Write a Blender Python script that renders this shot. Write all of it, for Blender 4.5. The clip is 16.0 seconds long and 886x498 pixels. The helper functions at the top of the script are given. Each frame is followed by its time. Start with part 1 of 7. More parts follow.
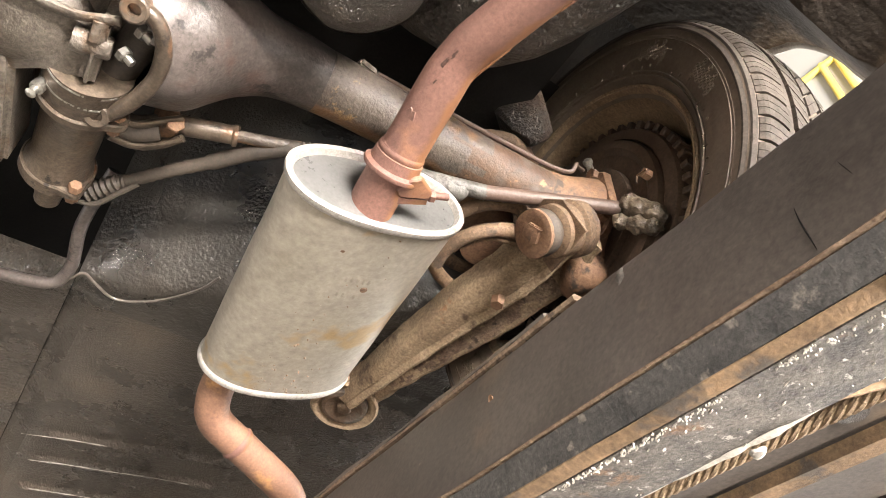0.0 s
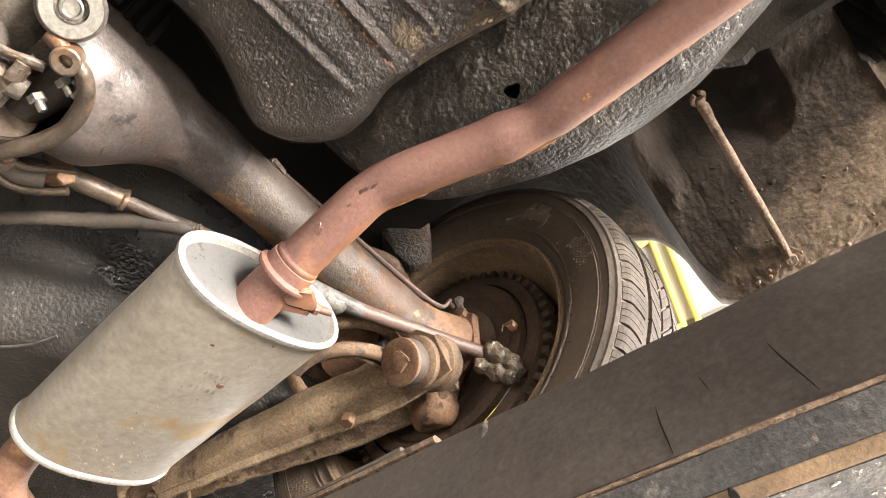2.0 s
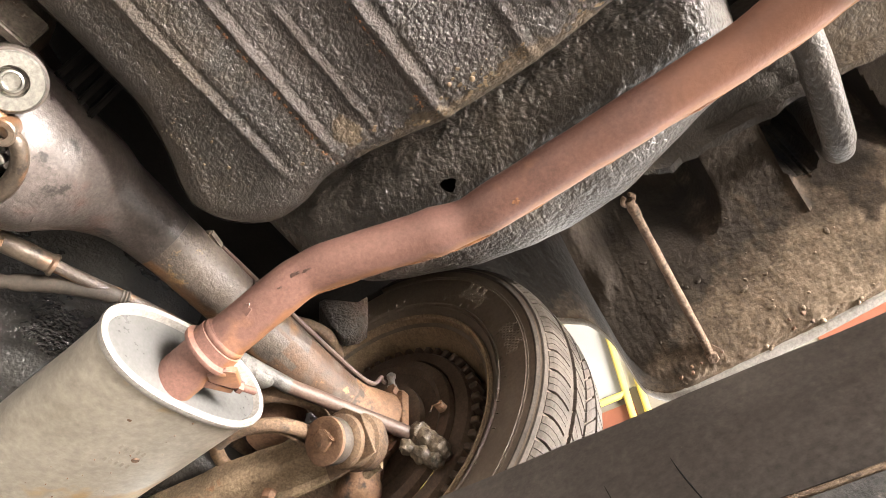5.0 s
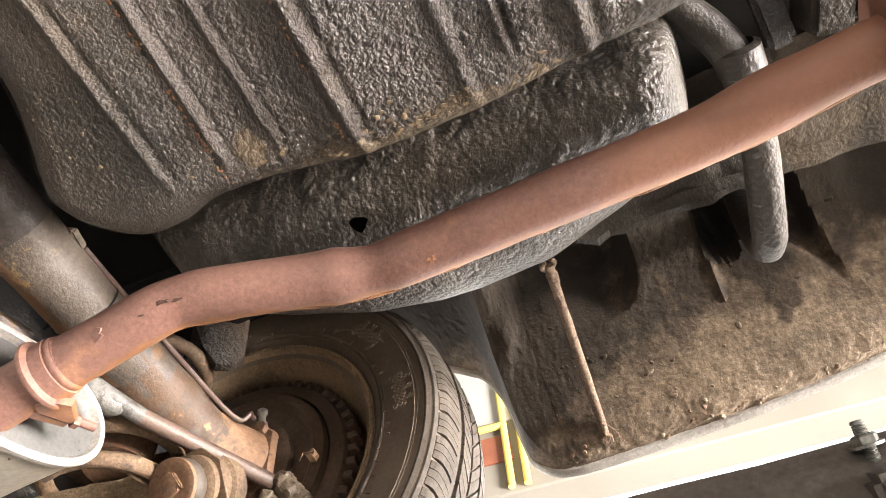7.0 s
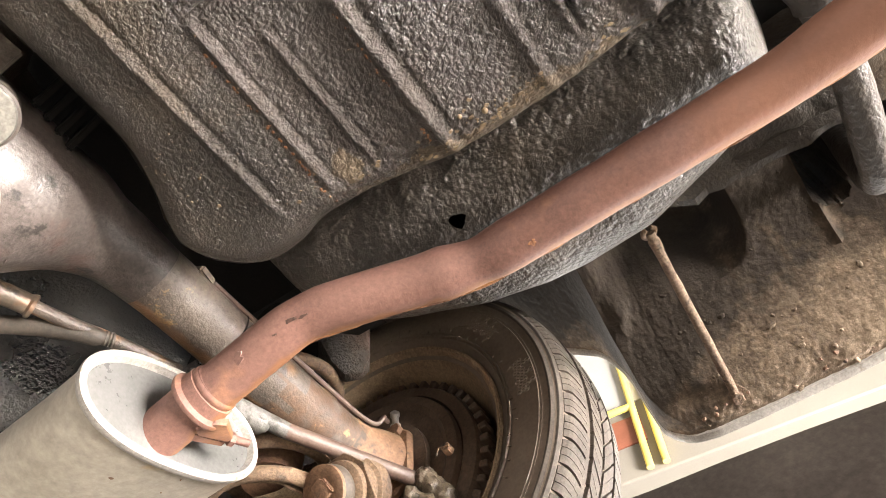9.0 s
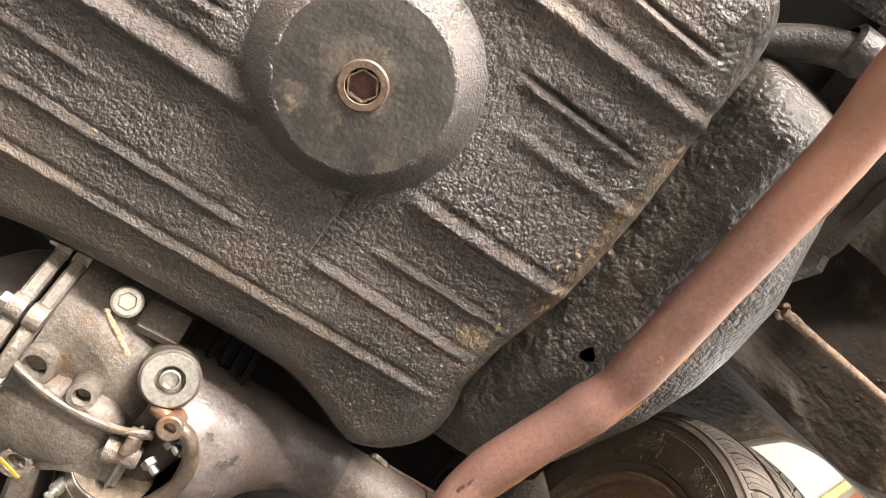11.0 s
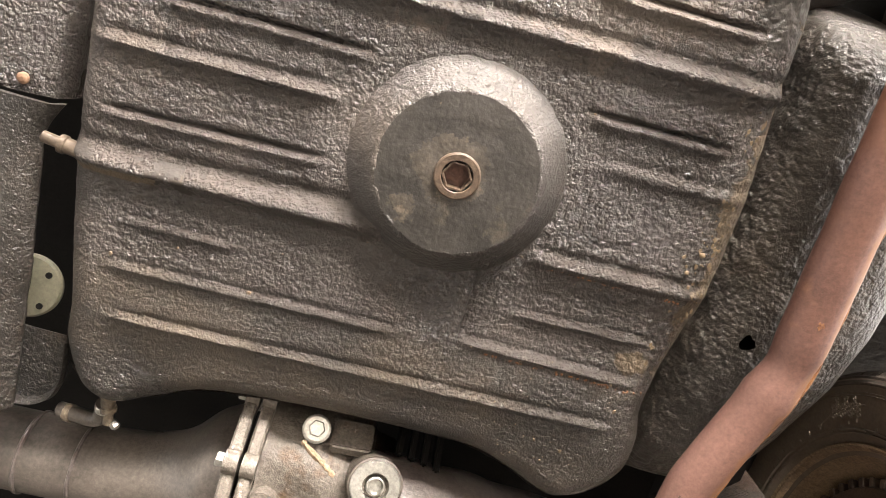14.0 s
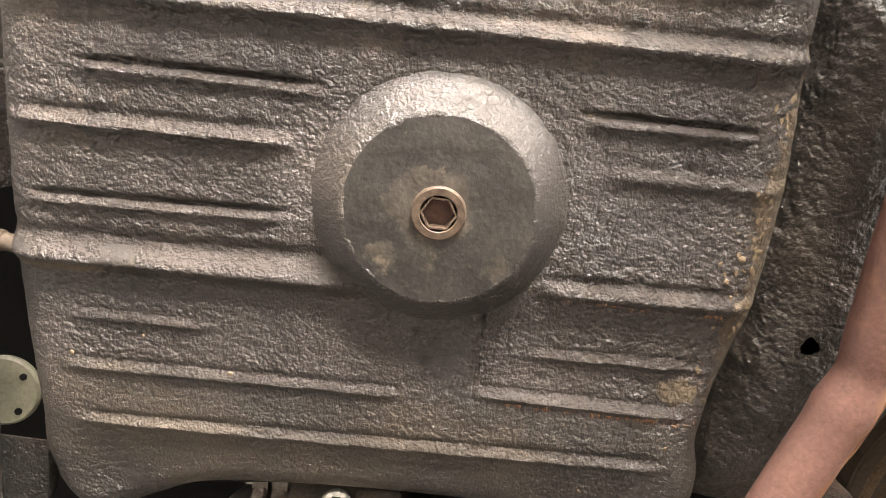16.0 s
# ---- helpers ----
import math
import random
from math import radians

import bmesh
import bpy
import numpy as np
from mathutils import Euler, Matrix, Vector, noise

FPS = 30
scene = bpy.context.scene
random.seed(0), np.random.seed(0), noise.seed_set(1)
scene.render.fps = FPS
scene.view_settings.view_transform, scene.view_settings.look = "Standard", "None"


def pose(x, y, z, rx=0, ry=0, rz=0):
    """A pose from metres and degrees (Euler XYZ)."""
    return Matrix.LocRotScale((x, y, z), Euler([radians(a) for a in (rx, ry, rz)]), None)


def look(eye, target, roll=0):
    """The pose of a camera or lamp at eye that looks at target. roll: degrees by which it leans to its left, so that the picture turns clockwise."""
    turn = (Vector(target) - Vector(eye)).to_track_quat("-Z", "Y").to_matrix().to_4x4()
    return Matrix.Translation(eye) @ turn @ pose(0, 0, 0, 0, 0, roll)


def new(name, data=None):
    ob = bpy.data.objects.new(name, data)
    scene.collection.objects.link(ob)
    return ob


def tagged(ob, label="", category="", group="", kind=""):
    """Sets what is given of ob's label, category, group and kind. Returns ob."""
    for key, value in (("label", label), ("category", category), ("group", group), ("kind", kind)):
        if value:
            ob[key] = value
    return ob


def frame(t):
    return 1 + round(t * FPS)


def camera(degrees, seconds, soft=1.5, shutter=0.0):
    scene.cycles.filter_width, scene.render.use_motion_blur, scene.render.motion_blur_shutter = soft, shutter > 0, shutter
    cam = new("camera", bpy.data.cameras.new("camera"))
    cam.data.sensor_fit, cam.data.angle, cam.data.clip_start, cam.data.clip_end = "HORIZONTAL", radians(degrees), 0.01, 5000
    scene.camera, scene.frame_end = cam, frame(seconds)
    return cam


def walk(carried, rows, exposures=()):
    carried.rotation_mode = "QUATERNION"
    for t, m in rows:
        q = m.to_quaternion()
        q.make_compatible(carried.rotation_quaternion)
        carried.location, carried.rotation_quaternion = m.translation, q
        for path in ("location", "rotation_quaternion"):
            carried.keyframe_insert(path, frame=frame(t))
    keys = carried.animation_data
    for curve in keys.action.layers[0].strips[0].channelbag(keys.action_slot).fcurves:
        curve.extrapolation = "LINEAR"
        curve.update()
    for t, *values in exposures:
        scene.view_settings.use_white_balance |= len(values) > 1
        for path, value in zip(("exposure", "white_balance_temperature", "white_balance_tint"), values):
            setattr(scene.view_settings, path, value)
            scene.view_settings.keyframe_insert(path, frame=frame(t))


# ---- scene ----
cam = camera(61.8, 16.0, soft=0.75)
PATH = [
    (0, (0.194, 0.159, 1.48), (0.99, 1.309, 2.91), -1.3),
    (0.5, (0.168, 0.144, 1.487), (1.085, 1.16, 2.945), -2.3),
    (1, (0.156, 0.147, 1.491), (1.146, 1.042, 2.98), -2.8),
    (1.5, (0.159, 0.152, 1.491), (1.174, 0.943, 3.022), -3.3),
    (2, (0.139, 0.164, 1.488), (1.136, 0.872, 3.071), -3.7),
    (2.5, (0.134, 0.157, 1.499), (1.114, 0.818, 3.113), -4.0),
    (3, (0.124, 0.134, 1.499), (1.093, 0.769, 3.129), -4.2),
    (5.3, (0.126, 0.128, 1.497), (1.117, 0.637, 3.158), -5.6),
    (5.5, (0.136, 0.131, 1.499), (1.146, 0.605, 3.159), -5.9),
    (6, (0.157, 0.138, 1.516), (1.212, 0.518, 3.172), -7.1),
    (6.5, (0.137, 0.136, 1.552), (1.21, 0.463, 3.208), -7.6),
    (7, (0.134, 0.133, 1.574), (1.223, 0.431, 3.225), -7.9),
    (7.5, (0.131, 0.12, 1.571), (1.226, 0.405, 3.22), -7.9),
    (8, (0.131, 0.125, 1.563), (1.229, 0.397, 3.213), -8.1),
    (8.5, (0.133, 0.136, 1.558), (1.206, 0.491, 3.208), -7.2),
    (9, (0.127, 0.132, 1.553), (1.094, 0.67, 3.219), -5.3),
    (9.5, (0.114, 0.113, 1.54), (0.928, 0.856, 3.209), -2.3),
    (10, (0.112, 0.08, 1.532), (0.78, 0.946, 3.206), -0.9),
    (10.2, (0.115, 0.073, 1.532), (0.714, 0.912, 3.246), -0.6),
    (12.3, (0.088, 0.113, 1.503), (0.523, 0.598, 3.394), -0.5),
    (12.5, (0.088, 0.108, 1.503), (0.499, 0.619, 3.393), -0.9),
    (13, (0.089, 0.082, 1.497), (0.4, 0.656, 3.388), 0.2),
    (13.5, (0.088, 0.069, 1.492), (0.308, 0.684, 3.383), 1.6),
    (14, (0.089, 0.071, 1.488), (0.239, 0.705, 3.379), 2.9),
    (14.5, (0.091, 0.068, 1.485), (0.191, 0.708, 3.377), 3.5),
    (15, (0.111, 0.039, 1.494), (0.185, 0.672, 3.39), 3.0),
    (15.5, (0.134, 0.037, 1.542), (0.195, 0.681, 3.435), 2.7),
    (16, (0.118, 0.06, 1.568), (0.165, 0.72, 3.455), 3.3),
]
walk(cam, [(t, look(eye, target, roll)) for t, eye, target, roll in PATH], [(0.0, 0.37), (1.5, 0.43), (3.0, 0.45), (5.5, 0.56), (6.0, 0.60), (6.5, 0.62), (7.5, 0.33), (8.5, 0.36), (9.0, 0.50), (9.5, 0.56), (10.2, 0.47), (12.5, 0.51), (13.5, 0.45), (16.0, 0.42)])

# ---- light and exposure ----
world = bpy.data.worlds.new("world")
scene.world = world
world.use_nodes = True
_n = world.node_tree.nodes
_sky = _n.new("ShaderNodeTexSky")
_sky.sky_type, _sky.sun_disc = "NISHITA", False
_sky.sun_elevation, _sky.sun_rotation = radians(28), radians(160)
world.node_tree.links.new(_sky.outputs[0], _n["Background"].inputs[0])
_n["Background"].inputs[1].default_value = 0.082


def area_lamp(name, place, target, w, h, watts, colour):
    data = bpy.data.lights.new(name, "AREA")
    data.shape, data.size, data.size_y, data.energy, data.color = "RECTANGLE", w, h, watts, colour
    ob = new(name, data)
    ob.matrix_world = look(place, target)
    return ob


# daylight that comes in by the open gate behind the car and by the open bay beside it, plus a fill
area_lamp("gate_daylight", (0.9, -3.2, 1.28), (0.25, 0.4, 1.85), 2.3, 1.4, 1900, (1.0, 0.925, 0.862))
# fill lamp added on the left, where no opening is known
area_lamp("left_fill", (-3.6, 0.2, 1.2), (0.3, 0.5, 1.5), 4.5, 2.3, 80, (1.0, 0.925, 0.862))
area_lamp("side_daylight", (3.45, 0.2, 2.42), (0.4, 0.2, 2.42), 6.0, 3.24, 270, (1.0, 0.945, 0.90))


# ---- materials ----
def material(name, dark, light, rough=0.6, metal=0.0, scale=8.0, bump=0.3, grain=220.0, spot=None, spot_scale=30.0,
             spot_at=0.62, rough_spread=0.15, lump=0.0, lump_scale=90.0, spec=0.5, distance=0.002, fleck=None, fleck_scale=45.0, fleck_at=0.62, wear=0.5):
    """A worn surface: two colours in patches, fine grain, and stains of a third colour."""
    m = bpy.data.materials.new(name)
    m.use_nodes = True
    t, out = m.node_tree, m.node_tree.nodes["Principled BSDF"]
    link = t.links.new

    def node(kind, **kw):
        n = t.nodes.new(kind)
        for k, v in kw.items():
            n.inputs[k].default_value = v
        return n
    co = node("ShaderNodeTexCoord").outputs["Object"]
    big = node("ShaderNodeTexNoise", Scale=scale, Detail=5.0, Roughness=0.6)
    fine = node("ShaderNodeTexNoise", Scale=grain, Detail=3.0, Roughness=0.6)
    link(co, big.inputs["Vector"]), link(co, fine.inputs["Vector"])
    both = node("ShaderNodeMix")
    both.inputs[0].default_value = 0.35
    link(big.outputs[0], both.inputs[2]), link(fine.outputs[0], both.inputs[3])
    ramp = node("ShaderNodeValToRGB")
    ramp.color_ramp.elements[0].position, ramp.color_ramp.elements[1].position = 0.36, 0.66
    ramp.color_ramp.elements[0].color, ramp.color_ramp.elements[1].color = (*dark, 1), (*light, 1)
    link(both.outputs[0], ramp.inputs[0])
    colour = ramp.outputs[0]
    if spot:
        sp = node("ShaderNodeTexNoise", Scale=spot_scale, Detail=4.0, Roughness=0.65)
        link(co, sp.inputs["Vector"])
        sr = node("ShaderNodeValToRGB")
        sr.color_ramp.elements[0].position, sr.color_ramp.elements[1].position = spot_at, spot_at + 0.08
        link(sp.outputs[0], sr.inputs[0])
        mix = t.nodes.new("ShaderNodeMix")
        mix.data_type = "RGBA"
        link(sr.outputs[0], mix.inputs[0]), link(colour, mix.inputs[6])
        mix.inputs[7].default_value = (*spot, 1)
        colour = mix.outputs[2]
    if fleck:
        fl = node("ShaderNodeTexNoise", Scale=fleck_scale, Detail=6.0, Roughness=0.7)
        link(co, fl.inputs["Vector"])
        fr = node("ShaderNodeValToRGB")
        fr.color_ramp.elements[0].position, fr.color_ramp.elements[1].position = fleck_at, fleck_at + 0.05
        link(fl.outputs[0], fr.inputs[0])
        fm = t.nodes.new("ShaderNodeMix")
        fm.data_type = "RGBA"
        link(fr.outputs[0], fm.inputs[0]), link(colour, fm.inputs[6])
        fm.inputs[7].default_value = (*fleck, 1)
        colour = fm.outputs[2]
    # worn grain: small darker pits and paler points
    pit = node("ShaderNodeTexNoise", Scale=grain * 1.6, Detail=4.0, Roughness=0.7)
    link(co, pit.inputs["Vector"])
    pr = node("ShaderNodeMapRange")
    pr.inputs[1].default_value, pr.inputs[2].default_value, pr.inputs[3].default_value, pr.inputs[4].default_value = 0.34, 0.66, 1 - 0.45 * wear, 1 + 0.38 * wear
    link(pit.outputs[0], pr.inputs[0])
    pm = t.nodes.new("ShaderNodeMix")
    pm.data_type, pm.blend_type = "RGBA", "MULTIPLY"
    pm.inputs[0].default_value = 1.0
    link(colour, pm.inputs[6]), link(pr.outputs[0], pm.inputs[7])
    colour = pm.outputs[2]
    link(colour, out.inputs["Base Color"])
    rr = node("ShaderNodeMapRange")
    rr.inputs[3].default_value, rr.inputs[4].default_value = rough - rough_spread, rough + rough_spread
    link(both.outputs[0], rr.inputs[0]), link(rr.outputs[0], out.inputs["Roughness"])
    out.inputs["Metallic"].default_value = metal
    out.inputs["Specular IOR Level"].default_value = spec
    hs = node("ShaderNodeMath")
    hs.operation = "MULTIPLY_ADD"
    hs.inputs[1].default_value = 0.4 * wear
    link(pit.outputs[0], hs.inputs[0]), link(both.outputs[0], hs.inputs[2])
    height = hs.outputs[0]
    b = node("ShaderNodeBump", Strength=bump, Distance=distance)
    link(height, b.inputs["Height"])
    last = b
    if lump:
        warp = node("ShaderNodeTexNoise", Scale=lump_scale, Detail=2.4, Roughness=0.55)
        soft = node("ShaderNodeTexNoise", Scale=lump_scale * 0.42, Detail=1.0)
        area = node("ShaderNodeTexNoise", Scale=5.0, Detail=1.0)
        link(co, warp.inputs["Vector"]), link(co, soft.inputs["Vector"]), link(co, area.inputs["Vector"])
        am = node("ShaderNodeMapRange")
        am.inputs[1].default_value, am.inputs[2].default_value, am.inputs[3].default_value, am.inputs[4].default_value = 0.38, 0.56, 0.5, 1.0
        link(area.outputs[0], am.inputs[0])
        ad = node("ShaderNodeMath")
        ad.operation = "MULTIPLY_ADD"
        ad.inputs[1].default_value = 0.45
        link(soft.outputs[0], ad.inputs[0]), link(warp.outputs[0], ad.inputs[2])
        hm = node("ShaderNodeMath")
        hm.operation = "MULTIPLY"
        link(ad.outputs[0], hm.inputs[0]), link(am.outputs[0], hm.inputs[1])
        b2 = node("ShaderNodeBump", Strength=min(1.0, lump), Distance=0.0095 * lump)
        link(hm.outputs[0], b2.inputs["Height"]), link(b.outputs[0], b2.inputs["Normal"])
        last = b2
    link(last.outputs[0], out.inputs["Normal"])
    return m


def undercoat(name, dark, light, rough=0.36, lumps=1.0, size=1.0, dust=(0.12, 0.09, 0.062), dust_at=0.5, dust_most=0.7, spec=0.5, fine=1.0, fleck=None, fleck_at=0.68):
    """Thick sprayed coating: rounded blobs that run together, fine pimples, and dust that settled in patches."""
    m = bpy.data.materials.new(name)
    m.use_nodes = True
    t, out = m.node_tree, m.node_tree.nodes["Principled BSDF"]
    link = t.links.new

    def node(kind, **kw):
        n = t.nodes.new(kind)
        for k, v in kw.items():
            n.inputs[k].default_value = v
        return n

    def math_node(op, a, b, c=None):
        n = t.nodes.new("ShaderNodeMath")
        n.operation = op
        for k, v in enumerate((a, b, c)):
            if v is None:
                continue
            if isinstance(v, (int, float)):
                n.inputs[k].default_value = v
            else:
                link(v, n.inputs[k])
        return n.outputs[0]

    def span(v, a, b, c, d):
        n = t.nodes.new("ShaderNodeMapRange")
        n.interpolation_type = "SMOOTHSTEP"
        for k, q in enumerate((a, b, c, d)):
            n.inputs[k + 1].default_value = q
        link(v, n.inputs[0])
        return n.outputs[0]
    co = node("ShaderNodeTexCoord").outputs["Object"]

    def noisy(scale, detail=3.0, roughness=0.55, distort=0.0):
        n = node("ShaderNodeTexNoise", Scale=scale, Detail=detail, Roughness=roughness, Distortion=distort)
        link(co, n.inputs["Vector"])
        return n.outputs[0]
    blob = noisy(165 / size, 3.5, 0.58)
    drop = node("ShaderNodeTexVoronoi", Scale=235 / size)
    drop.feature = "SMOOTH_F1"
    drop.inputs["Smoothness"].default_value = 0.35
    link(co, drop.inputs["Vector"])
    pimple = noisy(520 / size, 3.0, 0.6)
    area = noisy(9, 2.0)
    patch = noisy(6.5, 6.0, 0.62)
    big = noisy(11, 5.0, 0.6)
    # dust lies in patches, broken up by the grain
    d = span(math_node("MULTIPLY_ADD", pimple, 0.22, patch), dust_at, dust_at + 0.26, 0.0, dust_most)
    ramp = node("ShaderNodeValToRGB")
    ramp.color_ramp.elements[0].position, ramp.color_ramp.elements[1].position = 0.34, 0.68
    ramp.color_ramp.elements[0].color, ramp.color_ramp.elements[1].color = (*dark, 1), (*light, 1)
    link(math_node("MULTIPLY_ADD", pimple, 0.3, math_node("MULTIPLY", big, 0.7)), ramp.inputs[0])
    mix = t.nodes.new("ShaderNodeMix")
    mix.data_type = "RGBA"
    link(d, mix.inputs[0]), link(ramp.outputs[0], mix.inputs[6])
    mix.inputs[7].default_value = (*dust, 1)
    colour = mix.outputs[2]
    if fleck:
        fm = t.nodes.new("ShaderNodeMix")
        fm.data_type = "RGBA"
        link(span(noisy(135, 4.0, 0.65), fleck_at, fleck_at + 0.04, 0.0, 1.0), fm.inputs[0]), link(colour, fm.inputs[6])
        fm.inputs[7].default_value = (*fleck, 1)
        colour = fm.outputs[2]
    link(colour, out.inputs["Base Color"])
    link(math_node("MULTIPLY_ADD", d, 0.3, span(big, 0.3, 0.7, rough - 0.07, rough + 0.07)), out.inputs["Roughness"])
    out.inputs["Specular IOR Level"].default_value = spec
    height = math_node("MULTIPLY_ADD", drop.outputs["Distance"], -0.42, math_node("MULTIPLY", blob, 1.25))
    height = math_node("MULTIPLY", height, span(area, 0.36, 0.62, 0.55, 1.15))
    height = math_node("MULTIPLY_ADD", pimple, 0.5 * fine, height)
    b = node("ShaderNodeBump", Strength=1.0, Distance=0.0031 * lumps)
    link(height, b.inputs["Height"]), link(b.outputs[0], out.inputs["Normal"])
    return m


UNDERCOAT = undercoat("black_undercoat", (0.0215, 0.0172, 0.0145), (0.053, 0.0428, 0.036), 0.31, 1.25, 1.0, dust=(0.096, 0.076, 0.061), dust_at=0.58, dust_most=0.6, fine=1.3)
UNDERCOAT_DUSTY = undercoat("dusty_black_undercoat", (0.0265, 0.021, 0.0175), (0.063, 0.0505, 0.042), 0.37, 1.4, 1.1, dust=(0.108, 0.085, 0.067), dust_at=0.51, dust_most=0.72, fine=1.4)
UNDERCOAT_EVEN_SHADED = undercoat("even_black_undercoat_shaded", (0.018, 0.0148, 0.012), (0.042, 0.0345, 0.028), 0.33, 0.95, 0.8, dust=(0.10, 0.076, 0.052), dust_at=0.56, dust_most=0.6, fine=1.4, fleck=(0.13, 0.085, 0.055), fleck_at=0.69)
UNDERCOAT_CONE = undercoat("thin_glossy_undercoat", (0.02, 0.0168, 0.014), (0.052, 0.043, 0.0365), 0.37, 0.62, 0.75, dust=(0.11, 0.08, 0.054), dust_at=0.6, dust_most=0.55, spec=0.75, fine=1.2)
OCHRE = undercoat("ochre_scraped_primer", (0.05, 0.039, 0.028), (0.14, 0.105, 0.068), 0.6, 0.8, 0.8, dust=(0.34, 0.26, 0.15), dust_at=0.63, dust_most=0.8, spec=0.3)
TANK_SEAT = material("smooth_black_lacquer", (0.02, 0.018, 0.0158), (0.044, 0.0385, 0.033), 0.42, scale=24, spot=(0.062, 0.052, 0.04), spot_scale=38, spot_at=0.58, bump=0.7, fleck=(0.105, 0.08, 0.054), fleck_scale=95, fleck_at=0.67)
RUSTY_TUBE = material("rust_patched_axle_steel", (0.045, 0.037, 0.031), (0.155, 0.124, 0.10), 0.4, scale=17, spot=(0.22, 0.122, 0.06), spot_scale=10, spot_at=0.53, bump=0.8, distance=0.004, fleck=(0.30, 0.19, 0.09), fleck_scale=22, fleck_at=0.63)
UNDERCOAT_WET = undercoat("glossy_black_undercoat", (0.024, 0.0198, 0.016), (0.068, 0.056, 0.0445), 0.36, 1.1, 1.1, dust=(0.10, 0.077, 0.054), dust_at=0.58, dust_most=0.5, spec=0.6, fine=0.9)
FLOORPAN = undercoat("dusty_black_floor_paint", (0.022, 0.018, 0.0145), (0.072, 0.0585, 0.046), 0.3, 0.75, 1.3, dust=(0.12, 0.09, 0.062), dust_at=0.6, dust_most=0.6, spec=0.55, fine=1.6, fleck=(0.21, 0.18, 0.145), fleck_at=0.66)
# near-black for small dark parts and for sheets painted as shade
DARK = material("black_steel_and_shade", (0.006, 0.0055, 0.005), (0.015, 0.0135, 0.012), 0.8, bump=0.4, spec=0.15)
RUST_PIPE = material("red_brown_rusted_steel", (0.112, 0.055, 0.0425), (0.20, 0.104, 0.08), 0.6, scale=7, spot=(0.25, 0.125, 0.076), spot_scale=9, spot_at=0.58, bump=0.5, wear=0.4, fleck=(0.33, 0.16, 0.065), fleck_scale=30, fleck_at=0.675, spec=0.4)
def flank_rust(mat, colour, amount, axis="X", start=0.78):
    """Orange scale that has grown along the flank that the road spray hits."""
    t = mat.node_tree
    link = t.links.new
    out = t.nodes["Principled BSDF"]
    was = out.inputs["Base Color"].links[0].from_socket
    co = t.nodes.new("ShaderNodeTexCoord")
    split = t.nodes.new("ShaderNodeSeparateXYZ")
    link(co.outputs["Normal"], split.inputs[0])
    n = t.nodes.new("ShaderNodeTexNoise")
    n.inputs["Scale"].default_value, n.inputs["Detail"].default_value = 34.0, 6.0
    link(co.outputs["Object"], n.inputs["Vector"])
    add = t.nodes.new("ShaderNodeMath")
    add.operation = "MULTIPLY_ADD"
    add.inputs[1].default_value = 0.9
    link(n.outputs[0], add.inputs[0]), link(split.outputs[axis], add.inputs[2])
    r = t.nodes.new("ShaderNodeMapRange")
    r.interpolation_type = "SMOOTHSTEP"
    r.inputs[1].default_value, r.inputs[2].default_value, r.inputs[4].default_value = start, start + 0.3, amount
    link(add.outputs[0], r.inputs[0])
    mix = t.nodes.new("ShaderNodeMix")
    mix.data_type = "RGBA"
    link(r.outputs[0], mix.inputs[0]), link(was, mix.inputs[6])
    mix.inputs[7].default_value = (*colour, 1)
    link(mix.outputs[2], out.inputs["Base Color"])


def tail_bloom(mat, colour, start, end):
    """Lighter orange rust that takes over towards the tail end of the pipe, in clouds."""
    t = mat.node_tree
    link = t.links.new
    out = t.nodes["Principled BSDF"]
    was = out.inputs["Base Color"].links[0].from_socket
    co = t.nodes.new("ShaderNodeTexCoord")
    split = t.nodes.new("ShaderNodeSeparateXYZ")
    link(co.outputs["Object"], split.inputs[0])
    n = t.nodes.new("ShaderNodeTexNoise")
    n.inputs["Scale"].default_value, n.inputs["Detail"].default_value, n.inputs["Roughness"].default_value = 16.0, 6.0, 0.65
    link(co.outputs["Object"], n.inputs["Vector"])
    add = t.nodes.new("ShaderNodeMath")
    add.operation = "MULTIPLY_ADD"
    add.inputs[1].default_value = 0.45
    link(n.outputs[0], add.inputs[0]), link(split.outputs["Y"], add.inputs[2])
    r = t.nodes.new("ShaderNodeMapRange")
    r.interpolation_type = "SMOOTHSTEP"
    r.inputs[1].default_value, r.inputs[2].default_value, r.inputs[3].default_value, r.inputs[4].default_value = end + 0.225, start + 0.225, 0.72, 0.0
    link(add.outputs[0], r.inputs[0])
    mix = t.nodes.new("ShaderNodeMix")
    mix.data_type = "RGBA"
    link(r.outputs[0], mix.inputs[0]), link(was, mix.inputs[6])
    mix.inputs[7].default_value = (*colour, 1)
    link(mix.outputs[2], out.inputs["Base Color"])


tail_bloom(RUST_PIPE, (0.24, 0.108, 0.064), 0.22, -0.06)
flank_rust(RUST_PIPE, (0.215, 0.098, 0.042), 0.8)
flank_rust(RUSTY_TUBE, (0.25, 0.13, 0.06), 0.75, "Y", 0.5)
FRONT_PIPE = material("orange_brown_rusted_steel", (0.12, 0.06, 0.04), (0.24, 0.13, 0.078), 0.6, scale=10, spot=(0.37, 0.19, 0.075), spot_scale=14, spot_at=0.57, bump=0.5, wear=0.5)
MUFFLER = material("aluminised_steel", (0.29, 0.258, 0.208), (0.46, 0.42, 0.355), 0.4, metal=0.25, scale=6, spot=(0.36, 0.255, 0.13), spot_scale=9, spot_at=0.57, bump=0.3, grain=90, fleck=(0.55, 0.49, 0.40), fleck_scale=45, fleck_at=0.68, wear=0.3)
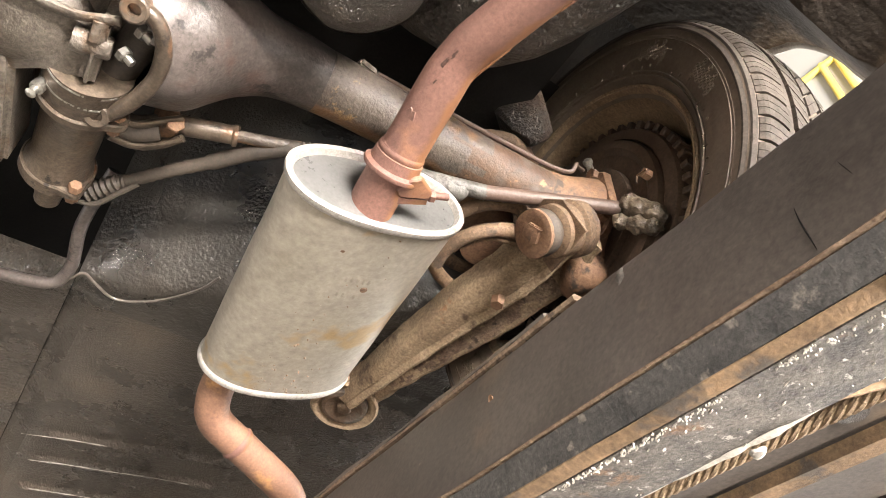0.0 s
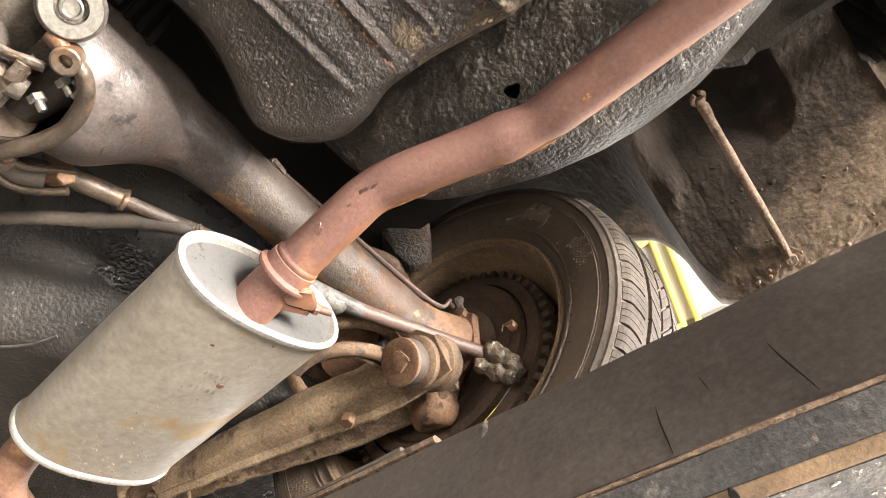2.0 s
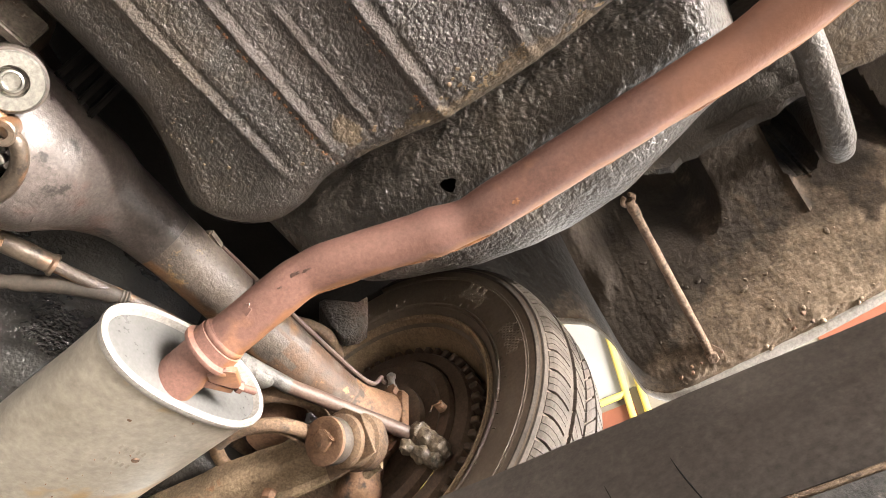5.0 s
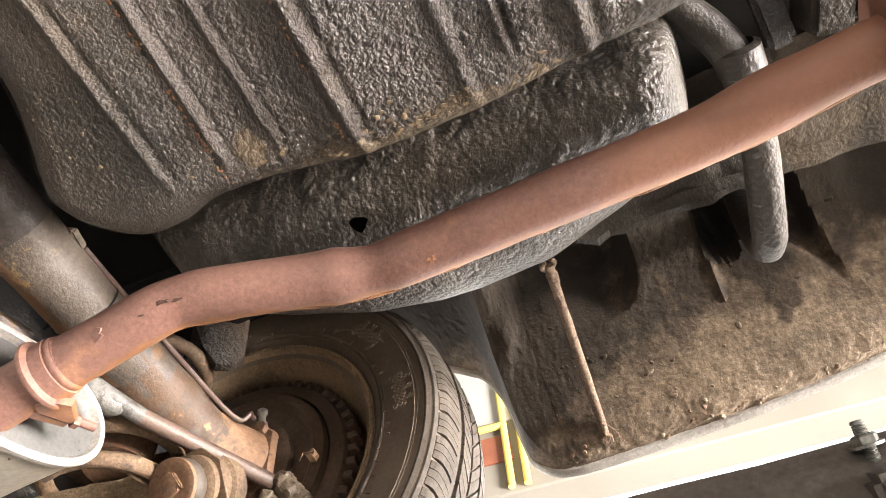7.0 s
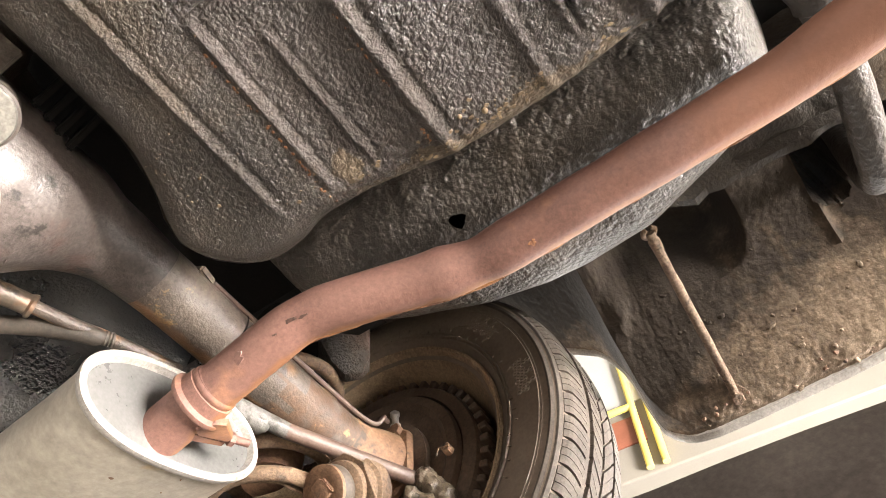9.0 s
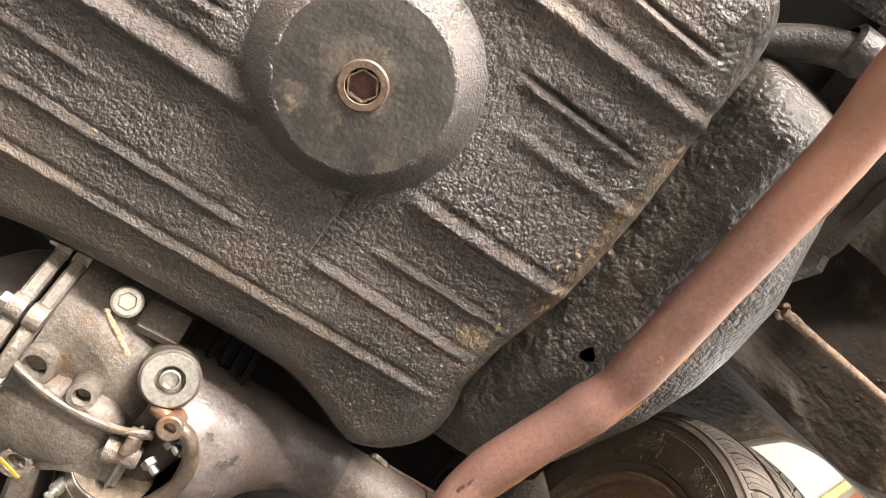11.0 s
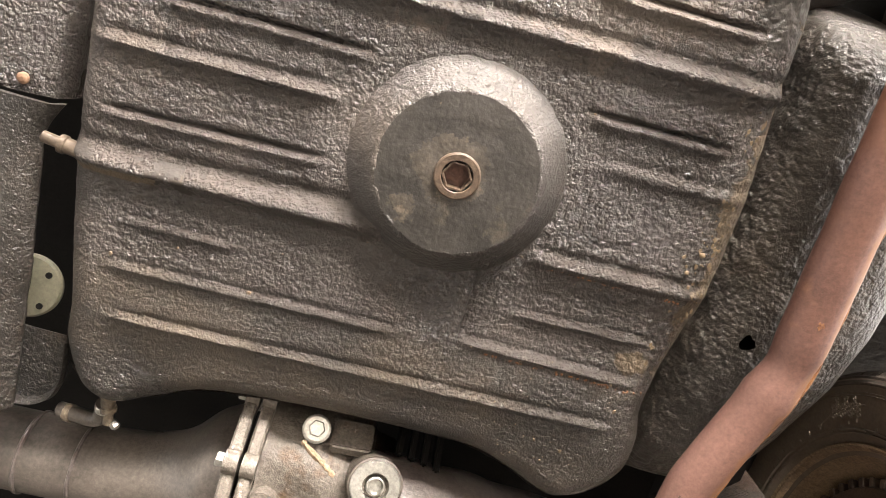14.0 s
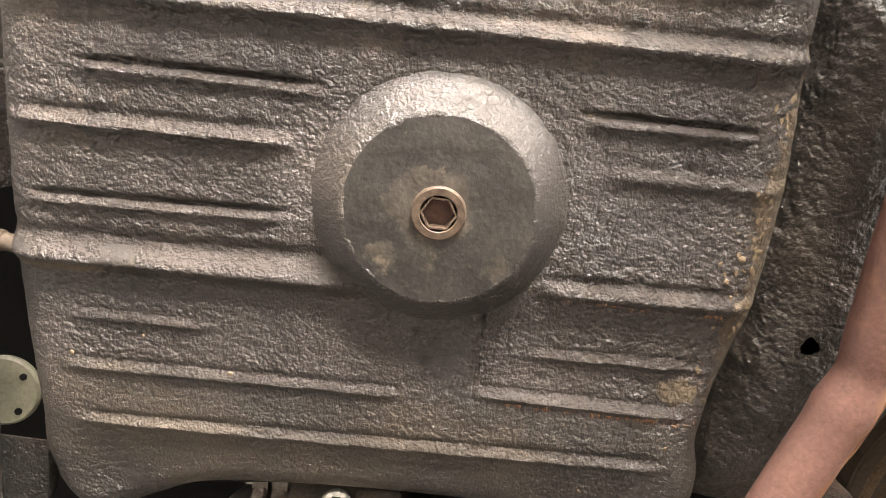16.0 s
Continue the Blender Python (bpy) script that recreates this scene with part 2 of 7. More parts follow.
BRIGHT = material("pale_aluminised_steel", (0.168, 0.165, 0.16), (0.255, 0.25, 0.242), 0.3, metal=0.55, scale=7, bump=0.08, wear=0.15)
RIM_WHITE = material("pale_rolled_seam", (0.31, 0.288, 0.26), (0.50, 0.472, 0.435), 0.45, metal=0.3, bump=0.3, spot=(0.27, 0.19, 0.12), spot_scale=40, spot_at=0.6)
BRAKE = material("dark_oily_brake_steel", (0.045, 0.03, 0.021), (0.135, 0.092, 0.063), 0.5, scale=14, spot=(0.14, 0.08, 0.048), spot_scale=16, spot_at=0.62, bump=0.4)
PLUG_RUST = material("dark_greasy_rust", (0.04, 0.027, 0.018), (0.105, 0.072, 0.049), 0.55, scale=60, spot=(0.15, 0.092, 0.055), spot_scale=90, bump=0.6, spec=0.35)
FLAKE = material("chipped_white_paint", (0.5, 0.47, 0.42), (0.72, 0.69, 0.63), 0.6, scale=80, bump=0.3)
TAN_FLAKE = material("tan_dried_flakes", (0.10, 0.07, 0.042), (0.29, 0.215, 0.13), 0.85, scale=150, bump=0.6)
TAIL = undercoat("dirt_dusted_and_recess_shade", (0.014, 0.0118, 0.0095), (0.046, 0.037, 0.028), 0.62, 0.5, 1.5, dust=(0.115, 0.085, 0.055), dust_at=0.6, dust_most=0.65, spec=0.3, fine=1.3)
BRACKET = undercoat("worn_dusty_bracket_paint", (0.011, 0.0093, 0.0077), (0.033, 0.0275, 0.022), 0.42, 0.85, 1.0, dust=(0.12, 0.07, 0.042), dust_at=0.6, dust_most=0.7, fine=1.3, fleck=(0.17, 0.088, 0.042), fleck_at=0.7)
LOOP = undercoat("thick_black_loop_coat", (0.02, 0.017, 0.0145), (0.06, 0.051, 0.042), 0.5, 0.42, 1.2, dust=(0.10, 0.075, 0.052), dust_at=0.6, dust_most=0.6, spec=0.4)
PALE_LINE = material("pale_highlight_and_cord", (0.09, 0.08, 0.068), (0.22, 0.2, 0.175), 0.6, scale=60, bump=0.4)
HEM = material("dusty_grey_white_paint", (0.35, 0.325, 0.29), (0.55, 0.52, 0.47), 0.6, scale=14, spot=(0.22, 0.18, 0.14), spot_scale=30, spot_at=0.62, bump=0.2, wear=0.5)
RUST_SCALE = material("flaky_orange_rust", (0.17, 0.072, 0.032), (0.35, 0.165, 0.07), 0.8, scale=40, spot=(0.16, 0.07, 0.04), spot_scale=50, spot_at=0.57, bump=0.9, distance=0.003)
NECK = material("grease_stained_brown_cast", (0.04, 0.03, 0.023), (0.15, 0.115, 0.083), 0.36, metal=0.25, scale=18, spot=(0.16, 0.085, 0.045), spot_scale=17, spot_at=0.6, bump=0.6, rough_spread=0.2, fleck=(0.024, 0.019, 0.016), fleck_scale=24, fleck_at=0.6)
HUMP = undercoat("wet_looking_black_undercoat", (0.013, 0.011, 0.009), (0.038, 0.032, 0.026), 0.3, 0.55, 1.05, dust=(0.07, 0.055, 0.04), dust_at=0.64, dust_most=0.5, spec=0.8, fine=0.5)
WORN_ZINC = material("dull_threaded_zinc", (0.12, 0.12, 0.11), (0.34, 0.335, 0.31), 0.42, metal=0.7, scale=60, bump=0.3)
SMUDGE = material("faint_sooty_rust", (0.115, 0.058, 0.045), (0.17, 0.088, 0.067), 0.6, scale=30, bump=0.3)
MARKING = material("yellow_marking_paint", (0.28, 0.18, 0.02), (0.4, 0.28, 0.045), 0.6, bump=0.2)
SCORCH_AND_SHADE = material("black_scorch_and_socket_shade", (0.035, 0.02, 0.015), (0.1, 0.05, 0.036), 0.75, scale=60, bump=0.6)
SEAT_DIRT = material("dried_brown_dirt_on_lacquer", (0.03, 0.025, 0.0195), (0.072, 0.059, 0.045), 0.6, scale=60, spot=(0.095, 0.076, 0.054), spot_scale=90, spot_at=0.6, bump=0.5)
AXLE_RUST = material("brown_orange_axle_rust", (0.05, 0.03, 0.02), (0.13, 0.075, 0.044), 0.55, scale=15, spot=(0.10, 0.08, 0.066), spot_scale=16, spot_at=0.55, bump=0.8, distance=0.003, fleck=(0.27, 0.15, 0.07), fleck_scale=40, fleck_at=0.64)
SEALANT = material("old_grey_sealant", (0.024, 0.02, 0.017), (0.05, 0.0425, 0.0365), 0.72, scale=60, spot=(0.07, 0.054, 0.038), spot_scale=55, spot_at=0.62, bump=0.7, spec=0.25)
MOUNT = material("brown_muddy_mount_steel", (0.082, 0.052, 0.032), (0.22, 0.142, 0.085), 0.75, scale=18, spot=(0.07, 0.048, 0.034), spot_scale=26, spot_at=0.58, bump=0.9, distance=0.003, fleck=(0.27, 0.19, 0.12), fleck_scale=24, fleck_at=0.63, wear=0.7)
SLEEVE = material("purple_brown_worn_sleeve", (0.06, 0.038, 0.03), (0.13, 0.085, 0.065), 0.5, scale=22, spot=(0.21, 0.14, 0.09), spot_scale=40, spot_at=0.62, bump=0.6)
SHEATH = material("cracked_grey_sheath", (0.05, 0.047, 0.042), (0.145, 0.137, 0.123), 0.5, scale=40, spot=(0.045, 0.038, 0.032), spot_scale=60, spot_at=0.56, bump=0.8, distance=0.003)
AXLE = material("oily_brown_black_steel", (0.04, 0.034, 0.029), (0.12, 0.10, 0.084), 0.38, scale=12, spot=(0.15, 0.105, 0.07), spot_scale=13, spot_at=0.66, bump=0.4)
AXLE_OILY = material("oily_grey_brown_steel", (0.036, 0.029, 0.026), (0.125, 0.104, 0.094), 0.36, scale=10, spot=(0.09, 0.055, 0.045), spot_scale=11, spot_at=0.55, bump=0.6, rough_spread=0.2, distance=0.003, fleck=(0.024, 0.02, 0.018), fleck_scale=19, fleck_at=0.57, lump=0.22, lump_scale=120)
ALU = material("dirty_cast_aluminium", (0.054, 0.043, 0.033), (0.185, 0.16, 0.134), 0.46, metal=0.25, scale=13, spot=(0.10, 0.066, 0.042), spot_scale=15, spot_at=0.53, bump=0.8, rough_spread=0.2, distance=0.004, fleck=(0.36, 0.325, 0.285), fleck_scale=30, fleck_at=0.63, wear=0.7)
STEEL = material("worn_zinc_steel", (0.3, 0.29, 0.26), (0.6, 0.58, 0.53), 0.35, metal=0.9, bump=0.15)
RUST = material("brown_rusted_steel", (0.11, 0.058, 0.034), (0.26, 0.15, 0.085), 0.72, scale=16, spot=(0.06, 0.042, 0.032), spot_scale=30, spot_at=0.57, bump=0.7, distance=0.003)
MUD_RUST = material("mud_caked_rusty_steel", (0.175, 0.12, 0.073), (0.40, 0.297, 0.19), 0.85, scale=18, spot=(0.11, 0.07, 0.044), spot_scale=20, spot_at=0.6, bump=0.9, distance=0.004, fleck=(0.27, 0.135, 0.063), fleck_scale=14, fleck_at=0.62, wear=0.7)
ROD_RUST = material("mud_stained_rusty_rod", (0.10, 0.062, 0.04), (0.27, 0.19, 0.128), 0.8, scale=40, spot=(0.06, 0.04, 0.028), spot_scale=40, spot_at=0.58, bump=1.0, distance=0.004, wear=0.8)
RIM = material("rusty_brown_wheel_steel", (0.145, 0.098, 0.06), (0.37, 0.265, 0.165), 0.6, scale=15, spot=(0.36, 0.255, 0.16), spot_scale=18, spot_at=0.58, bump=0.6)
RUBBER = material("dusty_tyre_rubber", (0.115, 0.089, 0.067), (0.205, 0.16, 0.12), 0.6, scale=7, bump=0.15, wear=0.2, spec=0.4)
TREAD = material("grey_tread_rubber", (0.055, 0.045, 0.037), (0.115, 0.096, 0.079), 0.72, scale=30, bump=0.4, spec=0.35)
BLACK_RUBBER = material("old_black_rubber", (0.035, 0.029, 0.024), (0.10, 0.08, 0.062), 0.6, bump=0.4)
GREASE = material("greasy_pale_metal", (0.03, 0.022, 0.015), (0.23, 0.18, 0.125), 0.35, scale=60, bump=0.8, distance=0.004)
BEAM = material("sooty_grey_painted_steel", (0.054, 0.046, 0.0405), (0.125, 0.106, 0.091), 0.42, scale=7, bump=0.35, grain=140, spot=(0.135, 0.104, 0.078), spot_scale=6, spot_at=0.6, wear=0.5, fleck=(0.24, 0.2, 0.16), fleck_scale=90, fleck_at=0.71)
BEAM_BLUE = material("scuffed_blue_grey_steel", (0.032, 0.03, 0.0285), (0.098, 0.09, 0.082), 0.5, scale=34, spot=(0.19, 0.165, 0.14), spot_scale=60, spot_at=0.6, bump=0.8, distance=0.003, wear=0.9)
BEAM_RUST = material("orange_rust_scale", (0.12, 0.08, 0.048), (0.31, 0.205, 0.118), 0.8, scale=24, spot=(0.09, 0.075, 0.062), spot_scale=22, spot_at=0.56, bump=0.9)
BEAM_SPECK = material("speckled_flaking_paint", (0.035, 0.031, 0.027), (0.19, 0.17, 0.148), 0.5, scale=38, spot=(0.20, 0.12, 0.07), spot_scale=26, spot_at=0.6, bump=0.8, fleck=(0.46, 0.43, 0.39), fleck_scale=95, fleck_at=0.6, wear=0.9)
def mud_shade(mat, shade_colour):
    """Paints shade over the mud: a ragged blend to near-black inboard and forward."""
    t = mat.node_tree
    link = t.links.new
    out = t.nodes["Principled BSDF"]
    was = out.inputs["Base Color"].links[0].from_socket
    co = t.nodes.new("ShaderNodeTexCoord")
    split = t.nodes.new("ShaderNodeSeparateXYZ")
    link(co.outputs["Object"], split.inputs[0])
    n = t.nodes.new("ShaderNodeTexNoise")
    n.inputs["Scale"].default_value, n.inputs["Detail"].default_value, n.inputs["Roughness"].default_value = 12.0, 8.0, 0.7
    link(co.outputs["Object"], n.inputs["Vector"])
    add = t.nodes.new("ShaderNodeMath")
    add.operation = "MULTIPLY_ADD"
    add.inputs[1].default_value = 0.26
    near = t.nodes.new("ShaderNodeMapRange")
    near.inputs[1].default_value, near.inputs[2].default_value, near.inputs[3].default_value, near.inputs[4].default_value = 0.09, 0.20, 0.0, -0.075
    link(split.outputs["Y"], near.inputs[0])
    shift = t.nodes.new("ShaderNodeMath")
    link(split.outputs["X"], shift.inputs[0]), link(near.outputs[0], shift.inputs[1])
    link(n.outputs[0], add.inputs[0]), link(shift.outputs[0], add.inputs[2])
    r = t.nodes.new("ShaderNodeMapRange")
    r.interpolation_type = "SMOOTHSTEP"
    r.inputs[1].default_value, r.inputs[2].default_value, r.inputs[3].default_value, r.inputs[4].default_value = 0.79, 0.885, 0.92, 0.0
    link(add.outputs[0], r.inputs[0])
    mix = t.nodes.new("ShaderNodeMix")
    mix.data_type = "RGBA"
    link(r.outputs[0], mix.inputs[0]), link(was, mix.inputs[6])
    mix.inputs[7].default_value = (*shade_colour, 1)
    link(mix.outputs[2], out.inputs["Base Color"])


DIRT_SHADED = material("dried_mud_shaded_inboard", (0.175, 0.128, 0.086), (0.44, 0.335, 0.235), 0.9, scale=9, spot=(0.10, 0.074, 0.052), spot_scale=9, spot_at=0.56, bump=0.9, grain=160, distance=0.003, lump=0.14, lump_scale=120, fleck=(0.47, 0.37, 0.265), fleck_scale=75, fleck_at=0.65, wear=0.75)
mud_shade(DIRT_SHADED, (0.026, 0.02, 0.015))
WHITE_PAINT = material("white_car_paint", (0.70, 0.71, 0.67), (0.8, 0.79, 0.76), 0.25, bump=0.03, wear=0.15)
WALL = material("beige_wall_paint", (0.205, 0.187, 0.158), (0.25, 0.23, 0.197), 0.8, scale=1.5, bump=0.1, wear=0.15)
WALL_WHITE = material("white_wall_paint", (0.40, 0.395, 0.375), (0.48, 0.475, 0.455), 0.7, scale=1.5, bump=0.1, wear=0.15)
YELLOW = material("yellow_safety_paint", (0.78, 0.62, 0.12), (0.86, 0.72, 0.2), 0.45, bump=0.1, wear=0.15)
BRICK_RED = material("red_brown_paint", (0.2, 0.07, 0.04), (0.28, 0.1, 0.06), 0.6, bump=0.1, wear=0.15)
CONCRETE = material("workshop_concrete", (0.10, 0.092, 0.08), (0.18, 0.167, 0.148), 0.7, scale=2.0, spot=(0.07, 0.064, 0.057), spot_scale=3, spot_at=0.62, bump=0.2)
PLASTIC = material("yellowed_white_plastic", (0.19, 0.18, 0.125), (0.27, 0.255, 0.185), 0.5, bump=0.1, wear=0.3)


# ---- mesh helpers ----
def part(name, bm, mat, parent=None, label=""):
    """Links a bmesh as one mesh object, under a thing or a part."""
    bmesh.ops.recalc_face_normals(bm, faces=bm.faces)
    me = bpy.data.meshes.new(name)
    bm.to_mesh(me)
    bm.free()
    me.materials.append(mat)
    me.shade_smooth()
    me.set_sharp_from_angle(angle=radians(38))
    ob = new(name, me)
    if parent:
        ob.parent = parent
        if parent.type == "EMPTY":
            ob.matrix_parent_inverse = Matrix.Translation(-parent.location)
    if label:
        ob["label"] = label
    return ob


def thing(name, place, label, category, group="", kind=""):
    ob = new(name)
    ob.location = place
    ob.empty_display_size = 0.05
    return tagged(ob, label, category, group, kind)


def solo(name, bm, mat, label, category, group="", kind=""):
    return tagged(part(name, bm, mat), label, category, group, kind)


def along(origin, way, up=(0, 0, 1)):
    """A frame at origin whose z runs along way."""
    z = Vector(way).normalized()
    u = Vector(up)
    if abs(z.dot(u)) > 0.95 * u.length:
        u = Vector((0, 1, 0)) if abs(z.y) < 0.9 else Vector((1, 0, 0))
    x = u.cross(z).normalized()
    y = z.cross(x)
    m = Matrix((x, y, z)).transposed().to_4x4()
    m.translation = Vector(origin)
    return m


def smooth_line(pts, n=6):
    """A soft line through the points (Catmull-Rom)."""
    p = [Vector(q) for q in pts]
    p = [2 * p[0] - p[1]] + p + [2 * p[-1] - p[-2]]
    out = []
    for i in range(1, len(p) - 2):
        a, b, c, d = p[i - 1:i + 3]
        for k in range(n):
            t = k / n
            out.append(0.5 * (2 * b + (c - a) * t + (2 * a - 5 * b + 4 * c - d) * t * t + (3 * b - a - 3 * c + d) * t ** 3))
    return out + [p[-2]]


def rounded_line(pts, r=0.03, n=6):
    """Straight runs with round bends."""
    p = [Vector(q) for q in pts]
    out = [p[0]]
    for a, b, c in zip(p, p[1:], p[2:]):
        d1, d2 = (a - b), (c - b)
        k = min(r, d1.length * 0.45, d2.length * 0.45)
        s, e = b + d1.normalized() * k, b + d2.normalized() * k
        for i in range(n + 1):
            t = i / n
            out.append((1 - t) ** 2 * s + 2 * t * (1 - t) * b + t * t * e)
    return out + [p[-1]]


def loft(bm, rings, caps=True, closed=True):
    rows = [[bm.verts.new(v) for v in r] for r in rings]
    n = len(rows[0])
    for a, b in zip(rows, rows[1:]):
        for i in range(n if closed else n - 1):
            j = (i + 1) % n
            bm.faces.new((a[i], a[j], b[j], b[i]))
    if caps and closed:
        bm.faces.new(rows[0][::-1])
        bm.faces.new(rows[-1])
    return rows


def sweep(bm, pts, r, seg=16, caps=True, flat=1.0):
    """A round bar along a line; r is one radius or one for each point."""
    pts = [Vector(p) for p in pts]
    rs = r if isinstance(r, (list, tuple)) else [r] * len(pts)
    rings, x = [], None
    for i, p in enumerate(pts):
        d = (pts[min(i + 1, len(pts) - 1)] - pts[max(i - 1, 0)]).normalized()
        if x is None:
            x = d.orthogonal().normalized()
        x = (x - d * x.dot(d)).normalized()
        y = d.cross(x)
        rings.append([p + (x * math.cos(a) + y * math.sin(a) * flat) * rs[i] for a in (2 * math.pi * k / seg for k in range(seg))])
    loft(bm, rings, caps)


def lathe(bm, profile, m, seg=48, caps=True):
    """Turns (radius, height) round the z of m."""
    loft(bm, [[m @ Vector((r * math.cos(a), r * math.sin(a), h)) for a in (2 * math.pi * k / seg for k in range(seg))] for r, h in profile], caps)


def block(bm, size, m, bevel=0.002, seg=2):
    b2 = bmesh.new()
    bmesh.ops.create_cube(b2, size=1.0, matrix=Matrix.Diagonal((*size, 1)))
    if bevel:
        bmesh.ops.bevel(b2, geom=b2.edges[:], offset=bevel, segments=seg, affect="EDGES", clamp_overlap=True)
    bmesh.ops.transform(b2, matrix=m, verts=b2.verts)
    me = bpy.data.meshes.new("tmp")
    b2.to_mesh(me)
    b2.free()
    bm.from_mesh(me)
    bpy.data.meshes.remove(me)


def plate(bm, outline, thick, m, bevel=0.001):
    """A plate with the outline (x, y) and its thickness along z of m."""
    b2 = bmesh.new()
    lo = [b2.verts.new((x, y, 0)) for x, y in outline]
    hi = [b2.verts.new((x, y, thick)) for x, y in outline]
    b2.faces.new(lo[::-1]), b2.faces.new(hi)
    for i in range(len(lo)):
        j = (i + 1) % len(lo)
        b2.faces.new((lo[i], lo[j], hi[j], hi[i]))
    bmesh.ops.recalc_face_normals(b2, faces=b2.faces)
    if bevel:
        bmesh.ops.bevel(b2, geom=b2.edges[:], offset=bevel, segments=1, affect="EDGES", clamp_overlap=True)
    bmesh.ops.transform(b2, matrix=m, verts=b2.verts)
    me = bpy.data.meshes.new("tmp")
    b2.to_mesh(me)
    b2.free()
    bm.from_mesh(me)
    bpy.data.meshes.remove(me)


def rough_up(bm, size, scale, seed=0.0):
    """Uneven hammering and dirt on a mesh."""
    bm.normal_update()
    for v in bm.verts:
        v.co += v.normal * (noise.noise(v.co * scale + Vector((seed, 0, 0))) * size)


def hex_bolt(bm, m, r=0.008, h=0.006, washer=0.0):
    if washer:
        lathe(bm, [(washer, 0), (washer, 0.0015)], m, 20)
    lathe(bm, [(r, 0.0), (r, h * 0.85), (r * 0.86, h)], m, 6)


def sheet(bm, rows, thick=0.0):
    """An open surface through rows of points."""
    loft(bm, rows, caps=False, closed=False)


# ---- the workshop ----
def slab(name, lo, hi, mat, label, category):
    bm = bmesh.new()
    c, s = (Vector(lo) + Vector(hi)) / 2, Vector(hi) - Vector(lo)
    block(bm, s, Matrix.Translation(c), 0.01, 1)
    return solo(name, bm, mat, label, category, kind="structure")


slab("floor", (-5, -9, -0.2), (9, 6, 0.0), CONCRETE, "grey stained concrete workshop floor", "floor")
WALL_TURN = Matrix.Translation((3.48, 0.5, 0)) @ pose(0, 0, 0, 0, 0, 5.1)
bm = bmesh.new()
block(bm, (0.25, 10.2, 2.1), WALL_TURN @ Matrix.Translation((0.13, -0.3, 5.165)), 0.01, 1)
solo("wall_east", bm, WALL, "beige painted lintel above the open bay", "wall", kind="structure")
slab("wall_north", (-4.7, 5.0, 0.0), (3.75, 5.25, 6.2), WALL, "beige painted workshop end wall", "wall")
slab("ceiling", (-4.95, -4.5, 6.2), (3.75, 5.25, 6.4), WALL, "pale workshop ceiling", "ceiling")


glow = bpy.data.materials.new("hazy_daylight")
glow.use_nodes = True
glow.node_tree.nodes["Principled BSDF"].inputs["Base Color"].default_value = (0.8, 0.8, 0.78, 1)
glow.node_tree.nodes["Principled BSDF"].inputs["Emission Color"].default_value = (1.0, 0.98, 0.95, 1)
glow.node_tree.nodes["Principled BSDF"].inputs["Emission Strength"].default_value = 2.4
slab("backdrop", (8.6, -9, 0.0), (8.7, 6, 12.0), glow, "bright hazy daylight outside the open bay", "backdrop")


bm = bmesh.new()
block(bm, (0.012, 9.8, 1.58), WALL_TURN @ Matrix.Translation((0.0, -0.3, 5.41)), 0.003)
solo("wall_panel", bm, WALL_WHITE, "white painted cladding on the upper lintel", "wall", kind="structure")


def build_railing():
    rail = thing("railing", (3.46, 1.2, 4.05), "yellow painted steel guard railing on the lintel", "railing")
    for y in (0.335, 0.245, 1.7):
        bm = bmesh.new()
        sweep(bm, [WALL_TURN @ Vector((-0.03, y, 4.13)), WALL_TURN @ Vector((-0.03, y - 0.04, 5.4))], 0.021, 12)
        part("post", bm, YELLOW, rail)
    for z in (4.57, 5.38):
        bm = bmesh.new()
        sweep(bm, [WALL_TURN @ Vector((-0.03, 0.22 if z > 4.6 else 0.32, z)), WALL_TURN @ Vector((-0.03, 1.7, z))], 0.021, 12)
        part("rail", bm, YELLOW, rail)
    # red-brown band painted along the lintel on a shallow board
    for ya, yb in ((0.30, 3.2), (-3.6, -0.75)):
        bm = bmesh.new()
        block(bm, (0.012, yb - ya, 0.19), WALL_TURN @ Matrix.Translation((-0.002, (ya + yb) / 2, 4.425)), 0.003)
        solo("sign_board", bm, BRICK_RED, "long red-brown painted board on the lintel", "board")


build_railing()


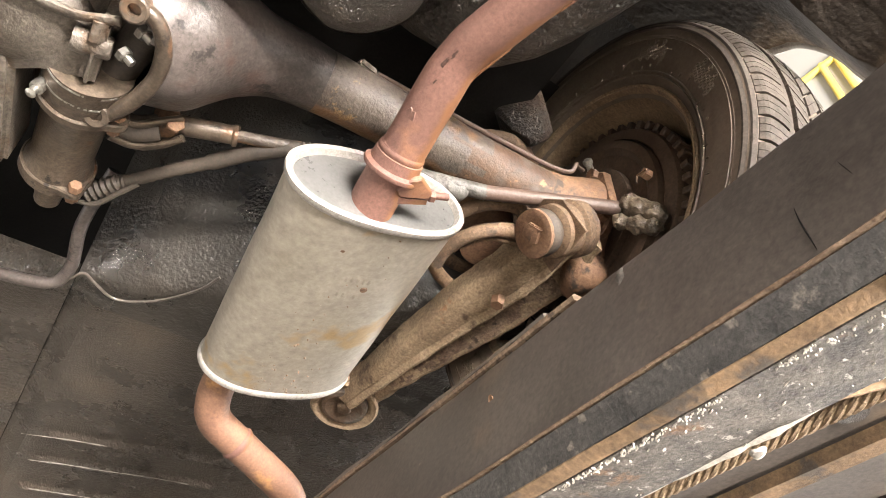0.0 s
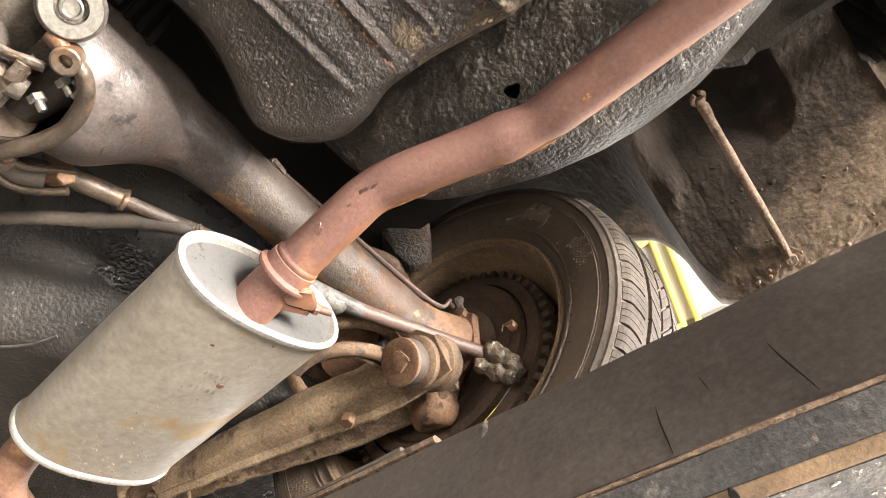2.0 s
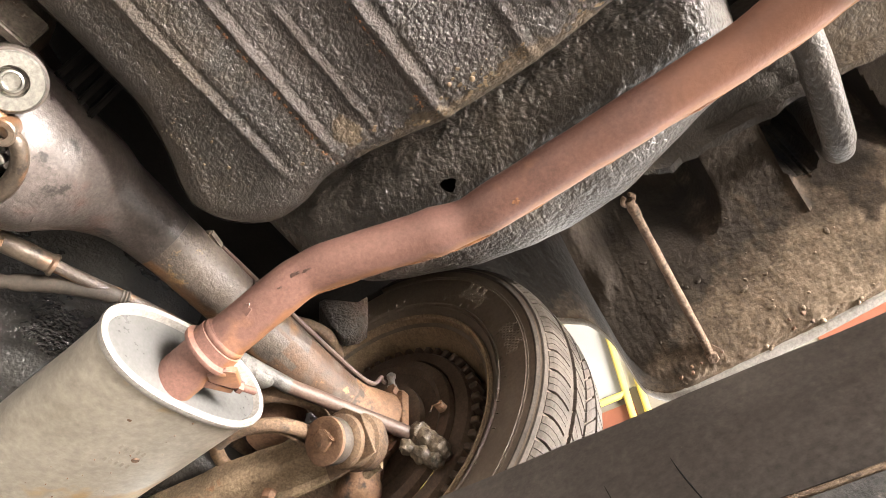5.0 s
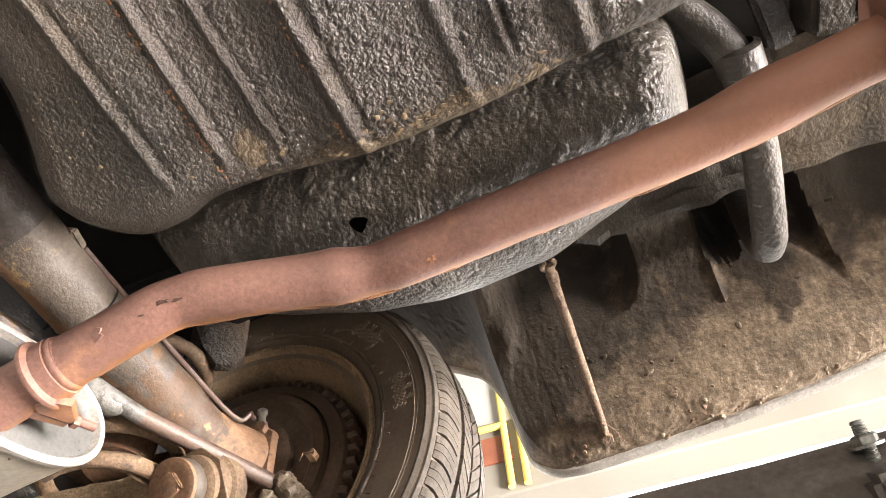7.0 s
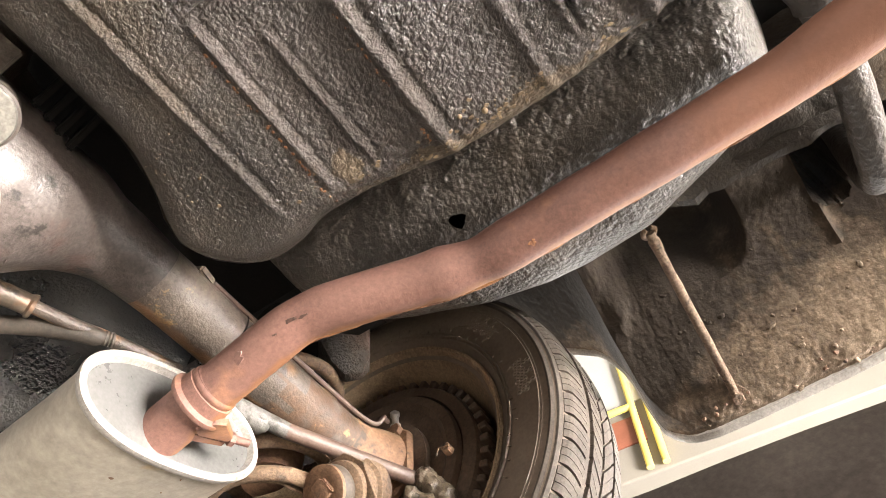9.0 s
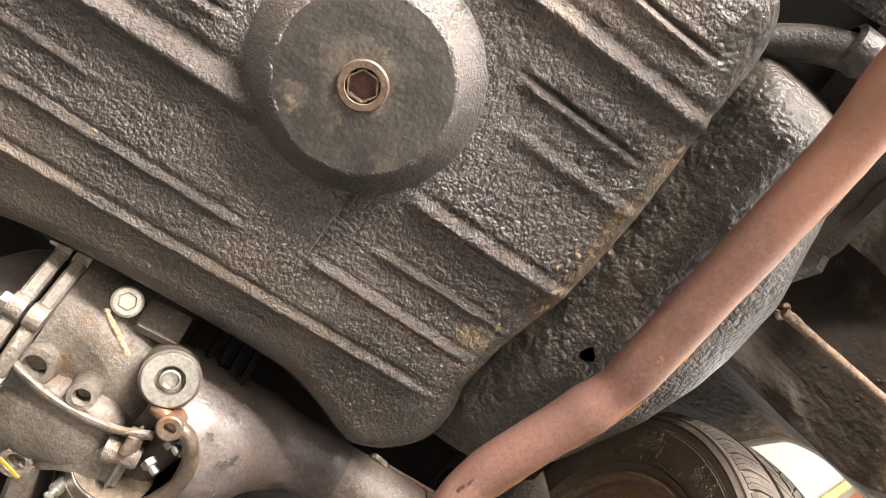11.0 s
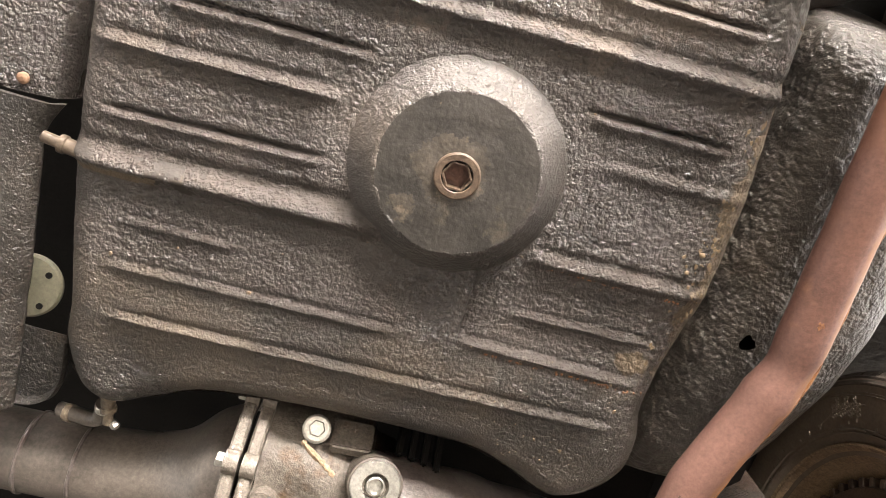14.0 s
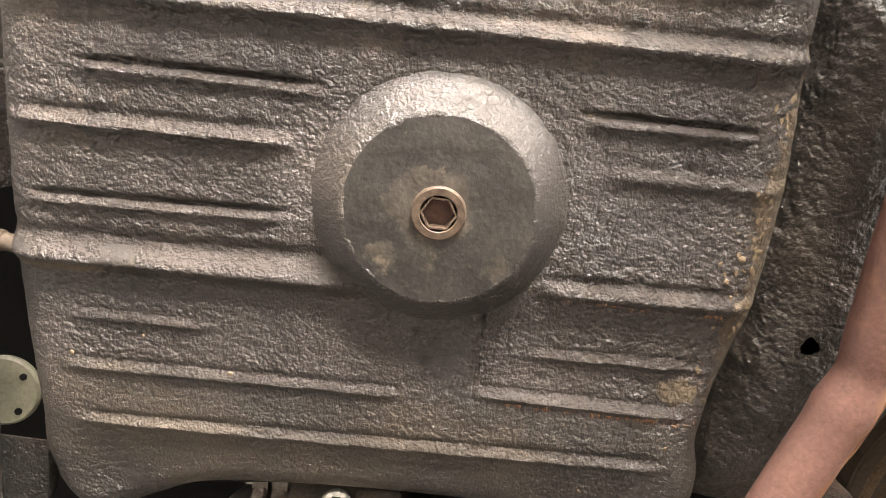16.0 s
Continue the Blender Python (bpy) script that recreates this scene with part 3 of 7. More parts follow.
# ---- the lift ----
def build_runway():
    y0, y1 = -1.9, 2.6
    lift = thing("lift_runway", (0.75, 0.3, 1.7), "sooty grey steel lift runway with rusted lower flange", "vehicle lift")

    def rise(y):
        return 0.055 * (y - 0.25)

    def face(y, k):
        """A point of the side web: k runs from its lower to its upper edge."""
        return Vector((0.505 + 0.025 * k, y, 1.7425 + 0.1125 * k + rise(y)))

    def bar(name, sec, mat, label="", ya=y0, yb=y1, rough=0.0012, n=90):
        bm = bmesh.new()
        loft(bm, [[Vector((x, y, z + rise(y))) for x, z in sec] for y in np.linspace(ya, yb, n)])
        rough_up(bm, rough, 22)
        return part(name, bm, mat, lift, label)

    bar("side_web", [(0.5055, 1.745), (0.5275, 1.849), (0.530, 1.8545), (0.534, 1.8565), (0.541, 1.855), (0.541, 1.845), (0.518, 1.745)], BEAM)
    bar("top_plate", [(0.5415, 1.847), (0.5415, 1.8545), (1.04, 1.8545), (1.04, 1.847)], BEAM)
    bar("rust_layer", [(0.5285, 1.8572), (0.5275, 1.8605), (0.530, 1.8635), (0.55, 1.864), (0.55, 1.8575)], ROD_RUST, "rusty layered strip along the upper edge", 0.462, y1, 0.0016, 160)
    bar("rust_layer", [(0.5305, 1.8645), (0.530, 1.868), (0.533, 1.8705), (0.56, 1.8705), (0.56, 1.8645)], BEAM, "", 0.50, y1, 0.002, 160)
    bar("flange_edge", [(0.5046, 1.7412), (0.503, 1.7426), (0.5042, 1.744), (0.518, 1.744), (0.518, 1.7412)], ROD_RUST, "rust-edged seam", rough=0.0018)
    bar("flange", [(0.5125, 1.7195), (0.5055, 1.740), (0.52, 1.740), (0.522, 1.7195)], BEAM_BLUE)
    bar("rust_strip", [(0.5128, 1.7185), (0.5126, 1.7193), (0.524, 1.7193), (0.5248, 1.7150), (0.5205, 1.7145)], BEAM_RUST, "tan rusted strip", rough=0.0008)
    bar("bottom_plate", [(0.5255, 1.7145), (0.5255, 1.7215), (0.585, 1.7215), (0.587, 1.7175), (0.584, 1.7145)], BEAM_SPECK, "flaking white-speckled plate")
    bm = bmesh.new()
    rings = []
    for y in np.linspace(-0.6, 1.6, 500):
        g = max(0.08, 0.55 + 0.9 * noise.noise(Vector((3, y * 14, 0))) + 0.5 * noise.noise(Vector((8, y * 60, 0))))
        rings.append([Vector((0.5855 + dx * g, y, 1.7155 + dz * g + rise(y))) for dx, dz in ((-0.004, -0.0012), (0.001, -0.0032), (0.0045, -0.001), (0.0045, 0.003), (0.001, 0.0042), (-0.002, 0.002))])
    loft(bm, rings)
    rough_up(bm, 0.0007, 200)
    part("plate_edge", bm, FLAKE, lift, "chipped white plate edge")
    bar("outer_web", [(1.0, 1.70), (1.0, 1.845), (1.01, 1.845), (1.01, 1.70)], BEAM)
    # chips of white paint on the lower plate
    rng = random.Random(11)
    bm = bmesh.new()
    for k in range(1500):
        y = rng.uniform(-0.1, 0.8)
        near = rng.random() < 0.6
        x = 0.5262 + abs(rng.gauss(0, 0.0035)) if near else rng.uniform(0.527, 0.584)
        if noise.noise(Vector((x * 60, y * 16, 1))) + 0.5 * noise.noise(Vector((x * 200, y * 70, 4))) < (-0.12 if near else 0.12):
            continue
        l, w = 0.0004 + 0.0022 * rng.random() ** 3, 0.00025 + 0.0009 * rng.random() ** 2
        zz = 1.7136 + rise(y)
        lo = [bm.verts.new((x + w * rng.uniform(0.3, 1.3) * math.cos(a) + 0.3 * l * math.sin(a), y + l * rng.uniform(0.4, 1.3) * math.sin(a), zz)) for a in np.linspace(0, 6.283, 7)[:-1]]
        hi = [bm.verts.new((v.co.x, v.co.y, zz + 0.002)) for v in lo]
        bm.faces.new(lo)
        for i in range(6):
            bm.faces.new((lo[i], hi[i], hi[(i + 1) % 6], lo[(i + 1) % 6]))
    tagged(part("paint_chip", bm, FLAKE, lift, "small white paint chips"), kind="stuff")
    # scratches, dent and weld on the side web
    for a, c in (((0.198, 0.55), (0.185, 0.08)), ((0.171, 0.86), (0.17, 0.38)), ((0.245, 0.62), (0.238, 0.28)), ((0.275, 0.42), (0.272, 0.05)), ((0.12, 0.7), (0.112, 0.3))):
        bm = bmesh.new()
        pts = [face(a[0] + (c[0] - a[0]) * t + 0.0005 * math.sin(5 * t), a[1] + (c[1] - a[1]) * t) + Vector((-0.0002, 0, 0)) for t in np.linspace(0, 1, 9)]
        sweep(bm, pts, [0.0002 + 0.0004 * math.sin(math.pi * t) for t in np.linspace(0, 1, 9)], 6)
        part("scratch", bm, DARK, lift, "thin dark scratch")
    bm = bmesh.new()
    lathe(bm, [(0.0052, 0.0), (0.0048, 0.001), (0.0036, 0.0006), (0.001, 0.0004)], along(face(0.565, 0.62), (-1, 0, -0.22)) @ Matrix.Diagonal((0.6, 1.2, 1, 1)), 16)
    part("dent", bm, RUST, lift, "small rust-rimmed dent")
    bm = bmesh.new()
    lathe(bm, [(0.009, -0.003), (0.008, 0.002), (0.004, 0.005), (0.001, 0.0055)], along(face(0.412, 0.9) + Vector((0.001, 0, 0)), (-1, 0, 0.2)) @ Matrix.Diagonal((0.7, 1.3, 0.7, 1)), 16)
    rough_up(bm, 0.0012, 200)
    part("weld_bead", bm, BEAM_SPECK, lift, "pale grey weld bead")
    # raised black disc, painted as the shade inside a drilled hole
    bm = bmesh.new()
    lathe(bm, [(0.0045, -0.001), (0.0042, 0.0010), (0.0015, 0.0010)], along((0.5165, 0.25, 1.7168), (-0.4, 0, -1)) @ Matrix.Diagonal((0.6, 1.2, 1, 1)), 16)
    part("drilled_hole", bm, DARK, lift, "oval drilled hole drawn as a raised black disc")
    # twisted wire rope in the hollow of the runway
    ya, yb = -0.5, 1.3
    rope = bmesh.new()
    n = 420
    for q in range(6):
        pts = []
        for k in range(n):
            y = ya + (yb - ya) * k / (n - 1)
            a = 2 * math.pi * (y / 0.05 + q / 6)
            pts.append((0.645 + 0.07 * (0.40 - y) * 0.6 + 0.0043 * math.cos(a), y, 1.745 + rise(y) + 0.0043 * math.sin(a)))
        sweep(rope, pts, 0.0026, 7)
    part("wire_rope", rope, MUD_RUST, lift, "twisted tan steel lifting rope")
    for x, z, w, h, mt in ((0.612, 1.735, 0.016, 0.012, BEAM_BLUE), (0.69, 1.765, 0.05, 0.03, BEAM), (0.735, 1.755, 0.02, 0.012, BEAM_RUST), (0.79, 1.762, 0.07, 0.02, BEAM), (0.86, 1.752, 0.03, 0.016, BEAM_RUST)):
        bar("stiffener", [(x - w / 2, z), (x - w / 2, z + h), (x + w / 2, z + h), (x + w / 2, z)], mt, n=40)
    for y in (0.36, 0.62, 1.05):
        bm = bmesh.new()
        block(bm, (0.36, 0.03, 0.05), Matrix.Translation((0.80, y, 1.805 + rise(y))), 0.003)
        part("cross_rib", bm, BEAM, lift)
    bm = bmesh.new()
    sweep(bm, [(0.588, 0.345, 1.728), (0.64, 0.305, 1.742)], 0.006, 10, flat=0.4)
    part("tie_strip", bm, BEAM_RUST, lift, "short tan tie strip")
    bm = bmesh.new()
    lathe(bm, [(0.006, 0.0), (0.012, 0.0), (0.012, 0.003), (0.006, 0.003)], along((0.69, 0.37, 1.765 + rise(0.37)), (0, 0, -1)), 24)
    part("washer", bm, BEAM_BLUE, lift, "scuffed steel washer")
    bm = bmesh.new()
    lathe(bm, [(0.006, -0.003), (0.0045, -0.001), (0.0015, -0.0004)], along((0.622, 0.41, 1.7345), (0, 0, -1)), 14)
    rough_up(bm, 0.002, 160)
    part("paint_blob", bm, HEM, lift, "white blob of paint")
    # columns and cross beams that carry the runway
    for y in (y0 + 0.1, y1 - 0.1):
        bm = bmesh.new()
        block(bm, (2.3, 0.12, 0.14), Matrix.Translation((0.1, y, 1.63 + rise(y))), 0.006)
        part("cross_beam", bm, BEAM, lift)
        for x in (-1.1, 1.3):
            bm = bmesh.new()
            block(bm, (0.16, 0.2, 2.3), Matrix.Translation((x, y, 1.15)), 0.008)
            part("column", bm, BEAM_BLUE, lift)
    # stop bracket with its bolt on the runway's edge
    st = thing("stop_bracket", (0.53, 0.02, 1.82), "dark steel stop bracket with a bright bolt", "bracket")
    m = along((0.5275, 0.016, 1.8225), (-0.62, 0.0, 0.78)) @ Matrix.Scale(1.1, 4)
    bm = bmesh.new()
    block(bm, (0.036, 0.05, 0.05), m @ Matrix.Translation((0.006, -0.006, -0.027)), 0.004)
    part("block", bm, BEAM, st)
    bm = bmesh.new()
    lathe(bm, [(0.0036, -0.004)] + [(0.0037 if k % 2 else 0.0032, 0.0006 * k) for k in range(34)] + [(0.003, 0.0215)], m, 18)
    hex_bolt(bm, m @ Matrix.Translation((0, 0, 0.0085)), 0.0066, 0.006, 0.0085)
    part("bolt", bm, WORN_ZINC, st, "bright zinc bolt and nut")


build_runway()

# ---- the car's body ----
car = thing("car_body", (0.1, 0.6, 2.2), "white car body seen from below with black undercoat", "car")
WC = Vector((0.73, 0.547, 2.10))   # the wheel's centre


def build_body():
    # unseen rear panel, added to keep gate light out of the tail's recesses
    bm = bmesh.new()
    block(bm, (1.56, 0.02, 0.62), Matrix.Translation((-0.02, -0.56, 2.36)), 0.004)
    part("rear_shade_panel", bm, WHITE_PAINT, car, "unseen white rear panel added to block the gate's light")
    # boot floor above the tank, near-black so its colour stands in for shade
    bm = bmesh.new()
    rows = []
    for i in range(46):
        y = -0.9 + 1.5 * i / 45
        rows.append([Vector((-0.8 + 1.36 * j / 40, y, 2.225 + 0.006 * noise.noise(Vector((j * 0.3, i * 0.3, 0))))) for j in range(41)])
    sheet(bm, rows)
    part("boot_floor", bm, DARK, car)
    # floor pan ahead of the axle, with the hump that rises towards the axle
    bm = bmesh.new()
    rows = []
    for i in range(300):
        y = 0.56 + 1.5 * i / 299
        row = []
        for j in range(70):
            x = 0.195 + 0.62 * j / 69
            edge = 0.885 - 0.5 * max(0.0, x - 0.23)
            k = min(1.0, max(0.0, (edge - y) / 0.19))
            z = 2.05 + 0.24 * (k * k * (3 - 2 * k)) + 0.004 * noise.noise(Vector((x * 9, y * 9, 2)))
            for y2 in (1.19, 1.268, 1.36):
                if 0.24 < x < 0.5:
                    z -= 0.007 * math.exp(-((y - y2 + 0.25 * (x - 0.37)) / 0.006) ** 2)
            z += 4.0 * max(0.0, float(np.interp(x, (0.2, 0.228, 0.244, 0.277, 0.332, 0.36, 0.8), (0.87, 0.83, 0.79, 0.765, 0.72, 0.69, 0.62))) - y)
            z += 0.02 * max(0.0, min(1.0, (0.22 - x) / 0.02)) * (y > 0.9)
            row.append(Vector((x, y, z)))
        rows.append(row)
    sheet(bm, rows[70:])
    part("floor_pan", bm, FLOORPAN, car)
    bm = bmesh.new()
    for i, row in enumerate(rows[:71]):
        for v in row:
            v.z += (0.002 * noise.noise(v * 90) + 0.0025 * noise.noise(v * 45)) * min(1.0, (70 - i) / 8)
    sheet(bm, rows[:71])
    part("floor_hump", bm, HUMP, car, "humped panel under glossy wrinkled undercoat")
    bm = bmesh.new()
    rows = []
    for i in range(60):
        y = 0.905 + 1.15 * i / 59
        rows.append([Vector((-0.8 + 0.994 * j / 40, y, 2.066 + 0.004 * noise.noise(Vector((j, i * 0.4, 5))) + (0.03 if i == 0 else 0))) for j in range(41)])
    sheet(bm, rows)
    part("tunnel_floor", bm, FLOORPAN, car)
    # near-black roof that closes the tunnel; shade is put into its colour
    bm = bmesh.new()
    rows = []
    for i in range(30):
        y = 0.5 + 1.7 * i / 29
        rows.append([Vector((-0.8 + 1.42 * j / 30, y, 2.31 + 0.01 * noise.noise(Vector((j * 0.3, i * 0.4, 1))))) for j in range(31)])
    sheet(bm, rows)
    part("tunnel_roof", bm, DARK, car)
    # pale lines painted on the floor beads as their lit edges
    for y2, xa, xb in ((1.19, 0.215, 0.325), (1.268, 0.24, 0.46), (1.36, 0.26, 0.40)):
        bm = bmesh.new()
        xs = np.linspace(xa, xb, 30)
        sweep(bm, [(x, y2 - 0.25 * (x - 0.37) - 0.002, 2.0445 + 0.004 * noise.noise(Vector((x * 9, y2 * 9, 2)))) for x in xs], [0.0022 * max(0.1, 0.6 + noise.noise(Vector((x * 60, y2, 0)))) for x in xs], 8, flat=0.6)
        part("bead_highlight", bm, PALE_LINE, car, "pale line painted as the lit edge of a floor bead")
    # seam at the foot of the hump
    bm = bmesh.new()
    sweep(bm, smooth_line([(0.19, 0.872, 2.044), (0.2, 0.858, 2.046), (0.215, 0.868, 2.046), (0.242, 0.882, 2.046), (0.28, 0.862, 2.047), (0.315, 0.825, 2.052), (0.33, 0.80, 2.06)], 5), 0.0016, 8)
    part("floor_seam", bm, AXLE, car)
    bm = bmesh.new()
    sweep(bm, smooth_line([(-0.2, 0.925, 2.058), (0.05, 0.922, 2.055), (0.16, 0.905, 2.05), (0.185, 0.87, 2.052), (0.178, 0.80, 2.06), (0.185, 0.74, 2.09)], 6), 0.007, 10)
    part("tunnel_lip", bm, AXLE_OILY, car)
    # arched inner wing over the wheel
    bm = bmesh.new()
    rows = []
    for i in range(50):
        a = radians(40 + 134 * i / 49)
        rows.append([Vector((x, WC.y - 0.335 * math.cos(a) + 0.004 * noise.noise(Vector((i * 0.5, x * 20, 0))), WC.z + 0.335 * math.sin(a))) for x in np.linspace(0.46, 0.78, 14)])
    sheet(bm, rows)
    part("wheel_housing", bm, TAIL, car)
    # inner wing, painted near-black for the shade of the arch
    bm = bmesh.new()
    rows = []
    for r in np.linspace(0.02, 0.335, 12):
        rows.append([Vector((0.465, WC.y - r * math.cos(a), WC.z + 0.1 + r * math.sin(a))) for a in np.linspace(0, math.pi, 30)])
    sheet(bm, rows)
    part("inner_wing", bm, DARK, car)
    # lower edge of the wing: arch, rounded corner, sill line
    edge = [(0.86, 2.03), (0.852, 2.10), (0.835, 2.19), (0.79, 2.29), (0.71, 2.365), (0.61, 2.395), (0.5, 2.392), (0.4, 2.35), (0.335, 2.295), (0.300, 2.268), (0.279, 2.247), (0.26, 2.20), (0.2515, 2.145), (0.2425, 2.101), (0.224, 2.080),
            (0.20, 2.0725), (0.17, 2.071), (0.1, 2.072), (0.032, 2.074), (-0.06, 2.079), (-0.152, 2.087), (-0.4, 2.105), (-0.9, 2.13)]
    lip = smooth_line([(0.785 - 0.05 * max(0.0, -y) + 0.0, y, z) for y, z in edge], 7)
    bm = bmesh.new()
    sheet(bm, [[p + Vector((dx, 0, dz)) for p in lip] for dx, dz in ((0.002, 0.001), (0.0035, 0.003), (0.004, 0.012), (0.004, 0.05), (0.004, 0.15), (0.002, 0.45))])
    part("outer_skin", bm, WHITE_PAINT, car, "white painted outer panel")
    bm = bmesh.new()
    sheet(bm, [[p + Vector((dx, dy * (1 if p.z > 2.1 and p.y < 0.4 else 0), dz)) for p in lip] for dx, dy, dz in ((0.004, 0.002, -0.001), (0.002, 0.001, -0.003), (-0.003, -0.001, -0.003), (-0.0075, -0.004, -0.001), (-0.0085, -0.005, 0.002))])
    part("hem", bm, HEM, car, "greyish white folded hem of the wing")
    # mud-covered lower corner behind the wheel
    bm = bmesh.new()
    prof = smooth_line([(0.0, 0, 0.001), (0.012, 0, 0.002), (0.022, 0, 0.004), (0.045, 0, 0.022), (0.075, 0, 0.058), (0.10, 0, 0.088), (0.13, 0, 0.108), (0.165, 0, 0.118), (0.2, 0, 0.125), (0.235, 0, 0.132), (0.27, 0, 0.14)], 12)
    rows, deep = [], {}
    fine = [p for p in smooth_line([tuple(q) for q in lip if -0.45 < q.y < 0.42], 5)]
    for p in fine:
        row = []
        for q in prof:
            x = p.x - q.x
            z = max(p.z + 0.12 * q.x, 2.073 + q.z) if p.y > 0.2 else p.z + q.z
            y = p.y - 0.10 * q.x * (1 if p.y > 0.2 else 0) * min(1, (p.y - 0.2) / 0.05)
            out = ((abs(p.y - 0.155) / 0.089) ** 5 + (max(0.0, 0.2 - q.x) / 0.096) ** 5) ** 0.2
            soft = 0.10 + 0.65 * max(0.0, min(1.0, (p.y - 0.115) / 0.06))
            pocket = max(0.0, min(1.0, (1 - out) / soft))
            pocket = pocket * pocket * (3 - 2 * pocket) * (1 - 0.35 * max(0.0, min(1.0, (p.y - 0.13) / 0.06)))
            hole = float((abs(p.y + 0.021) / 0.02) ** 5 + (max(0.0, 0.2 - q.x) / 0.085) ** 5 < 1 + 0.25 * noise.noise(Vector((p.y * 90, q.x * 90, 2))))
            # hollow behind the towing loop: a crisp pressed edge towards the tail, a soft slope outboard
            brink = -0.107 - 0.145 * (p.x - q.x - 0.6)
            t1 = max(0.0, min(1.0, (p.y - brink) / 0.006))
            t2 = max(0.0, min(1.0, (0.672 - 0.85 * (0.07 + p.y) - p.x + q.x) / 0.035)) * (p.y < -0.038)
            out = ((abs(p.y + 0.23) / 0.09) ** 4 + (max(0.0, 0.2 - q.x) / 0.125) ** 4) ** 0.25
            dip = max(0.0, min(1.0, (1 - out) / 0.45))
            well = max(t1 * t2 * t2 * (3 - 2 * t2), 0.35 * dip * dip * (3 - 2 * dip))
            z += 0.11 * max(pocket, hole, well)
            z -= 0.006 * math.exp(-((y + 0.003) / 0.003) ** 2) * (0.60 < x < 0.695)
            z -= 0.008 * math.exp(-((y - 0.213 - 0.5 * (x - 0.65)) / 0.012) ** 2) * max(0, min(1, (0.70 - x) / 0.03))
            n1 = noise.noise(Vector((x * 24, y * 24, z * 24)))
            z += (0.0013 * n1 + 0.0011 * noise.noise(Vector((x * 85, y * 85, z * 85))) + 0.0010 * noise.noise(Vector((x * 200, y * 200, z * 200)))) * min(1, q.x / 0.02)
            row.append(Vector((x, y, z)))
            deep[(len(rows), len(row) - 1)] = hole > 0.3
        rows.append(row)
    # faces of the hole get a darker material that paints their shade
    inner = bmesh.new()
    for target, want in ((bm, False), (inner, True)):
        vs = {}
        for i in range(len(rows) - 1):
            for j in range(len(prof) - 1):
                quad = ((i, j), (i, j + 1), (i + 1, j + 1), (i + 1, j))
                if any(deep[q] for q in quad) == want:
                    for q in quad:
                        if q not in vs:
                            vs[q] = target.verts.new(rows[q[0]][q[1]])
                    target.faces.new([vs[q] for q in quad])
    rng = random.Random(21)
    clods = bmesh.new()
    for k in range(560):
        i, j = rng.randrange(len(rows)), int(2 + (len(prof) - 4) * rng.random() ** 1.3)
        if deep[(i, j)] or rows[i][j].y > 0.2:
            continue
        r = 0.0005 + 0.0022 * rng.random() ** 3
        lathe(clods, [(r * 1.4, -0.001), (r, r * 0.45), (r * 0.4, r * 0.7)], along(rows[i][j], (rng.uniform(-0.5, 0.2), rng.uniform(-0.4, 0.4), -1)) @ Matrix.Diagonal((1, rng.uniform(0.6, 1.8), 1, 1)), 7)
    rough_up(clods, 0.0005, 400)
    tagged(part("mud_clod", clods, DIRT_SHADED, car, "small clods of dried mud"), kind="stuff")
    part("corner_recess", inner, TAIL, car, "hollow recesses of the wing corner, painted dark as shade")
    part("lower_corner", bm, DIRT_SHADED, car, "lower wing corner caked in dried brown mud, shade painted inboard")
    # heavy rounded frame rail beside the tank
    bm = bmesh.new()
    ys = [0.47, 0.445, 0.418, 0.357, 0.289, 0.213, 0.147, 0.087, 0.05, 0.025, 0.008, -0.005, -0.0125]
    xo = [0.44, 0.462, 0.478, 0.506, 0.525, 0.533, 0.524, 0.502, 0.488, 0.478, 0.47, 0.465, 0.46]
    line = smooth_line([(x, y, 0) for x, y in zip(xo, ys)], 24)
    rings = []
    for k, p in enumerate(line):
        xi = 0.352
        cx, hw = (xi + p.x) / 2, (p.x - xi) / 2
        u = max(0.0, 0.045 - p.y) / 0.058
        kk = math.sqrt(max(0.015, 1 - u * u))
        deep = 0.155 * float(np.interp(p.y, (0.15, 0.30, 0.40, 0.445, 0.47), (1.0, 0.94, 0.8, 0.6, 0.28))) * kk
        cx, hw = cx - 0.02 * (1 - kk), hw * (0.5 + 0.5 * kk)
        ring = []
        for q in range(110):
            a = math.pi * q / 109
            c, s = math.cos(a), math.sin(a)
            ring.append(Vector((cx + hw * math.copysign(abs(c) ** 0.5, c), p.y, 2.2 - deep * abs(s) ** 0.7)))
        ring += [Vector((cx - hw, p.y, 2.23)), Vector((cx + hw, p.y, 2.23))]
        rings.append(ring)
    loft(bm, rings)
    for v in bm.verts:
        if v.co.z < 2.19:
            lump = 0.0008 * noise.noise(v.co * 80) + 0.0008 * noise.noise(v.co * 160) + 0.0007 * noise.noise(v.co * 320)
            crease = v.co.x - 0.437 - 0.10 * (0.2 - v.co.y) + 0.004 * noise.noise(v.co * 50)
            v.co.z += 0.0012 * noise.noise(v.co * 40) + 0.005 * noise.noise(v.co * 12) + lump * (1.25 if crease < 0 else 0.6) + 0.0022 / (1 + math.exp(-crease / 0.0012))
            v.co.x += 0.002 * noise.noise(v.co * 30 + Vector((7, 0, 0))) + 0.5 * lump
    # ragged hole rusted through the rail
    bmesh.ops.delete(bm, geom=[f for f in bm.faces if f.calc_center_median().z < 2.12 and math.hypot(f.calc_center_median().x - 0.4025, 0.8 * (f.calc_center_median().y - 0.2695)) < 0.0052 + 0.003 * noise.noise(f.calc_center_median() * 190)], context="FACES")
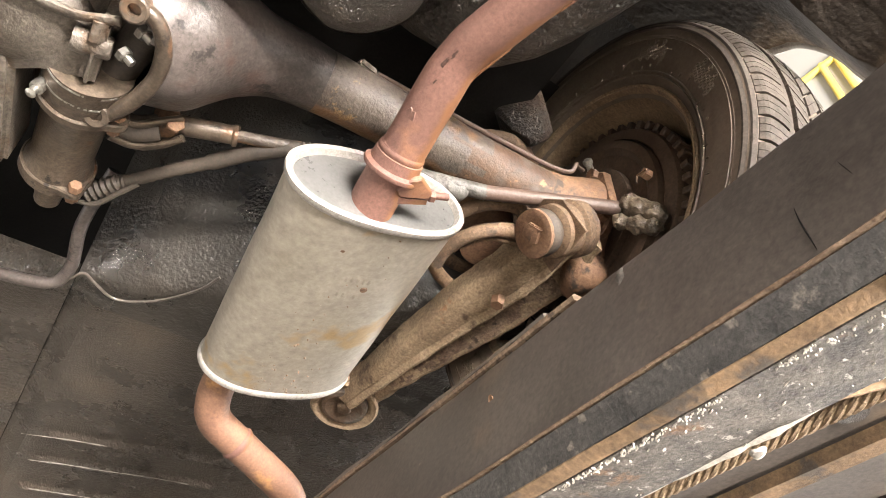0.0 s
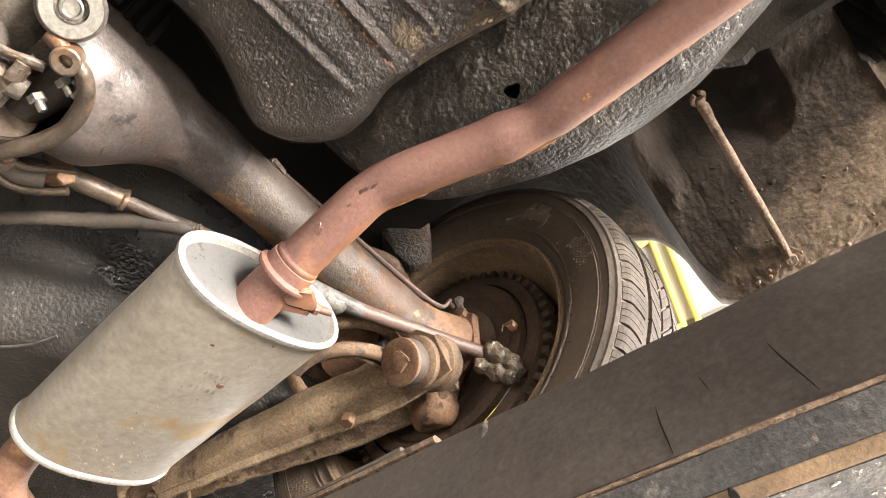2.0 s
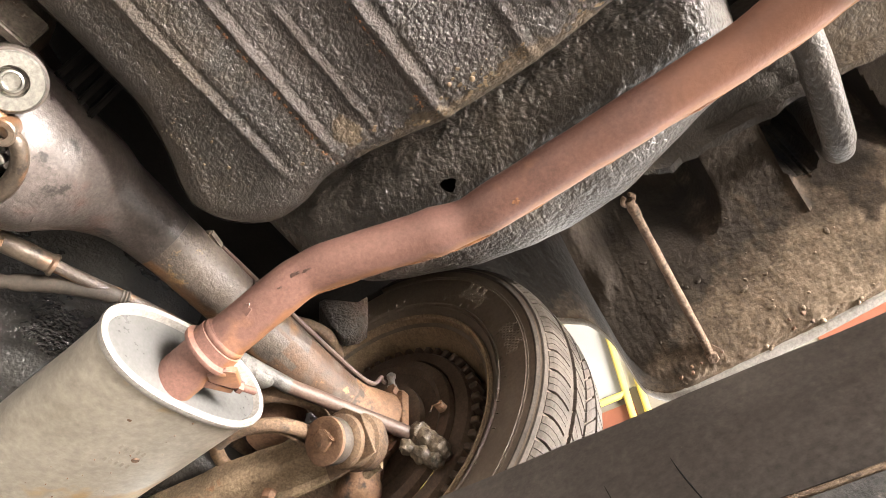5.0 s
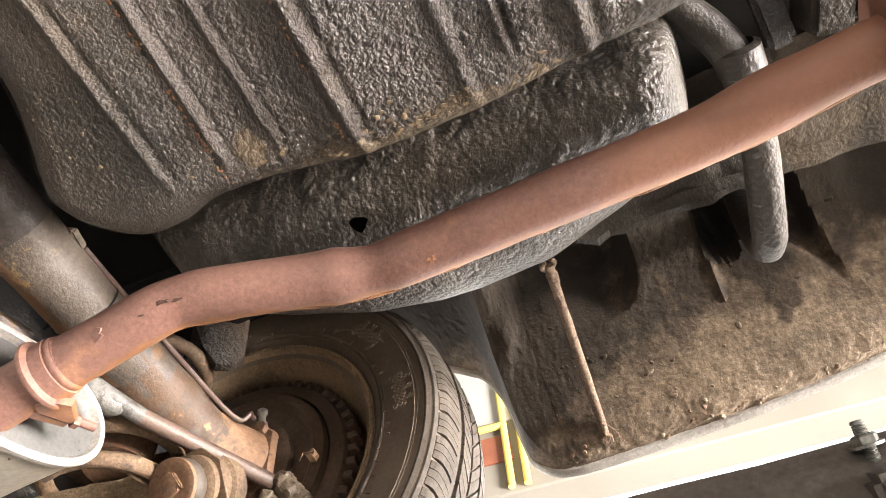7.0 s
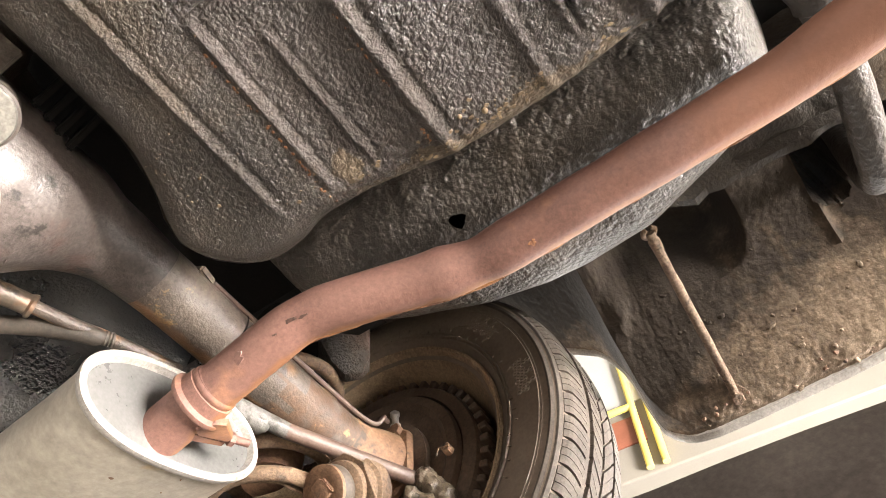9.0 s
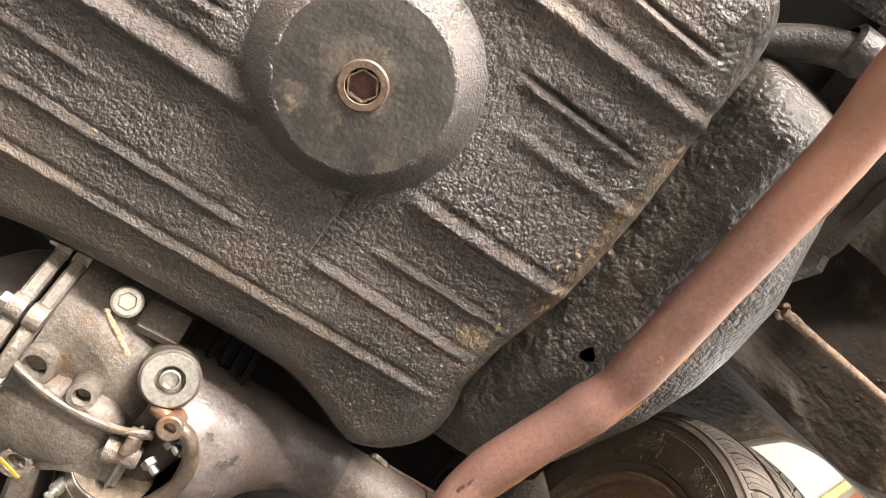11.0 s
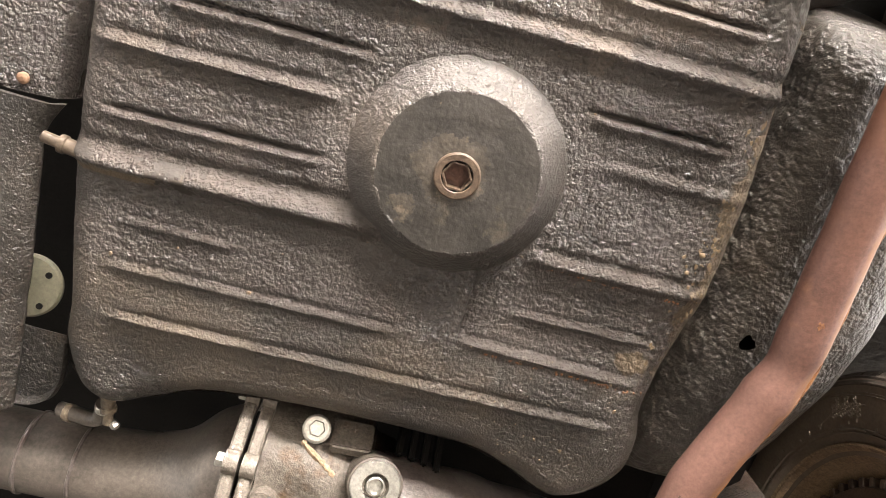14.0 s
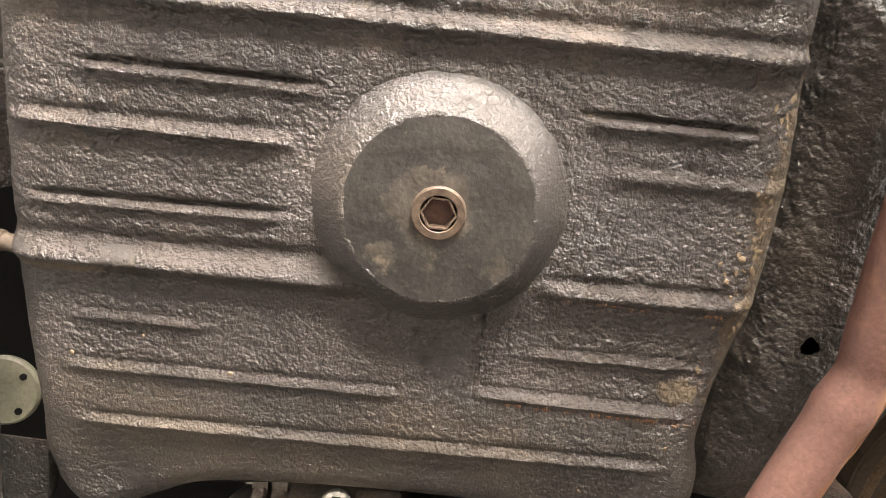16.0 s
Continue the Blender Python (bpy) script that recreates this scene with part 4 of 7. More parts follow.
    for v in bm.verts:
        if v.is_boundary and math.hypot(v.co.x - 0.4025, v.co.y - 0.2695) < 0.012:
            a = math.atan2(v.co.y - 0.2695, v.co.x - 0.4025)
            r = 0.0062 + 0.0012 * math.sin(3 * a + 1) + 0.0007 * math.sin(7 * a)
            v.co.x, v.co.y = 0.4025 + r * math.cos(a), 0.2695 + 1.15 * r * math.sin(a)
    part("frame_rail", bm, UNDERCOAT_WET, car, "heavy frame rail under glossy lumpy black undercoat, rusted through in one spot")
    # chassis strip and cross member towards the tail
    bm = bmesh.new()
    rows = []
    for i in range(80):
        y = 0.165 - 1.0 * i / 79
        rows.append([Vector((0.452 + 0.093 * min(1.0, 0.45 + 0.55 * (0.165 - y) / 0.055) * j / 12 + (0.006 * noise.noise(Vector((i * 0.9, 3, 1))) if j == 12 else 0), y, 2.112 + (0.06 if j in (0, 12) else 0.0) - (0.006 if j in (10, 11) else 0) + 0.007 * noise.noise(Vector((j * 0.7, i * 0.9, 9))))) for j in range(13)])
    sheet(bm, rows)
    part("tail_member", bm, TAIL, car, "dirt-dusted side member towards the tail")
    for (x, y, z, sx, sy, sz, rz, mt) in ((0.398, -0.105, 2.10, 0.034, 0.03, 0.05, 12, TAIL), (0.352, -0.068, 2.128, 0.15, 0.021, 0.02, -10, BRACKET), (0.425, -0.135, 2.10, 0.006, 0.03, 0.03, 30, BRACKET), (0.44, -0.06, 2.13, 0.03, 0.012, 0.06, -20, TAIL)):
        bm = bmesh.new()
        block(bm, (sx, sy, sz), pose(x, y, z, 6, 8, rz), 0.004)
        rough_up(bm, 0.002, 60)
        part("tail_bracket", bm, mt, car)
    bm = bmesh.new()
    sweep(bm, smooth_line([(0.415, -0.122, 2.085), (0.41, -0.14, 2.09), (0.395, -0.16, 2.11)], 5), 0.006, 8, flat=0.3)
    part("strap_end", bm, TAN_FLAKE, car, "frayed tan strap end")
    # dirty outrigger ahead of the wheel, with a frayed pale cord on it
    bm = bmesh.new()
    rings = []
    for i in range(40):
        t = i / 39
        c = Vector((0.700 - 0.040 * t, 0.835 + 0.30 * t, 2.104))
        rings.append([c + Vector((x, 0, z + 0.003 * noise.noise(Vector((x * 60, t * 14, z * 60))))) for x, z in ((-0.030, 0.05), (-0.031, 0.012), (-0.028, 0.002), (-0.015, 0.0), (-0.012, -0.005), (0.0, -0.006), (0.012, -0.005), (0.016, 0.001), (0.028, 0.002), (0.031, 0.012), (0.030, 0.05))])
    loft(bm, rings)
    rough_up(bm, 0.0016, 60)
    part("outrigger", bm, TAIL, car, "dirt-stained outrigger under the sill")
    bm = bmesh.new()
    for k in range(5):
        sweep(bm, smooth_line([(0.672 + 0.003 * k, 0.833 + 0.002 * k, 2.097), (0.684 + 0.002 * k, 0.828 + 0.004 * k, 2.094), (0.702 + 0.003 * k, 0.838 + 0.003 * k, 2.095)], 4), 0.0018, 6)
    rough_up(bm, 0.0015, 200)
    part("cord", bm, PALE_LINE, car, "frayed pale cord")
    # tapered bump stop housing above the axle
    bm = bmesh.new()
    m = along((0.570, 0.520, 2.215), (0.25, -0.15, -1), (1, 0.8, 0))
    loft(bm, [[m @ Vector((sx * w, sy * w * 0.8, h)) for sx, sy in ((-1, -0.8), (-0.8, -1), (0.8, -1), (1, -0.8), (1, 0.8), (0.8, 1), (-0.8, 1), (-1, 0.8))] for w, h in ((0.034, -0.06), (0.030, -0.015), (0.023, 0.018), (0.010, 0.034), (0.006, 0.035))])
    rough_up(bm, 0.002, 60)
    part("bump_stop_housing", bm, BRACKET, car, "dusty black tapered bump stop housing")
    # lumps and rust along the hem
    rng = random.Random(3)
    bm = bmesh.new()
    for k in range(20):
        y = rng.uniform(-0.25, 0.2)
        x, z = 0.768 - 0.05 * max(0.0, -y) - rng.uniform(0, 0.02), 2.0725 + max(0, 0.05 * -y)
        lathe(bm, [(rng.uniform(0.001, 0.0032), -0.002), (0.0016, 0.0002), (0.0006, 0.0006)], along((x, y, z), (rng.uniform(-0.4, 0.4), rng.uniform(-0.4, 0.4), -1)), 7)
    rough_up(bm, 0.0015, 300)
    tagged(part("rust_lump", bm, RUST, car, "rusty lumps along the hem"), kind="stuff")
    # the rail on the other side and its bracket
    bm = bmesh.new()
    rows = []
    for i in range(50):
        y = 0.225 - 1.0 * i / 49
        rows.append([Vector((x, y, z + 0.003 * noise.noise(Vector((x * 30, y * 30, 0))))) for x, z in ((-0.165, 2.2), (-0.17, 2.06), (-0.178, 2.045), (-0.2, 2.038), (-0.24, 2.036), (-0.3, 2.036), (-0.36, 2.04), (-0.4, 2.06), (-0.41, 2.2))])
    sheet(bm, rows)
    part("frame_rail", bm, UNDERCOAT, car)
    bm = bmesh.new()
    lathe(bm, [(0.0045, 0), (0.0045, 0.002), (0.003, 0.003)], along((-0.199, 0.214, 2.037), (0, 0, -1)), 14)
    part("plug", bm, RUST, car, "brown rubber floor plug")


build_body()


def build_stay_rod():
    st = thing("stay_rod", (0.66, 0.155, 2.1), "rusty mud-stained stay rod below the boot floor", "rod")
    bm = bmesh.new()
    sweep(bm, smooth_line([(0.552, 0.15, 2.12), (0.6, 0.152, 2.112), (0.7, 0.156, 2.094), (0.752, 0.158, 2.084)], 6), 0.0048, 12)
    rough_up(bm, 0.0006, 120)
    part("rod", bm, ROD_RUST, st)
    bm = bmesh.new()
    sweep(bm, smooth_line([(0.551 + 0.007 * math.cos(a), 0.150 + 0.0062 * math.sin(a), 2.119 + 0.003 * math.cos(a + 0.6)) for a in np.linspace(-2.6, 2.9, 12)], 3), 0.0023, 10)
    lathe(bm, [(0.004, 0.0), (0.0056, 0.003), (0.0058, 0.01), (0.0048, 0.016)], along((0.557, 0.15, 2.1185), (1, 0.02, -0.17)), 12)
    rough_up(bm, 0.0009, 150)
    part("eye", bm, ROD_RUST, st)
    bm = bmesh.new()
    plate(bm, [(-0.012, -0.004), (0.03, -0.03), (0.034, 0.028), (0.004, 0.012)], 0.002, pose(0.752, 0.158, 2.082, 0, 14, 0))
    hex_bolt(bm, along((0.757, 0.158, 2.081), (-0.3, 0, -1)), 0.007, 0.006)
    part("foot", bm, ROD_RUST, st)


build_stay_rod()


# ---- fuel tank ----
def build_tank():
    tank = thing("fuel_tank", (0.1, 0.2, 2.1), "ribbed steel fuel tank under lumpy black undercoat", "fuel tank")
    corner = [(-0.146, -0.02), (-0.151, 0.1), (-0.151, 0.229), (-0.147, 0.30), (-0.142, 0.37), (-0.144, 0.415), (-0.128, 0.452), (-0.099, 0.464), (-0.062, 0.449),
              (-0.02, 0.432), (0.066, 0.423), (0.154, 0.420), (0.205, 0.421), (0.24, 0.432), (0.268, 0.444), (0.29, 0.448), (0.318, 0.434), (0.337, 0.405),
              (0.336, 0.37), (0.327, 0.336), (0.331, 0.293), (0.339, 0.236), (0.339, 0.154), (0.331, 0.077), (0.327, 0.02), (0.314, -0.012), (0.285, -0.026), (0.2, -0.03), (0.0, -0.032), (-0.11, -0.03)]
    ring = [(p.x, p.y) for p in smooth_line([(x, y, 0) for x, y in corner + corner[:1]], 6)[:-1]]
    P = np.array(ring)
    step = 0.0016
    xs, ys = np.arange(-0.17, 0.36, step), np.arange(-0.05, 0.48, step)
    GX, GY = np.meshgrid(xs, ys)
    pts = np.c_[GX.ravel(), GY.ravel()]
    A, B = P, np.roll(P, -1, 0)
    best, near = np.full(len(pts), 9.0), np.zeros_like(pts)
    inside = np.zeros(len(pts), bool)
    for a, b in zip(A, B):
        d = b - a
        t = np.clip(((pts - a) @ d) / (d @ d), 0, 1)
        q = a + t[:, None] * d
        dist = np.hypot(*(pts - q).T)
        m = dist < best
        best[m], near[m] = dist[m], q[m]
        cross = ((a[1] > pts[:, 1]) != (b[1] > pts[:, 1]))
        with np.errstate(divide="ignore", invalid="ignore"):
            xx = (b[0] - a[0]) * (pts[:, 1] - a[1]) / (b[1] - a[1]) + a[0]
        inside ^= cross & (pts[:, 0] < xx)
    sdf = np.where(inside, best, -best)
    X, Y = pts[:, 0].copy(), pts[:, 1].copy()
    R = 0.026
    d = np.clip(sdf, 0, R)
    z = 2.008 + R - np.sqrt(np.maximum(0, R * R - (R - d) ** 2))
    z += 0.012 * np.exp(-((Y - 0.43) / 0.05) ** 2)
    # pressed beads: x from, x to, y at both, height, width, 1 ridge / -1 groove
    beads = [(-0.096, 0.043, 0.126, 0.124, 0.0045, 0.005, -1), (-0.138, 0.025, 0.164, 0.159, 0.006, 0.0055, 1), (-0.128, 0.024, 0.211, 0.205, 0.0045, 0.005, -1),
             (-0.15, 0.085, 0.25, 0.243, 0.010, 0.010, 1), (-0.101, -0.019, 0.29, 0.289, 0.004, 0.005, 1), (-0.108, 0.11, 0.328, 0.322, 0.0055, 0.0055, 1),
             (-0.102, 0.297, 0.372, 0.357, 0.0065, 0.006, 1), (0.204, 0.302, 0.121, 0.119, 0.005, 0.005, -1), (0.228, 0.332, 0.154, 0.151, 0.0034, 0.0055, 1),
             (0.2, 0.332, 0.234, 0.229, 0.0055, 0.006, 1), (0.197, 0.30, 0.282, 0.278, 0.005, 0.005, 1), (0.165, 0.305, 0.315, 0.314, 0.0055, 0.0055, 1),
             (-0.14, 0.33, 0.088, 0.075, 0.007, 0.007, 1), (0.18, 0.293, 0.041, 0.039, 0.005, 0.005, -1), (-0.09, 0.04, 0.045, 0.042, 0.005, 0.005, -1)]
    wander = np.array([noise.noise(Vector((x * 45, y * 45, 9))) for x, y in pts])
    for x0, x1, y0, y1, h, w, s in beads:
        h *= 0.95 if y0 < 0.27 else 0.72 if y0 < 0.32 else 0.6
        w *= 0.74 if y0 < 0.27 else 0.56
        yc = y0 + (y1 - y0) * (X - x0) / (x1 - x0) + 0.0006 * wander
        off = Y - yc
        tip = 1 / (1 + np.exp(-(X - x0) / 0.004)) / (1 + np.exp((X - x1) / 0.004))
        if s > 0:
            z -= h * tip * np.exp(-(off / w) ** 2) - 0.35 * h * tip * np.exp(-((off + 1.9 * w) / (0.7 * w)) ** 2)
        else:
            z += h * tip * np.exp(-((off + 0.5 * w) / (0.55 * w)) ** 2)
            z -= 0.7 * h * tip * np.exp(-((off - 0.9 * w) / (0.9 * w)) ** 2)
    # level change ahead of the drain boss
    z += 0.0048 / (1 + np.exp(-(X - 0.163) / 0.0012)) * np.exp(-((Y - 0.28) / 0.035) ** 4)
    z += 0.0032 * np.exp(-((X - 0.1615 - 0.0008 * wander) / 0.0015) ** 2) / (1 + np.exp((Y - 0.318) / 0.002)) * (Y > 0.2)
    rr = np.hypot(X - 0.123, Y - 0.184)
    z -= 0.017 * np.clip((0.0735 - rr) / 0.018, 0, 1)
    # the coat's lumps, thicker towards the tail and thin ahead of the boss
    lum = np.array([noise.noise(Vector((x * 60, y * 60, 0))) + 0.8 * noise.noise(Vector((x * 150, y * 150, 4))) + 0.55 * noise.noise(Vector((x * 290, y * 290, 7))) for x, y in pts])
    coat = np.interp(Y, [0.0, 0.22, 0.33, 0.40], [1.1, 0.9, 0.6, 0.4])
    z += 0.0008 * lum * coat * (rr > 0.058)
    out = sdf <= 0
    X[out], Y[out] = near[out, 0], near[out, 1]
    z[out] = 2.008 + R + 0.004
    nx, ny = len(xs), len(ys)
    keep = (sdf > -step * 1.5)
    bm = bmesh.new()
    vs = [bm.verts.new((X[i], Y[i], z[i])) if keep[i] else None for i in range(len(pts))]
    for j in range(ny - 1):
        for i in range(nx - 1):
            q = [j * nx + i, j * nx + i + 1, (j + 1) * nx + i + 1, (j + 1) * nx + i]
            if all(keep[k] for k in q) and max(sdf[k] for k in q) > 0:
                bm.faces.new([vs[k] for k in q])
    bmesh.ops.delete(bm, geom=[v for v in bm.verts if not v.link_faces], context="VERTS")
    bmesh.ops.remove_doubles(bm, verts=bm.verts, dist=0.0002)
    me_bm = bm
    shell = part("bottom_shell", me_bm, UNDERCOAT, tank)
    # the front quarter got a thinner, more even coat, coloured darker for its shade; the tail and the open flank are
    # dusty, and scraped edges show primer
    for mat in (UNDERCOAT_EVEN_SHADED, UNDERCOAT_DUSTY, OCHRE, SEALANT, HUMP):
        shell.data.materials.append(mat)
    for f in shell.data.polygons:
        c = f.center
        n1, n2 = noise.noise(Vector((c.x * 22, c.y * 22, 0))), noise.noise(Vector((c.x * 75, c.y * 75, 3)))
        n3 = n1 + 0.7 * n2 + 0.5 * noise.noise(Vector((c.x * 210, c.y * 210, 5)))
        if c.y > 0.3215 + 0.006 * n1:
            f.material_index = 1
        elif c.x < -0.095 + 0.03 * n3 and c.y < 0.25 or c.y < 0.075 + 0.04 * n3:
            f.material_index = 2
        # fresh wet coat over the rear corner
        if math.hypot(1.3 * (c.x - 0.318), c.y - 0.012) < 0.034 + 0.012 * n3:
            f.material_index = 5
        # old sealant smeared along the large pressing from the hose nipple
        smear, fade = c.y - 0.2495 + 0.03 * (c.x + 0.14), (c.x + 0.145) / 0.12
        if c.x < -0.03 and -0.009 < smear < 0.0085 + 0.002 * n3 and n3 + 0.6 > 1.05 * fade:
            f.material_index = 4
        if c.x < -0.085 + 0.012 * n2 and 0.0035 < smear + 0.0012 * n3 < 0.0095:
            f.material_index = 3
        edge = c.x - 0.302 - 0.05 * abs(c.y - 0.2)
        if edge + 0.011 * n3 > 0.0165 and 0.02 < c.y < 0.31 or (c.x - 0.298) ** 2 + (1.4 * (c.y - 0.295)) ** 2 < (0.011 + 0.010 * n3) ** 2 and n3 > -0.3:
            f.material_index = 3
    bm = bmesh.new()
    loft(bm, [[Vector((x + (0.1 - x) * k, y + (0.2 - y) * k, zz)) for x, y in ring] for zz, k in ((2.036, 0.0), (2.05, 0.0), (2.085, 0.004), (2.2, 0.01))], caps=False)
    rough_up(bm, 0.002, 60)
    part("side_shell", bm, UNDERCOAT, tank)
    m = along((0.123, 0.184, 1.987), (0, 0, -1))
    bm = bmesh.new()
    lathe(bm, [(0.082, -0.026), (0.0805, -0.0225), (0.0785, -0.0205), (0.0745, -0.0165), (0.0700, -0.0115), (0.0655, -0.0065), (0.0620, -0.0025), (0.0600, -0.0004), (0.0588, 0.0003), (0.0574, 0.0008), (0.0562, 0.0008), (0.0552, 0.0)], m, 110, caps=False)
    bmesh.ops.subdivide_edges(bm, edges=bm.edges[:], cuts=1, use_grid_fill=True)
    rough_up(bm, 0.0006, 110)
    part("drain_boss", bm, UNDERCOAT_CONE, tank, "conical pressed boss under undercoat")
    # dark plate set across the socket to paint the shade inside it
    bm = bmesh.new()
    lathe(bm, [(0.0099, -0.0035), (0.0005, -0.0035)], m, 6)
    rough_up(bm, 0.0008, 300)
    part("socket", bm, SCORCH_AND_SHADE, tank, "dark hexagon plate painted as the socket's shade")
    bm = bmesh.new()
    lathe(bm, [(r, 0.0009 + 0.001 * (1 - (r / 0.0575) ** 2)) for r in np.linspace(0.0572, 0.0158, 34)], m, 190, caps=False)
    rough_up(bm, 0.0004, 90)
    rough_up(bm, 0.00015, 400)
    seat = part("drain_seat", bm, TANK_SEAT, tank, "flat round dark drain seat with dried dirt round its plug")
    seat.data.materials.append(SEAT_DIRT)
    for f in seat.data.polygons:
        c = f.center
        dx, dy = c.x - 0.118, c.y - 0.180
        n3 = noise.noise(Vector((c.x * 60, c.y * 60, 2))) + 0.6 * noise.noise(Vector((c.x * 170, c.y * 170, 5))) + 0.4 * noise.noise(Vector((c.x * 420, c.y * 420, 8)))
        low = math.hypot(c.x - 0.092, c.y - 0.216)
        f.material_index = int(math.hypot(dx, dy) < 0.0245 + 0.006 * n3 or low < 0.008 + 0.006 * n3 or n3 > 1.05)
    bm = bmesh.new()
    lathe(bm, [(0.0165, 0.0), (0.0165, 0.0035), (0.0155, 0.0045), (0.0115, 0.0045), (0.011, 0.004)], m, 40, caps=False)
    lathe(bm, [(0.0111, 0.004), (0.0098, 0.004), (0.0096, -0.009), (0.002, -0.009)], m, 6, caps=False)
    part("drain_plug", bm, PLUG_RUST, tank, "rusty brown plug with a hexagon socket")
    # chips of old paint and dried mud that cling to the edge of the tank
    rng = random.Random(5)
    bm = bmesh.new()
    spots = [(0.322, 0.10, 0.014, 24), (0.318, 0.163, 0.012, 26), (0.322, 0.20, 0.016, 48), (0.324, 0.24, 0.014, 24), (0.313, 0.29, 0.014, 18), (0.298, 0.335, 0.014, 12), (0.225, 0.405, 0.012, 12), (0.25, 0.40, 0.03, 9), (0.28, 0.38, 0.03, 9), (0.185, 0.22, 0.012, 10), (0.06, 0.30, 0.10, 16), (0.23, 0.325, 0.05, 20), (0.17, 0.10, 0.03, 10)]
    for cx, cy, sp, n in spots:
        for k in range(n):
            x, y, r = rng.gauss(cx, sp * 0.45), rng.gauss(cy, sp * 0.8), rng.uniform(0.00025, 0.0006) + 0.0008 * (rng.random() < 0.3) * (cx > 0.29)
            gi = int(round((y - ys[0]) / step)) * len(xs) + int(round((x - xs[0]) / step))
            if not 0 <= gi < len(sdf) or sdf[gi] < 0.008:
                continue
            base = z[gi] - 0.0006
            fl = [bm.verts.new((x + r * rng.uniform(0.6, 1.3) * math.cos(a), y + (1.6 if cx > 0.29 else 1.2) * r * rng.uniform(0.4, 1.4) * math.sin(a), base)) for a in np.linspace(0, 6.283, 7)[:-1]]
            up = [bm.verts.new((v.co.x, v.co.y, v.co.z + 0.004)) for v in fl]
            bm.faces.new(fl)
            for i in range(6):
                bm.faces.new((fl[i], up[i], up[(i + 1) % 6], fl[(i + 1) % 6]))
    tagged(part("dirt_flake", bm, TAN_FLAKE, tank, "tan flakes of dried dirt"), kind="stuff")
    # white chips and a row of rust beads along the pressings
    bm = bmesh.new()
    for x, y, r in ((-0.002, 0.321, 0.0017), (-0.108, 0.319, 0.0013), (0.238, 0.43, 0.0012), (0.205, 0.12, 0.001), (-0.06, 0.30, 0.0008), (0.26, 0.405, 0.001), (0.272, 0.39, 0.0012), (0.248, 0.385, 0.0008), (0.31, 0.212, 0.0016), (0.316, 0.196, 0.0022)):
        gi = int(round((y - ys[0]) / step)) * len(xs) + int(round((x - xs[0]) / step))
        lathe(bm, [(r * 1.2, -0.001), (r, 0.0006), (r * 0.5, 0.0009)], along((x, y, z[gi] - 0.0003), (0, 0, -1)) @ Matrix.Diagonal((1, rng.uniform(0.6, 1.4), 1, 1)), 8)
    rough_up(bm, 0.0004, 500)
    tagged(part("paint_chip", bm, TAN_FLAKE, tank, "pale chips of paint"), kind="stuff")
    bm = bmesh.new()
    for k in range(70):
        x = rng.uniform(0.185, 0.318)
        y, r = (0.3195 if k % 3 else 0.238) + rng.gauss(0, 0.0007), rng.uniform(0.0004, 0.0011)
        gi = int(round((y - ys[0]) / step)) * len(xs) + int(round((x - xs[0]) / step))
        if sdf[gi] > 0.006:
            lathe(bm, [(r * 1.2, -0.0008), (r, 0.0003), (r * 0.4, 0.0006)], along((x, y, z[gi]), (0, 0, -1)), 7)
    tagged(part("rust_bead", bm, RUST_SCALE, tank, "small beads of rust along a pressing"), kind="stuff")
    for name, p, w in (("hose_nipple", (-0.142, 0.251, 2.018), (-1, -0.12, 0.02)), ("drain_nipple", (-0.105, 0.462, 2.04), (0.12, 1, 0.02))):
        bm = bmesh.new()
        m = along(p, w)
        lathe(bm, [(0.0085, -0.05 if name == "hose_nipple" else -0.005), (0.0075, 0.0), (0.006, 0.004), (0.006, 0.012), (0.0072, 0.013), (0.0072, 0.017), (0.0045, 0.018), (0.0045, 0.03)], m, 18)
        part(name, bm, GREASE if name != "hose_nipple" else NECK, tank, "brass-brown pipe nipple")


build_tank()


